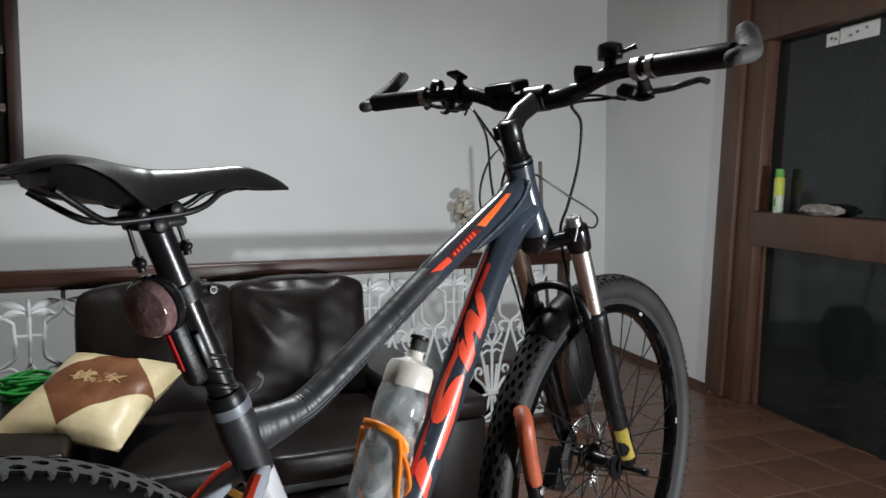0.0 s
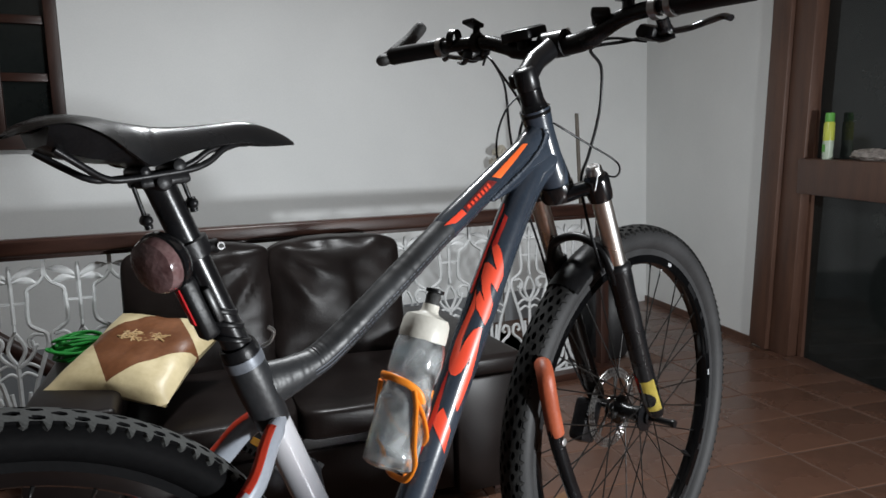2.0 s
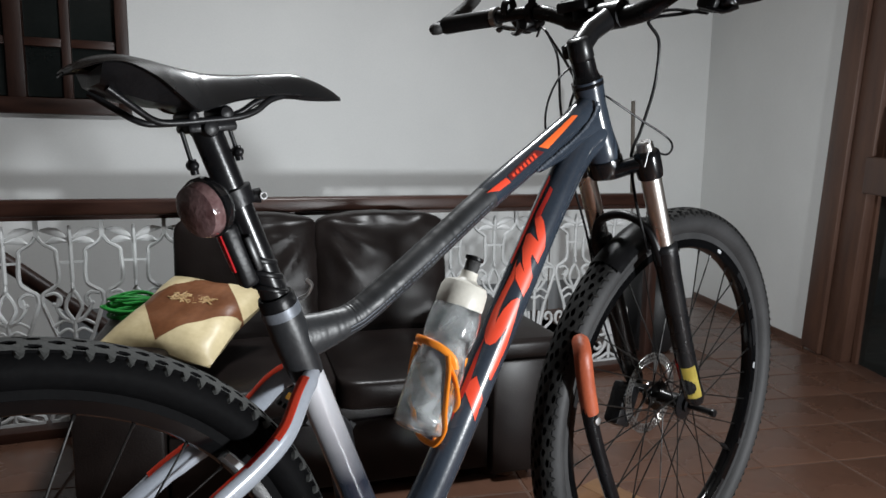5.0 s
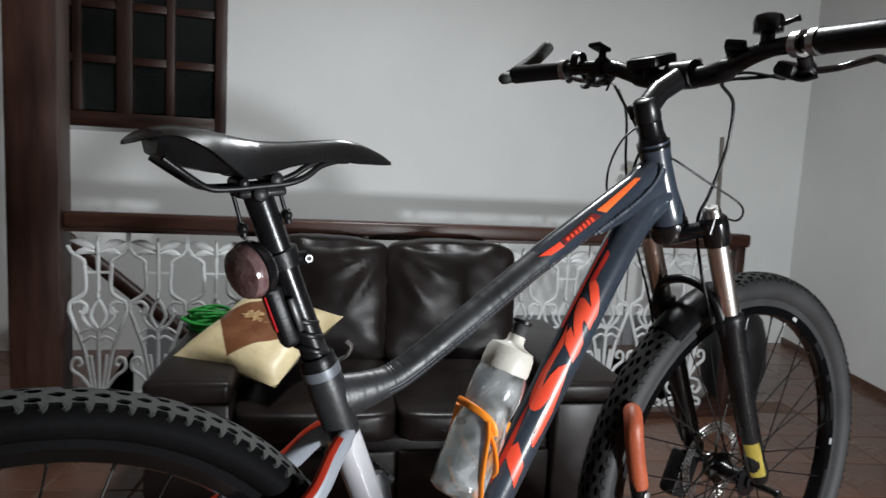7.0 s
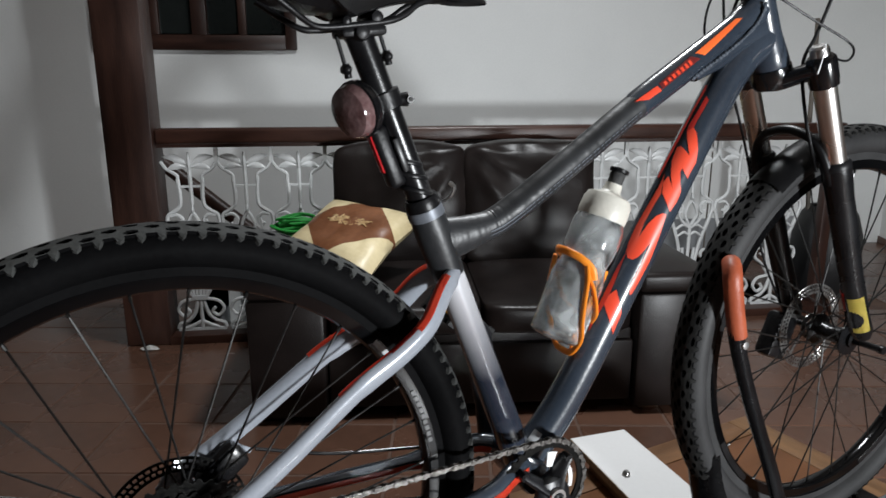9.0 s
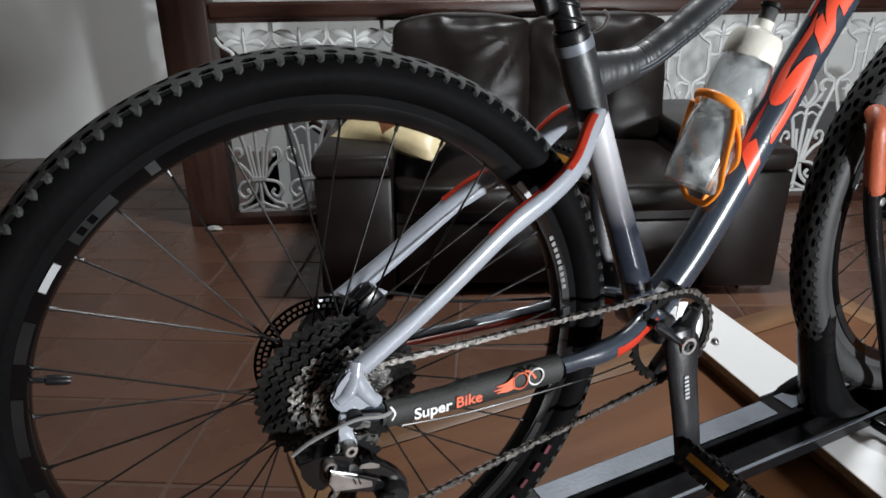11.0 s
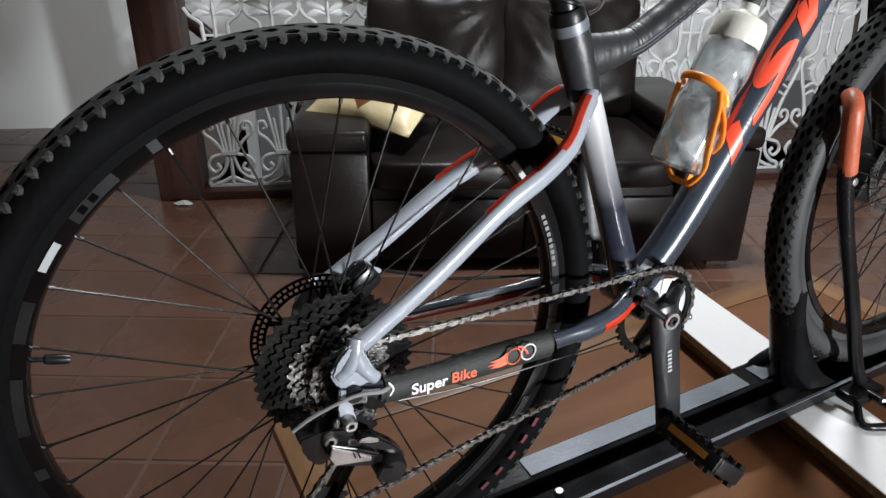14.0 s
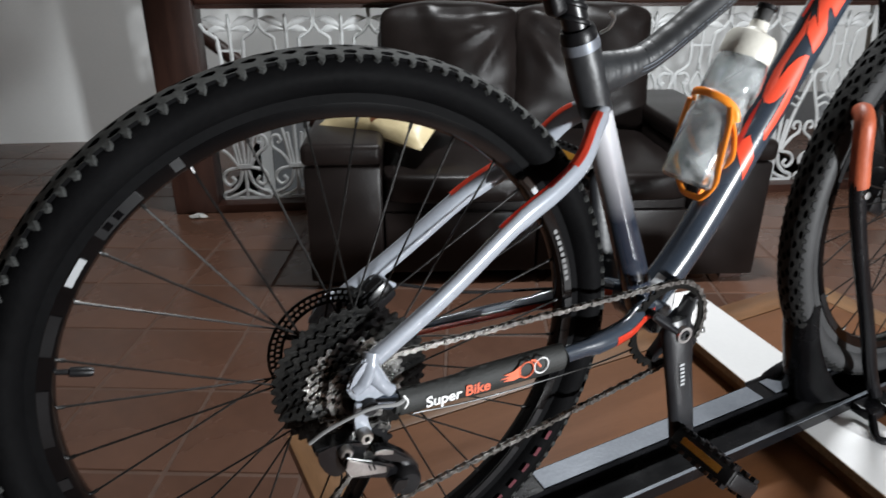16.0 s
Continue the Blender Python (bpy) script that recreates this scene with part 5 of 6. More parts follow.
for k in (0.035, 0.052, 0.016):
    p = SEAT_TOP + POST_DIR * k
    part("rubber_strap", tube([p + Vector((0.0185 * math.cos(a) - 0.002, 0.0185 * math.sin(a), -0.0055 * math.cos(a))) for a in [2 * math.pi * i / 24 for i in range(24)]], (0.0030, 0.0022), 8, True), M_PLASTIC, strap_light)
bm = bmesh.new()
box(bm, -0.004, 0.004, -0.003, 0.003, -0.020, 0.020, bevel=0.002, m=Matrix.Translation(a2 + Vector((0.012, -0.013, 0.002))) @ Matrix.Rotation(radians(-18), 4, "Y"))
part("light_clip", bm, M_RIMPRINT, strap_light)

# ---- fork ----
def leg(s, d, fwd=0.034):
    return LOW + AHEAD * (fwd - 0.011) - STEER * (d + 0.012) + SIDE * (s * 0.064)


bm = bmesh.new()
sweep(bm, spline([leg(-1, 0.006), leg(-0.55, 0.010, 0.024), leg(0, 0.016, 0.010), leg(0.55, 0.010, 0.024), leg(1, 0.006)], 6), [(0.0130, 0.0205)] * 25, 18)
lathe(bm, [(0, -0.034), (0.026, -0.032), (0.0305, -0.022), (0.0290, -0.004), (0, -0.002)], 24, along(LOW, TOP))
fork = part("fork", bm, M_GLOSSBLACK, bike, "black suspension fork with chrome stanchions")
for s in (-1, 1):
    part("fork_cap", turned([(0, 0.013), (0.0160, 0.013), (0.0195, 0.010), (0.0205, 0.004), (0.0205, -0.020), (0.0192, -0.031), (0, -0.031)], 24, along(leg(s, 0), leg(s, -1))), M_GLOSSBLACK, fork)
    part("stanchion", tube([leg(s, 0.015), leg(s, 0.185)], 0.0160, 24), M_CHROME, fork, "chrome fork stanchion")
    part("slider", tube([leg(s, 0.157), leg(s, 0.162), leg(s, 0.180), leg(s, 0.210), leg(s, 0.225), leg(s, 0.330), leg(s, 0.43, 0.036), leg(s, 0.462, 0.040), leg(s, 0.476, 0.042)],
                        [0.0205, 0.0212, 0.0208, 0.0194, 0.0196, 0.0180, 0.0178, 0.0178, 0.0135], 24), M_BLACK, fork, "satin black lower fork leg")
    part("dust_wiper", turned([(0.0160, -0.004), (0.0215, -0.004), (0.0218, 0.002), (0.0180, 0.007), (0.0160, 0.007)], 24, along(leg(s, 0.155), leg(s, 0)), closed=True), M_PLASTIC, fork)
part("fork_arch", tube(spline([leg(1, 0.180, 0.020), leg(0.96, 0.148, 0.018), leg(0.70, 0.112, 0.022), leg(0, 0.098, 0.026), leg(-0.70, 0.112, 0.022), leg(-0.96, 0.148, 0.018), leg(-1, 0.180, 0.020)], 6), [(0.0075, 0.0075)] * 37, 14),
     M_PLASTIC, fork)
bm = bmesh.new()
rows = []
for i in range(15):
    a = radians(104 + 22 * i / 14)
    row = []
    for k in range(15):
        ph = radians(-78 + 156 * k / 14)
        r = 0.3410 + 0.0300 * math.cos(ph)
        row.append(bm.verts.new(AXLE_F + Vector((r * math.cos(a), 0.0330 * math.sin(ph), r * math.sin(a)))))
    rows.append(row)
for p, q in zip(rows, rows[1:]):
    for k in range(14):
        bm.faces.new((p[k], p[k + 1], q[k + 1], q[k]))
bmesh.ops.solidify(bm, geom=bm.faces[:], thickness=0.0025)
part("mudguard", bm, M_PLASTIC, fork, "short black plastic mudguard")
cable_hook = leg(-1, -0.024)
part("lockout_lever", turned([(0, 0.004), (0.009, 0.004), (0.0125, 0.001), (0.0135, -0.006), (0.0135, -0.012), (0, -0.012)], 18, along(cable_hook, leg(-1, -1))), M_STEEL, fork)
part("cable_tie", tube(spline([cable_hook + Vector((0, -0.004, 0)), cable_hook + Vector((-0.012, -0.018, 0.004)), cable_hook + Vector((-0.020, -0.020, -0.016)), cable_hook + Vector((-0.024, -0.018, -0.034))], 5), 0.0011, 6), M_WHITE, fork)
for z0, z1, mt, a0, a1 in ((0.385, 0.455, M_YELLOW, -175, -92), (0.377, 0.437, M_DEEPRED, -78, -20)):
    bm = bmesh.new()
    rr = []
    q = along(leg(-1, 0.40, 0.0355), leg(-1, 0.48, 0.041))
    for d in (z0, z1):
        rr.append([bm.verts.new(q @ Vector((0.0184 * math.cos(radians(a)), 0.0184 * math.sin(radians(a)), d - 0.40))) for a in [a0 + (a1 - a0) * k / 8 for k in range(9)]])
    for k in range(8):
        bm.faces.new((rr[0][k], rr[0][k + 1], rr[1][k + 1], rr[1][k]))
    bmesh.ops.solidify(bm, geom=bm.faces[:], thickness=0.0004)
    part("fork_sticker", bm, mt, fork, "yellow and red fork sticker")
part("front_axle", turned([(0, -0.092), (0.007, -0.092), (0.008, -0.086), (0.006, -0.082), (0.006, 0.082), (0.011, 0.084), (0.011, 0.094), (0, 0.094)], 18, at_y(AXLE_F)), M_BLACK, fork)
bm = bmesh.new()
box(bm, -0.028, 0.022, 0.046, 0.082, -0.045, 0.040, bevel=0.010, seg=2, m=Matrix.Translation(AXLE_F + Vector((-0.058, 0, -0.010))) @ Matrix.Rotation(radians(25), 4, "Y"))
part("brake_caliper", bm, M_BLACK, fork)

# ---- stem and headset ----
part("headset", turned([(0.0165, 0.0), (0.0245, 0.0), (0.0245, 0.005), (0.0215, 0.010), (0.0185, 0.022), (0.0180, 0.040), (0.0145, 0.040)], 28, along(TOP + STEER * 0.002, TOP + STEER), closed=True), M_GLOSSBLACK, bike, "glossy black headset spacers")
S0 = TOP + STEER * 0.060
S1 = Vector((0.905, 0, 1.090))
bm = bmesh.new()
lathe(bm, [(0, 0.017), (0.0135, 0.017), (0.0175, 0.014), (0.0188, 0.008), (0.0188, -0.014), (0.0170, -0.018), (0, -0.018)], 24, along(S0, S0 + STEER))
box(bm, -0.026, -0.010, -0.012, 0.012, -0.012, 0.010, bevel=0.003, seg=2, m=along(S0, S0 + STEER))
sweep(bm, [S0 + STEER * 0.002, S0.lerp(S1, 0.35) + STEER * 0.008, S0.lerp(S1, 0.75) + Vector((0, 0, 0.003)), S1], [(0.017, 0.018), (0.0165, 0.0165), (0.0165, 0.017), (0.018, 0.020)], 20)
lathe(bm, [(0.014, -0.024), (0.0215, -0.022), (0.0215, 0.022), (0.014, 0.024)], 24, at_y(S1), closed=True)
stem = part("stem", bm, M_BLACK, bike, "satin black alloy stem")
for y in (-0.014, 0.014):
    part("stem_bolt", turned([(0, 0.0), (0.0045, 0.0), (0.0045, 0.008), (0.0022, 0.008), (0, 0.005)], 12, along(S1 + Vector((0.012, y, 0.016)), S1 + Vector((0.024, y, 0.034)))), M_STEEL, stem)
part("stem_bolt", turned([(0, 0), (0.0060, 0), (0.0055, 0.003), (0, 0.003)], 14, along(S0 + STEER * 0.016, S0 + STEER)), M_STEEL, stem)

# ---- handlebar ----
BAR = Matrix.Translation(S1) @ Matrix.Rotation(radians(1.0), 4, "X")


def bar(x, y, z):
    return BAR @ Vector((x - 0.087 * abs(y), y, z - 0.016 * min(1, abs(y) / 0.14)))


bar_pts = spline([bar(-0.030, 0.350, 0.035), bar(-0.018, 0.230, 0.038), bar(-0.006, 0.140, 0.037), bar(0.0, 0.080, 0.012), bar(0.002, 0.035, 0.0), bar(0.002, -0.035, 0.0), bar(0.0, -0.080, 0.012), bar(-0.006, -0.140, 0.037), bar(-0.018, -0.230, 0.038), bar(-0.030, -0.350, 0.035)], 6)
handlebar = part("handlebar", tube(bar_pts, [0.0112] * 12 + [0.0125] * 6 + [0.0155] * 19 + [0.0125] * 6 + [0.0112] * 12, 20), M_BLACK, bike, "black riser handlebar")
for s in (1, -1):
    g0, g1 = bar(-0.0290, s * 0.338, 0.0355), bar(-0.0175, s * 0.222, 0.038)
    part("grip", tube([g0, g0.lerp(g1, 0.03), g0.lerp(g1, 0.30), g0.lerp(g1, 0.6), g0.lerp(g1, 0.95), g1], [0.0150, 0.0162, 0.0158, 0.0156, 0.0160, 0.0150], 20), M_PLASTIC, handlebar, "worn black rubber grip")
    part("lock_ring", turned([(0.0125, -0.005), (0.0172, -0.005), (0.0172, 0.005), (0.0125, 0.005)], 24, along(g1, bar(-0.008, s * 0.13, 0.038)), closed=True), M_STEEL, handlebar)
    e0 = bar(-0.030, s * 0.343, 0.0352)
    horn = spline([e0 + Vector((-0.026, 0, -0.008)), e0 + Vector((-0.004, s * 0.003, -0.003)), e0 + Vector((0.026, s * 0.004, 0.003 + 0.012 * (s > 0))), e0 + Vector((0.052, s * -0.004, 0.016 + 0.018 * (s > 0))), e0 + Vector((0.068, s * -0.014, 0.036 + 0.016 * (s > 0))), e0 + Vector((0.073, s * -0.022, 0.048 + 0.014 * (s > 0)))], 6)
    part("bar_end", tube(horn, [(0.003, 0.005), (0.008, 0.011)] + [(0.0105 + 0.0015 * min(1, i / 10), 0.0135 + 0.0015 * min(1, i / 10)) for i in range(23)] + [(0.0118, 0.0130), (0.0116, 0.0128), (0.0112, 0.0122), (0.0105, 0.0115), (0.0090, 0.0098), (0.0045, 0.0055)], 18), M_GREYRUBBER, handlebar, "grey rubber bar end horn")
    # brake clamp, lever body and lever
    k0 = bar(-0.014, s * 0.196, 0.038 if s < 0 else 0.050)
    part("lever_clamp", turned([(0.0120, -0.006), (0.0165, -0.006), (0.0165, 0.006), (0.0120, 0.006)], 22, along(k0, bar(-0.006, s * 0.13, 0.038)), closed=True), M_STEEL if s < 0 else M_BLACK, handlebar)
    bd = spline([k0 + Vector((0.010, 0, -0.012)), k0 + Vector((0.024, s * -0.004, -0.026)), k0 + Vector((0.034, s * -0.020, -0.030)), k0 + Vector((0.032, s * -0.050, -0.022))], 6)
    lever = part("brake_lever", tube(bd, [0.009] * 6 + [0.0125] * 6 + [0.0105] * 6 + [0.006], 16), M_BLACK, handlebar, "black brake lever body")
    bl = spline([k0 + Vector((0.032, s * -0.010, -0.030)), k0 + Vector((0.044, s * 0.022, -0.028)), k0 + Vector((0.045, s * 0.046, -0.024)), k0 + Vector((0.050, s * 0.066, -0.020)), k0 + Vector((0.048, s * 0.078, -0.024))], 6)
    part("lever_blade", tube(bl, [(0.0045, 0.0072)] * 25, 12), M_GLOSSBLACK, lever)
    bm = bmesh.new()
    q = bar(-0.006, s * 0.172, 0.024 if s < 0 else 0.036)
    box(bm, -0.018, 0.018, -0.014, 0.014, -0.010, 0.010, bevel=0.006, seg=2, m=Matrix.Translation(q + Vector((0.014, 0, -0.014))) @ Matrix.Rotation(radians(20), 4, "X"))
    part("shifter", bm, M_PLASTIC, handlebar)
    part("shifter_lever", tube(spline([q + Vector((0.0, 0, -0.02)), q + Vector((0.006, s * 0.020, -0.028)), q + Vector((0.014, s * 0.036, -0.024))], 5), [(0.003, 0.006)] * 11, 10), M_BLACK, handlebar)
# phone clip post on the left, computer near the stem, lamp base and bell on the right
q = bar(-0.008, 0.150, 0.026 + 0.016)
bm = bmesh.new()
sweep(bm, [q, q + Vector((0, 0, 0.022))], [0.008, 0.006], 12)
box(bm, -0.016, 0.014, -0.013, 0.013, 0, 0.007, bevel=0.002, m=Matrix.Translation(q + Vector((-0.004, 0.003, 0.024))) @ Matrix.Rotation(radians(18), 4, "Y"))
lathe(bm, [(0.0115, -0.006), (0.0165, -0.006), (0.0165, 0.006), (0.0115, 0.006)], 20, along(bar(-0.008, 0.150, 0.038), bar(-0.006, 0.130, 0.036)), closed=True)
part("phone_clip", bm, M_PLASTIC, handlebar, "small black plastic clip post")
q = bar(-0.004, 0.056, 0.030)
bm = bmesh.new()
box(bm, -0.026, 0.026, -0.030, 0.030, -0.009, 0.009, bevel=0.005, seg=2, m=Matrix.Translation(q) @ Matrix.Rotation(radians(-12), 4, "Y"))
sweep(bm, [q - Vector((0, 0, 0.026)), q], [0.012, 0.014], 12)
computer = part("cycle_computer", bm, M_PLASTIC, handlebar, "black cycle computer with grey screen")
bm = bmesh.new()
box(bm, -0.019, 0.019, -0.024, 0.024, 0.0088, 0.0100, bevel=0.0005, seg=1, m=Matrix.Translation(q) @ Matrix.Rotation(radians(-12), 4, "Y"))
part("screen", bm, M_SCREEN, computer)
q = bar(0.0, -0.092, 0.036)
bm = bmesh.new()
box(bm, -0.030, 0.016, -0.014, 0.014, -0.007, 0.007, bevel=0.004, seg=2, m=Matrix.Translation(q) @ Matrix.Rotation(radians(14), 4, "Y") @ Matrix.Rotation(radians(30), 4, "Z"))
sweep(bm, [q - Vector((0, 0, 0.028)), q], [0.010, 0.009], 12)
part("lamp_mount", bm, M_PLASTIC, handlebar, "black lamp mount")
q = bar(-0.008, -0.145, 0.046)
bell = part("bell", turned([(0, 0), (0.009, 0), (0.009, 0.010), (0.0185, 0.012), (0.0190, 0.028), (0.0165, 0.034), (0.008, 0.037), (0, 0.037)], 26, Matrix.Translation(q)), M_GLOSSBLACK, handlebar, "black dome bell")
part("bell_striker", tube([q + Vector((0.0, -0.018, 0.020)), q + Vector((0.002, -0.034, 0.024)), q + Vector((0.004, -0.040, 0.026))], [0.0035, 0.003, 0.005], 10), M_BLACK, bell)

# ---- cables ----
for pts, r in (([bar(0.026, -0.180, 0.008), bar(0.034, -0.110, 0.004), (0.916, -0.060, 1.076), (0.957, -0.050, 1.051), (0.970, -0.040, 1.006), (0.964, -0.035, 0.964), (0.943, -0.030, 0.911), (0.920, -0.030, 0.870), (0.925, -0.040, 0.790), (0.945, -0.050, 0.715)], 0.0026),
               ([bar(0.028, 0.170, 0.004), (0.899, 0.140, 1.090), (0.874, 0.090, 1.055), (0.864, 0.050, 1.014), (0.850, 0.026, 0.985), (0.836, 0.024, 0.955), (0.822, 0.018, 0.925)], 0.0023),
               ([bar(0.034, 0.150, 0.004), (0.905, 0.110, 1.035), (0.878, 0.080, 0.950), (0.890, 0.070, 0.850), (0.940, 0.072, 0.730), (0.995, 0.075, 0.560), (1.050, 0.070, 0.450)], 0.0022),
               ([(0.864, 0.028, 1.022), (0.849, 0.030, 1.015), (0.815, 0.030, 0.994), (0.791, 0.030, 0.958), (0.786, 0.030, 0.922), (0.790, 0.020, 0.895), (0.800, 0.012, 0.880)], 0.0017),
               ([bar(0.032, -0.150, 0.002), (0.930, -0.085, 1.088), (0.925, -0.040, 1.080), (0.915, -0.030, 1.078)], 0.0022),
               ([(0.862, -0.024, 0.966), (0.880, -0.024, 0.959), (0.928, -0.040, 0.930), (0.977, -0.055, 0.902), (0.980, -0.065, 0.886), (0.960, -0.066, 0.874), leg(-1, -0.020)], 0.0017)):
    part("cable", tube(spline(pts, 8), r, 8), M_PLASTIC, bike, "thin black cable housing")


# ---- crankset, chain, derailleur ----
PED_R = Vector((0.460, 0, 0.180))
DOWN = (PED_R - Vector((BB.x, 0, BB.z))).normalized()
def arm(s):
    d = DOWN * (1 if s < 0 else -1)
    pts = [BB + Vector((0, s * 0.070, 0)) - d * 0.018, BB + Vector((0, s * 0.072, 0)), BB + d * 0.06 + Vector((0, s * 0.077, 0)), BB + d * 0.125 + Vector((0, s * 0.085, 0)), BB + d * 0.172 + Vector((0, s * 0.089, 0)), BB + d * 0.186 + Vector((0, s * 0.089, 0))]
    return tube(pts, [(0.008, 0.018), (0.013, 0.0265), (0.011, 0.0225), (0.010, 0.0215), (0.010, 0.0210), (0.007, 0.012)], 18)


crank = part("crankset", arm(-1), M_CRANK, bike, "black alloy crank with single chainring")
part("crank_arm", arm(1), M_CRANK, crank)
part("crank_cap", turned([(0.0080, -0.0870), (0.0120, -0.0870), (0.0125, -0.0815), (0.0080, -0.0815)], 24, at_y(BB), closed=True), M_STEEL, crank)
part("crank_cap", turned([(0, -0.0835), (0.0080, -0.0840), (0.0085, -0.080), (0, -0.080)], 24, at_y(BB)), M_PLASTIC, crank)
ring_c = Vector((BB.x, 0, BB.z))
part("chainring", toothed_ring(32, 0.0625, 0.0672, 0.0540, -0.0555, -0.0525, ring_c), M_DARKCOG, crank, smooth=False)
bm = bmesh.new()
for k in range(4):
    a = radians(50 + 90 * k)
    tip = BB + Vector((0.048 * math.cos(a), -0.060, 0.048 * math.sin(a)))
    sweep(bm, [BB + Vector((0, -0.068, 0)), BB.lerp(tip, 0.55) + Vector((0, -0.030, 0)), tip], [(0.009, 0.022), (0.0075, 0.0125), (0.0050, 0.0105)], 12)
part("spider", bm, M_CRANK, crank)
for k in range(4):
    a = radians(50 + 90 * k)
    part("ring_bolt", turned([(0.0025, -0.069), (0.0055, -0.069), (0.0060, -0.056), (0.0025, -0.056)], 14, at_y(BB + Vector((0.048 * math.cos(a), 0, 0.048 * math.sin(a)))), closed=True), M_BLACK, crank)
part("ring_print", arc_decal(ring_c, 0.028, 0.049, 66, 84, -0.0572, 5), M_WHITE, crank)
part("ring_print", arc_decal(ring_c, 0.0385, 0.0445, -18, 24, -0.0572, 8), M_WHITE, crank)
bm = bmesh.new()
for k in range(6):
    p = BB + DOWN * (0.046 + 0.0062 * k) + Vector((-0.004, -0.0882 - 0.0005 * k, 0))
    box(bm, -0.0035, 0.0035, -0.0004, 0.0006, -0.0019, 0.0019, m=Matrix.Translation(p))
part("crank_print", bm, M_GREYPRINT, crank, smooth=False)


def pedal(s):
    c = BB + (PED_R - Vector((BB.x, 0, BB.z))) * (1 if s < 0 else -1) + Vector((0, s * 0.150, 0))
    tilt = Matrix.Translation(c) @ Matrix.Rotation(radians(44), 4, "Y") @ Matrix.Scale(1.12, 4)
    bm = bmesh.new()
    for x in (-0.027, 0.027):
        box(bm, x - 0.005, x + 0.005, -0.045, 0.045, -0.011, 0.011, bevel=0.003, m=tilt)
        for k in range(7):
            box(bm, x - 0.0055, x + 0.0055, -0.041 + 0.013 * k, -0.035 + 0.013 * k, 0.010, 0.016, m=tilt)
            box(bm, x - 0.0055, x + 0.0055, -0.041 + 0.013 * k, -0.035 + 0.013 * k, -0.016, -0.010, m=tilt)
    box(bm, -0.008, 0.008, -0.040, 0.040, -0.008, 0.008, bevel=0.003, m=tilt)
    for y in (0.0,):
        box(bm, -0.030, 0.030, y - 0.004, y + 0.004, -0.007, 0.007, m=tilt)
    for y in (-0.042, 0.042):
        box(bm, -0.029, 0.029, y - 0.005, y + 0.005, -0.010, 0.010, bevel=0.003, m=tilt)
    p = part("pedal", bm, M_PLASTIC, bike, "black cage pedal with amber reflector")
    bm = bmesh.new()
    sweep(bm, [c - Vector((0, s * 0.062, 0)), c + Vector((0, s * 0.040, 0))], [0.0085, 0.0125], 14)
    part("pedal_axle", bm, M_BLACK, p)
    bm = bmesh.new()
    box(bm, -0.0335, -0.0322, -0.030, 0.030, -0.0045, 0.0045, bevel=0.0005, seg=1, m=tilt)
    part("reflector", bm, M_AMBER, p)
    bm = bmesh.new()
    box(bm, 0.0322, 0.0335, -0.030, 0.030, -0.0045, 0.0045, bevel=0.0005, seg=1, m=tilt)
    part("reflector", bm, M_AMBER, p)
    return p


pedal(-1)
pedal(1)

UP_P, LO_P = Vector((0.014, -0.052, 0.326)), Vector((-0.030, -0.054, 0.240))
COG_R = 0.0127 * 17 / (2 * math.pi)
CY = -0.0519
# the chain's closed line: over the ring, back over a middle sprocket, through the two jockey wheels and forward again
def on_circle(c, r, a0, a1, n, y):
    return [Vector((c[0] + r * math.cos(radians(a0 + (a1 - a0) * i / n)), y, c[2] + r * math.sin(radians(a0 + (a1 - a0) * i / n)))) for i in range(n + 1)]


run = on_circle(ring_c, 0.0645, -82, 92, 14, -0.054) + on_circle(AXLE_R, COG_R + 0.001, 92, 268, 12, CY)
run += on_circle(UP_P, 0.0235, 165, -20, 6, CY)[:5] + on_circle(LO_P, 0.0235, 130, 268, 8, CY - 0.002)
closed = run + [run[0]]
step, carry = 0.0127, 0.0
links = []
for a, b in zip(closed, closed[1:]):
    L = (b - a).length
    d = carry
    while d < L:
        links.append((a.lerp(b, d / L), (b - a).normalized()))
        d += step
    carry = d - L
bm = bmesh.new()
for i, (p, d) in enumerate(links):
    q = Matrix.Translation(p) @ d.to_track_quat("X", "Y").to_matrix().to_4x4()
    wide = 0.0031 if i % 2 else 0.0019
    for s in (-1, 1):
        out = [(-0.0088, 0.0), (-0.0070, 0.0036), (-0.0035, 0.0030), (0, 0.0021), (0.0035, 0.0030), (0.0070, 0.0036), (0.0088, 0), (0.0070, -0.0036), (0.0035, -0.0030), (0, -0.0021), (-0.0035, -0.0030), (-0.0070, -0.0036)]
        side = q.to_3x3() @ Vector((0, 0, 1))
        turn = q if abs(side.y) > 0.5 else q @ Matrix.Rotation(radians(90), 4, "X")
        plate(bm, out, s * wide - 0.0005, s * wide + 0.0005, turn)
    lathe(bm, [(0, -0.0042), (0.0019, -0.0042), (0.0019, 0.0042), (0, 0.0042)], 8, at_y(p - d * 0.00635, p.y))
tagged(part("chain", bm, M_CHAIN, bike, "oily steel roller chain", smooth=False), kind="stuff")



def slab(outline, y0, y1, bevel=0.0):
    """A flat piece of (x, z) outline lying in the bicycle's plane between two depths, with softened edges."""
    bm = plate(bmesh.new(), [(x, -z) for x, z in outline], y0, y1, Matrix.Rotation(radians(-90), 4, "X"))
    if bevel:
        bmesh.ops.bevel(bm, geom=bm.edges[:], offset=bevel, segments=2, affect="EDGES")
    return bm


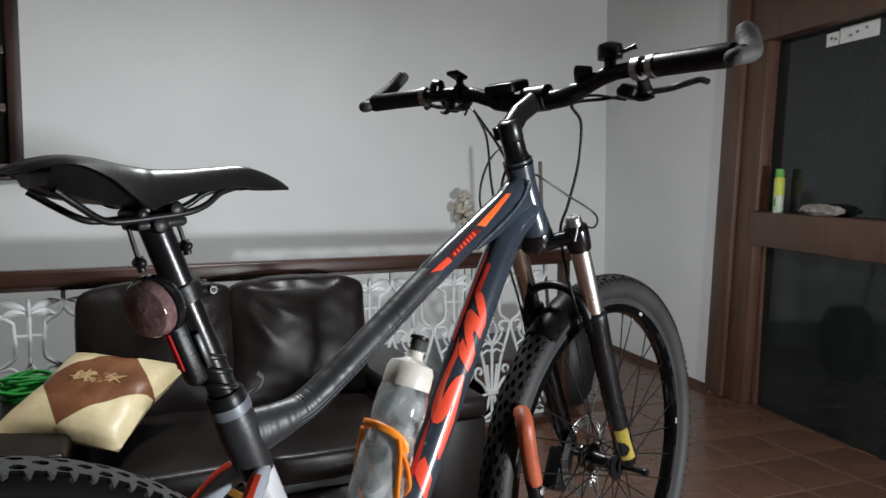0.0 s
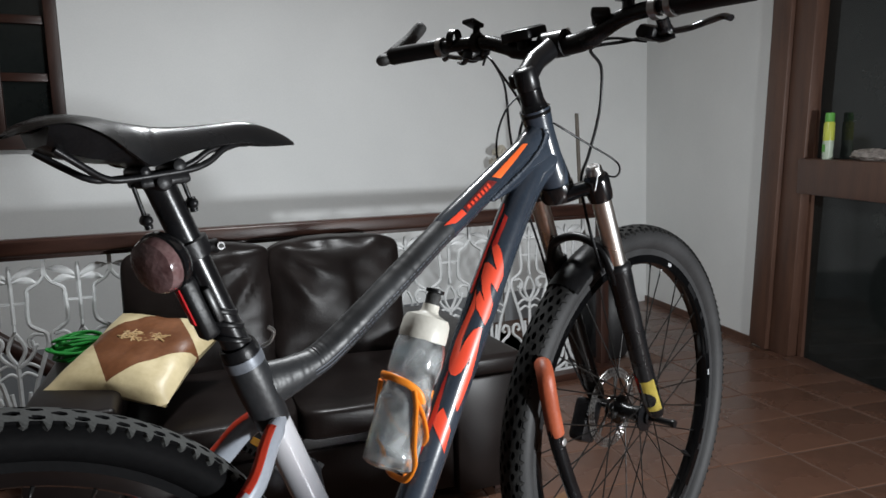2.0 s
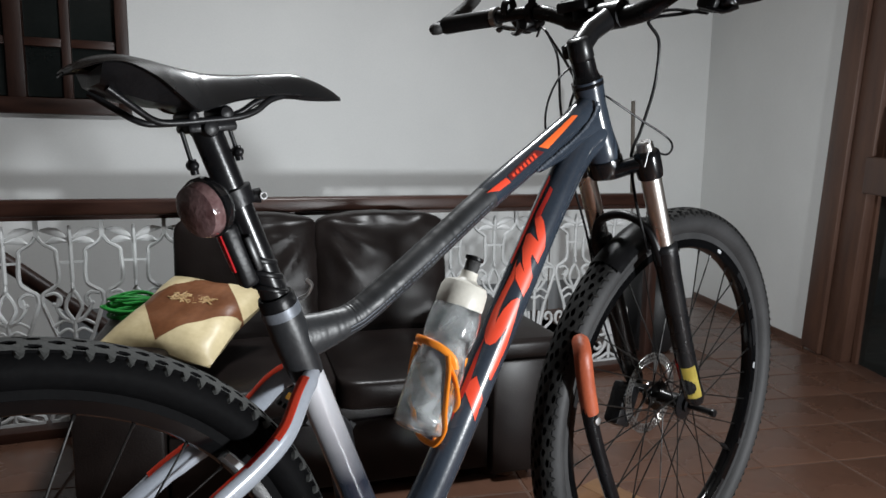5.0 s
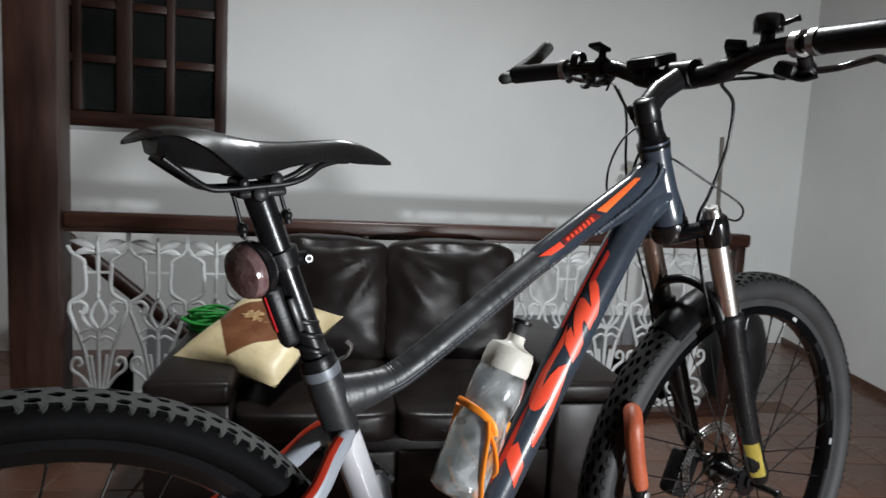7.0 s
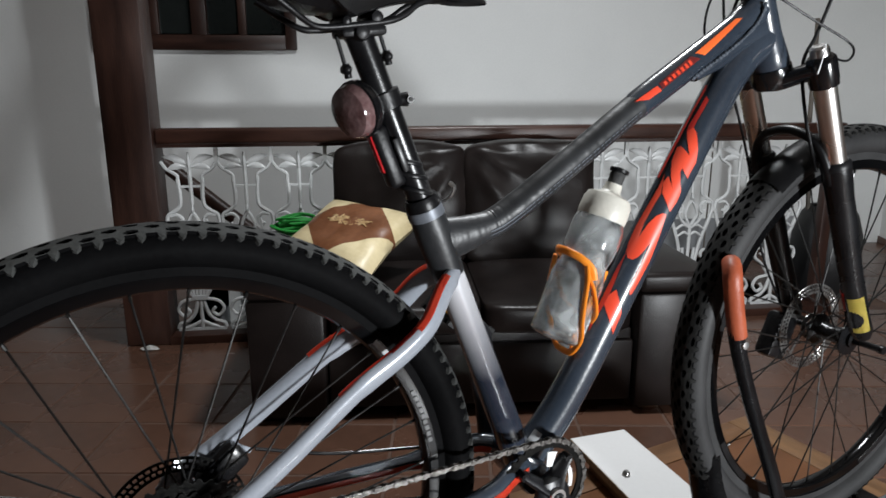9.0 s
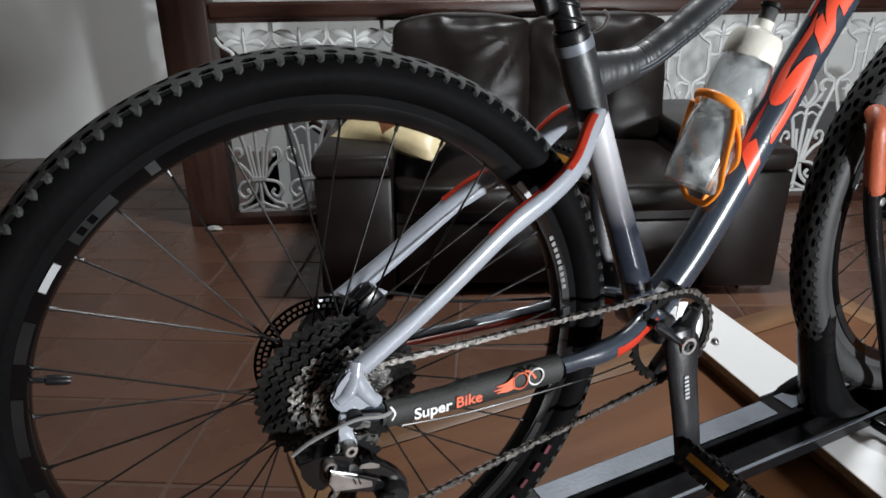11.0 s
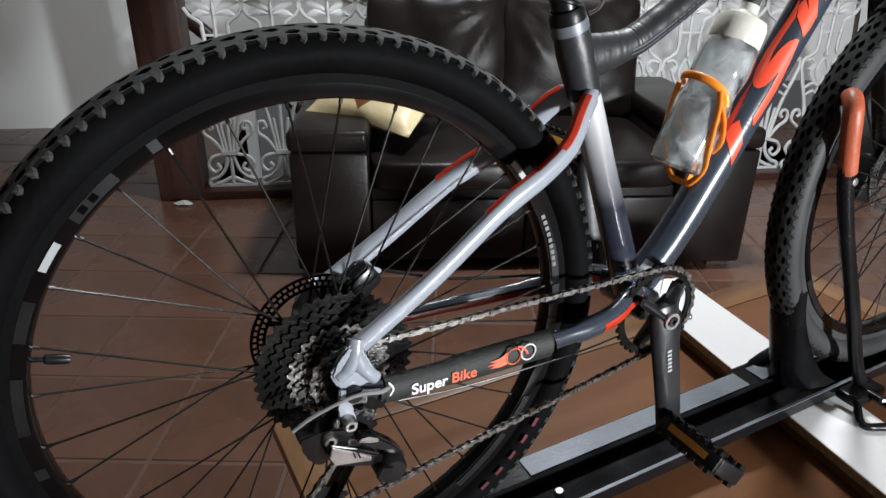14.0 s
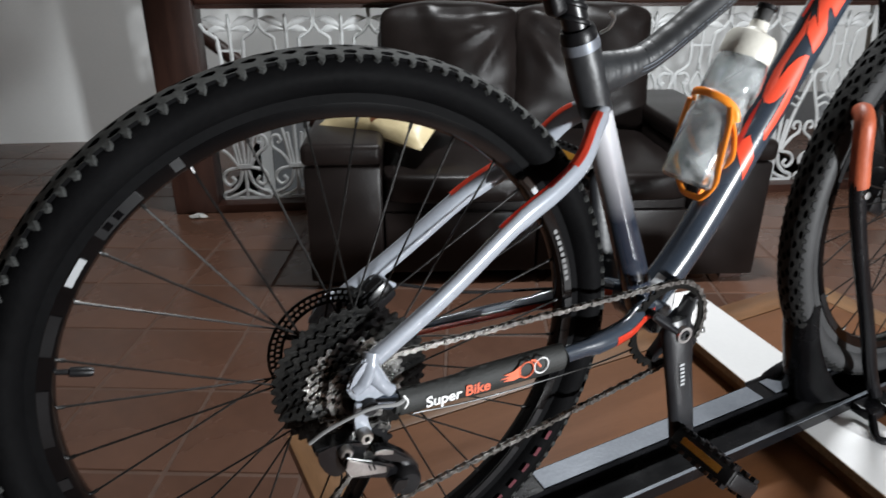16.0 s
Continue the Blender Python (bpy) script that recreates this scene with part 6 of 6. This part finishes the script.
derailleur = part("derailleur", slab([(-0.0077, 0.4087), (0.0063, 0.4030), (0.0020, 0.3850), (0.0070, 0.3690), (0.0045, 0.3610), (-0.0090, 0.3610), (-0.0120, 0.3726), (-0.0110, 0.3895)], -0.0860, -0.0790, 0.0015), M_SILVER, bike, "black and grey rear derailleur")
for x, z in ((-0.0032, 0.3703), (-0.0263, 0.3589)):
    part("pivot_bolt", turned([(0.0032, 0.006), (0.0078, 0.006), (0.0078, -0.006), (0.0062, -0.0085), (0.0032, -0.0085)], 20, at_y((x, 0, z), -0.090), closed=True), M_STEEL, derailleur)
    part("bolt_socket", turned([(0, -0.004), (0.0033, -0.004), (0.0033, 0.006), (0, 0.006)], 12, at_y((x, 0, z), -0.090)), M_RUBBER, derailleur)
part("knuckle", slab([(-0.0592, 0.3700), (-0.0400, 0.3690), (-0.0270, 0.3680), (-0.0050, 0.3640), (0.0060, 0.3560), (-0.0040, 0.3450), (-0.0190, 0.3400), (-0.0368, 0.3237), (-0.0493, 0.3337), (-0.0520, 0.3520)], -0.0905, -0.0700, 0.0030), M_GLOSSBLACK, derailleur)
part("parallelogram", slab([(-0.030, 0.3600), (0.0000, 0.3420), (0.0240, 0.3260), (0.0320, 0.3060), (0.0130, 0.3180), (-0.0270, 0.3300), (-0.0340, 0.3460)], -0.1040, -0.0840, 0.0025), M_GLOSSBLACK, derailleur)
part("derailleur_badge", slab([(-0.0275, 0.3590), (0.0125, 0.3312), (0.0118, 0.3245), (-0.0270, 0.3345), (-0.0318, 0.3468)], -0.1062, -0.1040, 0.0006), M_STEEL, derailleur, "grey badge plate")
for x, z in ((-0.006, 0.3400), (-0.001, 0.3378)):
    part("badge_print", slab([(x - 0.0018, z + 0.004), (x, z + 0.004), (x + 0.0018, z - 0.004), (x, z - 0.004)], -0.1068, -0.1062), M_RUBBER, derailleur)
part("derailleur_link", slab([(-0.0008, 0.3490), (0.0032, 0.3546), (0.0140, 0.3535), (0.0239, 0.3473), (0.0409, 0.3302), (0.0530, 0.3106), (0.0498, 0.2982), (0.0380, 0.3180), (0.0294, 0.3273), (0.0157, 0.3395)], -0.1010, -0.0860, 0.0025), M_GLOSSBLACK, derailleur)
part("link_cover", slab([(0.0010, 0.3500), (0.0040, 0.3535), (0.0140, 0.3522), (0.0235, 0.3462), (0.0225, 0.3420), (0.0130, 0.3455)], -0.1022, -0.1008, 0.0004), M_STEEL, derailleur, "grey steel link face")
part("clutch_housing", turned([(0, -0.018), (0.0135, -0.018), (0.0165, -0.014), (0.0180, 0.000), (0.0185, 0.016), (0, 0.016)], 28, at_y((0.034, 0, 0.3030), -0.094)), M_PLASTIC, derailleur)
part("clutch_lever", slab([(0.0130, 0.3060), (0.0200, 0.3180), (0.0340, 0.3130), (0.0300, 0.3020), (0.0170, 0.2960)], -0.1150, -0.1100, 0.0012), M_GLOSSBLACK, derailleur)
for y in (-0.047, -0.062):
    bm = bmesh.new()
    sweep(bm, [Vector((UP_P.x + 0.012, y, UP_P.z + 0.004)), UP_P.lerp(LO_P, 0.4) + Vector((0.006, y + 0.052, 0)), Vector((LO_P.x, y, LO_P.z)), Vector((LO_P.x - 0.006, y, LO_P.z - 0.012))], [(0.0012, 0.010), (0.0012, 0.008), (0.0012, 0.010), (0.0012, 0.005)], 10)
    part("derailleur_cage", bm, M_BLACK, derailleur)
for p in (UP_P, LO_P):
    part("jockey_wheel", toothed_ring(11, 0.0195, 0.0245, 0.006, CY - 0.0035, CY - 0.0005, p), M_PLASTIC, derailleur, smooth=False)
part("cable", tube(spline([(0.050, -0.078, 0.3890), (0.0351, -0.090, 0.3955), (0.0113, -0.092, 0.4024), (-0.0127, -0.091, 0.3995), (-0.0405, -0.086, 0.3883), (-0.060, -0.080, 0.3740)], 6), 0.0022, 8), M_GREYPRINT2, derailleur, "grey cable housing loop")
part("rear_axle", turned([(0, -0.088), (0.009, -0.088), (0.010, -0.082), (0.006, -0.080), (0.006, 0.080), (0.010, 0.082), (0.010, 0.090), (0, 0.090)], 18, at_y(AXLE_R)), M_BLACK, bike)
bm = bmesh.new()
box(bm, -0.03, 0.03, 0.040, 0.066, -0.018, 0.018, bevel=0.008, seg=2, m=Matrix.Translation((0.062, 0, 0.448)) @ Matrix.Rotation(radians(-35), 4, "Y"))
part("brake_caliper", bm, M_BLACK, bike, "black rear brake caliper")
part("caliper_bracket", tube(spline([(0.066, 0.058, 0.470), (0.078, 0.060, 0.474), (0.086, 0.062, 0.462), (0.098, 0.064, 0.452)], 5), 0.0036, 10), M_SILVER, bike.children[-1], "silver caliper bracket")
part("cable", tube(spline([(0.105, 0.068, 0.450), (0.20, 0.074, 0.410), (0.32, 0.068, 0.385), (0.40, 0.050, 0.375), (0.46, 0.028, 0.395)], 6), 0.0024, 8), M_GLOSSBLACK, bike)
part("cable", tube(spline([(0.060, -0.072, 0.362), (0.15, -0.068, 0.347), (0.30, -0.064, 0.337), (0.40, -0.040, 0.320)], 6), 0.0011, 8), M_SPOKE, bike)

# ---- neoprene chainstay cover with its print ----
cv = spline([(0.038, -0.071, 0.3830), (0.055, -0.071, 0.3815), (0.120, -0.070, 0.3775), (0.200, -0.068, 0.3730), (0.255, -0.067, 0.3695), (0.262, -0.067, 0.3690)], 6)
cover = part("chainstay_cover", tube(cv, [(0.0115, 0.011)] * 3 + [(0.0155, 0.0120)] * 10 + [(0.0182, 0.0132)] * 18, 22), M_NEOPRENE, bike, "black neoprene chainstay cover printed Super Bike")


def lettering(name, text, size, m, material, parent):
    cu = bpy.data.curves.new(name, "FONT")
    cu.body, cu.size, cu.extrude, cu.offset = text, size, 0.0002, 0.00035
    tmp = bpy.data.objects.new(name, cu)
    me = bpy.data.meshes.new_from_object(tmp)
    bpy.data.objects.remove(tmp)
    me.materials.append(material)
    o = new(name, me)
    o.matrix_basis = m
    o.parent = parent
    return o


slope = math.degrees(math.atan2(0.3765 - 0.3925, 0.27 - 0.05))
def on_cover(x, z, y=-0.0812):
    return Matrix.Translation((x, y, z)) @ Matrix.Rotation(radians(-slope), 4, "Y") @ Matrix.Rotation(radians(90), 4, "X") @ Matrix.Rotation(radians(1.5), 4, "Y")


lettering("word_super", "Super", 0.0192, on_cover(0.0715, 0.3735, -0.0838), M_WHITE, cover)
lettering("word_bike", "Bike", 0.0192, on_cover(0.1205, 0.3710, -0.0832), M_REDPRINT, cover)
for x, z, mt, a0, a1 in ((0.203, 0.3785, M_REDPRINT, 0, 360), (0.2235, 0.3780, M_WHITE, 0, 360)):
    bm = bmesh.new()
    n = 20
    sweep(bm, [(x + 0.0098 * math.cos(radians(a0 + (a1 - a0) * i / n)), -0.0818, z + 0.0105 * math.sin(radians(a0 + (a1 - a0) * i / n))) for i in range(n + 1)], (0.0016, 0.0010), 6)
    part("cover_print", bm, mt, cover)
bm = bmesh.new()
plate(bm, [(0.195, 0.371), (0.185, 0.3695), (0.171, 0.372), (0.179, 0.374), (0.167, 0.376), (0.181, 0.3775), (0.171, 0.381), (0.185, 0.382), (0.195, 0.387)], 0.0818, 0.0824, Matrix.Rotation(radians(90), 4, "X"))
part("cover_print", bm, M_REDPRINT, cover)
bm = bmesh.new()
sweep(bm, spline([(0.047, -0.0825, 0.398), (0.051, -0.0835, 0.389), (0.047, -0.0825, 0.381)], 5), (0.0012, 0.0008), 6)
part("cover_print", bm, M_WHITE, cover)

bm = bmesh.new()
sweep(bm, [(0.2120, -0.0826, 0.3895), (0.2175, -0.0826, 0.3850), (0.2225, -0.0824, 0.3765)], (0.0014, 0.0008), 6)
sweep(bm, [(0.2085, -0.0826, 0.3900), (0.2150, -0.0826, 0.3885)], (0.0012, 0.0008), 6)
part("cover_print", bm, M_REDPRINT, cover)

# ---- bottle and its cage ----
B0, B1 = Vector((0.5030, 0, 0.5310)), Vector((0.5905, 0, 0.7072))
BD = (B1 - B0).normalized()
UPB = Vector((-BD.z, 0, BD.x))
BL = (B1 - B0).length
bottle = tagged(part("water_bottle", turned([(0, 0.0), (0.030, 0.0), (0.0355, 0.004), (0.0365, 0.012), (0.0365, 0.085), (0.0345, 0.096), (0.0315, 0.106), (0.0320, 0.114), (0.0350, 0.124), (0.0362, 0.140), (0.0355, 0.160), (0.0325, 0.172), (0.0300, 0.180),
                                              (0.0282, 0.180), (0.0300, 0.171), (0.0335, 0.158), (0.0340, 0.140), (0.0330, 0.126), (0.0298, 0.114), (0.0295, 0.106), (0.0325, 0.095), (0.0345, 0.084), (0.0345, 0.012), (0.0330, 0.006), (0, 0.004)], 48)
                     , M_BOTTLE, None, m=BIKE @ along(B0, B1)), "cloudy clear plastic bottle with ivory cap in the cage", "water bottle")
for v in bottle.data.vertices:
    a, zz = math.atan2(v.co.y, v.co.x), v.co.z
    k = 1 + 0.018 * math.sin(3 * a + 60 * zz) * math.sin(95 * zz) + 0.014 * math.sin(7 * a - 130 * zz) * math.sin(40 * zz + 1)
    v.co.x, v.co.y = v.co.x * k, v.co.y * k
part("cap", turned([(0.0300, 0.172), (0.0328, 0.172), (0.0334, 0.178), (0.0326, 0.196), (0.0290, 0.204), (0.0150, 0.209), (0.0120, 0.213), (0.0115, 0.222), (0, 0.222)], 36), M_CAP, bottle, "ivory screw cap")
part("nozzle", turned([(0.0100, 0.220), (0.0105, 0.236), (0.0090, 0.238), (0, 0.238)], 20), M_GREYRUBBER, bottle, "grey drinking nozzle")
part("nozzle_tip", turned([(0.0050, 0.237), (0.0130, 0.239), (0.0130, 0.243), (0.0060, 0.245), (0, 0.245)], 20), M_PLASTIC, bottle, "black nozzle tip")


def cagep(d, up, y):
    return B0 + BD * d + UPB * up + Vector((0, y, 0))


cage = part("bottle_cage", tube(spline([cagep(0.110, 0.010, 0.039), cagep(0.113, 0.026, 0.030), cagep(0.115, 0.039, 0.012), cagep(0.115, 0.040, -0.010), cagep(0.112, 0.030, -0.029), cagep(0.104, 0.016, -0.0385), cagep(0.092, 0.008, -0.040)], 6), [(0.0052, 0.0026)] * 37, 12), M_CAGE, bike, "orange plastic bottle cage")
for s in (-1, 1):
    part("cage_side", tube(spline([cagep(0.106, 0.022, s * 0.0345), cagep(0.088, 0.016, s * 0.0385), cagep(0.064, 0.010, s * 0.0400), cagep(0.036, 0.001, s * 0.0400), cagep(0.012, -0.013, s * 0.0350), cagep(-0.010, -0.021, s * 0.018), cagep(-0.013, -0.021, 0)], 6), [(0.0046, 0.0026)] * 37, 12), M_CAGE, cage)
    part("cage_strut", tube(spline([cagep(0.096, 0.018, s * 0.0375), cagep(0.080, 0.003, s * 0.0405), cagep(0.064, -0.010, s * 0.0395), cagep(0.050, -0.023, s * 0.033), cagep(0.038, -0.036, s * 0.016)], 6), [(0.0042, 0.0025)] * 25, 12), M_CAGE, cage)
bm = bmesh.new()
box(bm, -0.007, 0.007, -0.002, 0.002, -0.014, 0.110, bevel=0.0015, m=along(B0 + UPB * -0.0395, B1 + UPB * -0.0395) @ Matrix.Rotation(radians(90), 4, "Z"))
part("cage_spine", bm, M_CAGE, cage)


# ---- bicycle rack under the bicycle ----
rack = thing("bicycle_rack", "black steel wheel tray rack with orange-gripped holding arm", "bicycle rack", m=BIKE)
TZ = 0.055
bm = bmesh.new()
prof = [(-0.052, TZ + 0.004), (-0.050, TZ - 0.020), (-0.026, TZ - 0.026), (0.014, TZ - 0.026), (0.016, TZ + 0.004), (0.058, TZ + 0.006), (0.058, TZ + 0.002), (0.020, TZ), (0.018, TZ - 0.030), (-0.028, TZ - 0.030), (-0.054, TZ - 0.024), (-0.058, TZ + 0.004)]
a = [bm.verts.new((0.0, y, z)) for y, z in prof]
b = [bm.verts.new((1.26, y, z)) for y, z in prof]
for i in range(len(prof)):
    j = (i + 1) % len(prof)
    bm.faces.new((a[i], a[j], b[j], b[i]))
bm.faces.new(a)
bm.faces.new(list(reversed(b)))
tray = part("tray", bm, M_RACK, rack, "black steel wheel channel")
for x0, x1 in ((0.30, 0.770), (0.802, 0.985)):
    part("tray_lip", boxes((x0, x1, 0.0175, 0.0555, TZ + 0.0062, TZ + 0.0075)), M_RACKGREY, rack, "worn grey steel lip", smooth=False)
part("tray_edge", boxes((0.02, 1.255, -0.0586, -0.0535, TZ + 0.0042, TZ + 0.0054)), M_RACKGREY, rack, "worn bare steel edge", smooth=False)
for x, y in ((0.336, -0.008), (0.235, -0.010)):
    part("tray_bolt", turned([(0, 0), (0.009, 0), (0.009, 0.004), (0.006, 0.009), (0, 0.009)], 14, along((x, y, TZ - 0.028), (x, y, TZ + 0.012))), M_STEEL, rack)
bm = bmesh.new()
sweep(bm, spline([(0.783, -0.050, 0.570), (0.798, -0.050, 0.478), (0.836, -0.052, 0.365), (0.893, -0.056, 0.225), (0.930, -0.064, 0.110), (0.945, -0.072, 0.066)], 6), 0.0118, 16)
part("holding_arm", bm, M_RACK, rack, "black tube arm")
part("arm_grip", tube(spline([(0.812, -0.018, 0.583), (0.797, -0.032, 0.592), (0.784, -0.046, 0.585), (0.781, -0.051, 0.568), (0.788, -0.051, 0.528), (0.799, -0.050, 0.484)], 6), [(0.0138, 0.0138)] * 31, 18), M_ARMORANGE, rack, "copper orange foam grip")
part("arm_bolt", turned([(0, 0), (0.0065, 0), (0.0060, 0.005), (0, 0.006)], 14, along((0.801, -0.060, 0.472), (0.801, -0.08, 0.474))), M_STEEL, rack)
bm = bmesh.new()
box(bm, 0.905, 0.985, -0.100, -0.056, 0.034, 0.056, bevel=0.006)
sweep(bm, spline([(0.91, -0.095, 0.046), (0.88, -0.130, 0.034), (0.915, -0.150, 0.030)], 5), 0.007, 10)
sweep(bm, [(0.945, -0.062, 0.051), (0.945, -0.130, 0.051)], 0.008, 10)
part("arm_hinge", bm, M_RACK, rack)
part("hinge_pin", tube([(0.935, -0.12, 0.058), (1.01, -0.15, 0.054)], 0.004, 8), M_STEEL, rack)
bm = bmesh.new()
rows = []
for i, p in enumerate(spline([(0.776, 0, 0.262), (0.784, 0, 0.200), (0.800, 0, 0.135), (0.812, 0, 0.085), (0.818, 0, 0.060)], 4)):
    wide = 0.032 + 0.026 * (i / 16) ** 2
    deep = 0.026 + 0.060 * (i / 16) ** 2
    rows.append([bm.verts.new(p + Vector((deep * (1 - math.cos(ph)), wide * math.sin(ph), 0.012 * (1 - math.cos(ph))))) for ph in [radians(-86 + 172 * k / 10) for k in range(11)]])
for p, q in zip(rows, rows[1:]):
    for k in range(10):
        bm.faces.new((p[k], p[k + 1], q[k + 1], q[k]))
bmesh.ops.solidify(bm, geom=bm.faces[:], thickness=0.004)
scoop = part("wheel_cup", bm, M_RACK, rack, "black curved wheel holder cup")
bm = bmesh.new()
sweep(bm, spline([(0.866, 0.046, 0.086), (0.846, 0.054, 0.072), (0.826, 0.064, 0.052), (0.800, 0.078, 0.036)], 5), [(0.010, 0.014)] * 10 + [(0.007, 0.011)] * 6, 12)
part("cup_foot", bm, M_RACK, scoop)

# low table that carries the rack: framed top with its own legs
TABLE_Z = 0.300
TABLE = Matrix.Translation((-0.113, 0.384, 0)) @ Matrix.Rotation(radians(20.2), 4, "Z")
TL, TW, TB = 1.46, 0.80, 0.075
table = thing("low_table", "low polished orange-brown wooden table with a framed top", "table", m=TABLE)
part("tabletop", boxes((TB + 0.0015, TL - TB - 0.0015, TB - TW + 0.0015, -TB - 0.0015, TABLE_Z - 0.022, TABLE_Z), bevel=0.0012, seg=1), M_TABLETOP, table)
for x0, x1, y0, y1, mt in ((0, TB, -TW, 0, M_LITTABLEEDGEY), (TL - TB, TL, -TW, 0, M_LITTABLEEDGEY), (TB, TL - TB, -TB, 0, M_TABLEEDGE), (TB, TL - TB, -TW, TB - TW, M_TABLEEDGE)):
    part("border_board", boxes((x0, x1, y0, y1, TABLE_Z - 0.028, TABLE_Z + 0.001), bevel=0.004, seg=2), mt, table)
for x0, x1, y0, y1 in ((0.05, TL - 0.05, -0.055, -0.035), (0.05, TL - 0.05, 0.035 - TW, 0.055 - TW), (0.035, 0.055, 0.06 - TW, -0.06), (TL - 0.055, TL - 0.035, 0.06 - TW, -0.06)):
    part("apron", boxes((x0, x1, y0, y1, TABLE_Z - 0.09, TABLE_Z - 0.028)), M_TABLEEDGE, table, smooth=False)
for x in (0.06, TL - 0.06):
    for y in (-0.06, 0.06 - TW):
        part("leg", boxes((x - 0.025, x + 0.025, y - 0.025, y + 0.025, 0, TABLE_Z - 0.028), bevel=0.004), M_TABLEEDGEZ, table)

# white board across the table, under the rack, on a thin batten
BOARD_Z = 0.347
board = thing("white_board", "white melamine shelf board with raw chipboard edge under the rack", "board", m=Matrix.Translation((0.853, 0.40, BOARD_Z)) @ Matrix.Rotation(radians(9.8), 4, "Z"))
part("panel", boxes((-0.0735, 0.0735, -1.0, 0.372, -0.018, 0.0), bevel=0.0008, seg=1), M_BOARD, board, smooth=False)
part("raw_edge", boxes((-0.0750, -0.0737, -1.0, 0.372, -0.0172, -0.0008)), M_CHIP, board, smooth=False)
part("board_bolt", turned([(0, 0), (0.009, 0), (0.008, 0.007), (0.004, 0.012), (0, 0.012)], 14, pose(-0.034, 0.194, 0)), M_STEEL, board)
part("batten", boxes((-0.062, 0.062, -0.42, 0.30, TABLE_Z + 0.0012 - BOARD_Z, -0.0182), bevel=0.001, seg=1), M_TABLEEDGE, board, "dark wooden batten", smooth=False)

bm = bmesh.new()
rg = random.Random(2)
v = [bm.verts.new((0.030 * math.cos(k) * rg.uniform(0.5, 1.1), 0.018 * math.sin(k) * rg.uniform(0.6, 1.1), 0.002 + 0.012 * rg.random())) for k in [i * 0.63 for i in range(10)]]
c = bm.verts.new((0, 0, 0.018))
for i in range(10):
    bm.faces.new((v[i], v[(i + 1) % 10], c))
bmesh.ops.solidify(bm, geom=bm.faces[:], thickness=0.0008)
tagged(part("paper_scrap", bm, M_PAPER, None, smooth=False, m=pose(-0.415, 1.50, 0.0)), "crumpled white paper scrap on the tiles", "paper scrap")

# ---- floor tiles, laid square to a line turned from the wall ----
TILE, GAP, TURN = 0.237, 0.006, radians(-8.5)
tile_mesh = None
ct, st = math.cos(TURN), math.sin(TURN)
count = 0
spots = []
for i in range(-26, 27):
    for j in range(-26, 27):
        u, v = -0.25 + (i + 0.5) * TILE, 0.213 + (j + 0.5) * TILE
        x, y = u * ct - v * st, u * st + v * ct
        spots.append((max(abs(x - 0.5), abs(y - 0.7)), x, y))
spots.sort()
rest = bmesh.new()
h = (TILE - GAP) / 2


def on_floor(x, y):
    return -3.4 < x < 3.25 and -3.5 < y < WALL_Y - 0.02 and not (-0.52 < x < 2.30 and y > RAIL_Y - 0.06)


rg = random.Random(21)
for d, x, y in spots:
    if not on_floor(x, y):
        continue
    m = pose(x, y, rg.uniform(-0.0008, 0.0), rg.uniform(-0.25, 0.25), rg.uniform(-0.25, 0.25), math.degrees(TURN))
    if count < 300:
        if tile_mesh is None:
            bm = bmesh.new()
            box(bm, -h, h, -h, h, -0.012, 0.0, bevel=0.0025, seg=1)
            tile_mesh = part("tile", bm, M_TILE, floor, smooth=False, m=m)
        else:
            shared("tile", tile_mesh, floor, m)
        count += 1
    else:
        box(rest, -h, h, -h, h, -0.012, 0.0, m=m)
# cut edges along the railing kerb, the wall and the door
edge = part("tile_rest", rest, M_TILE, floor, smooth=False)
tagged(edge, kind="stuff")
part("edge_tiles", boxes((-0.52, 2.30, RAIL_Y - 0.30, RAIL_Y - 0.0605, -0.012, -0.0016), (2.045, 2.84, RAIL_Y + 0.078, WALL_Y, -0.012, -0.0016), (-3.4, -0.36, RAIL_Y - 0.1, WALL_Y, -0.012, -0.0018), (2.55, 2.86, -3.4, RAIL_Y - 0.06, -0.012, -0.0018)), M_TILE, floor, smooth=False)

# set the room round the table: everything that does not belong to the bicycle
for ob in list(scene.objects):
    if ob.parent is None and ob.type in {"MESH", "EMPTY"} and ob not in (bike, rack, bottle, table, board):
        ob.matrix_basis = ROOM @ ob.matrix_basis
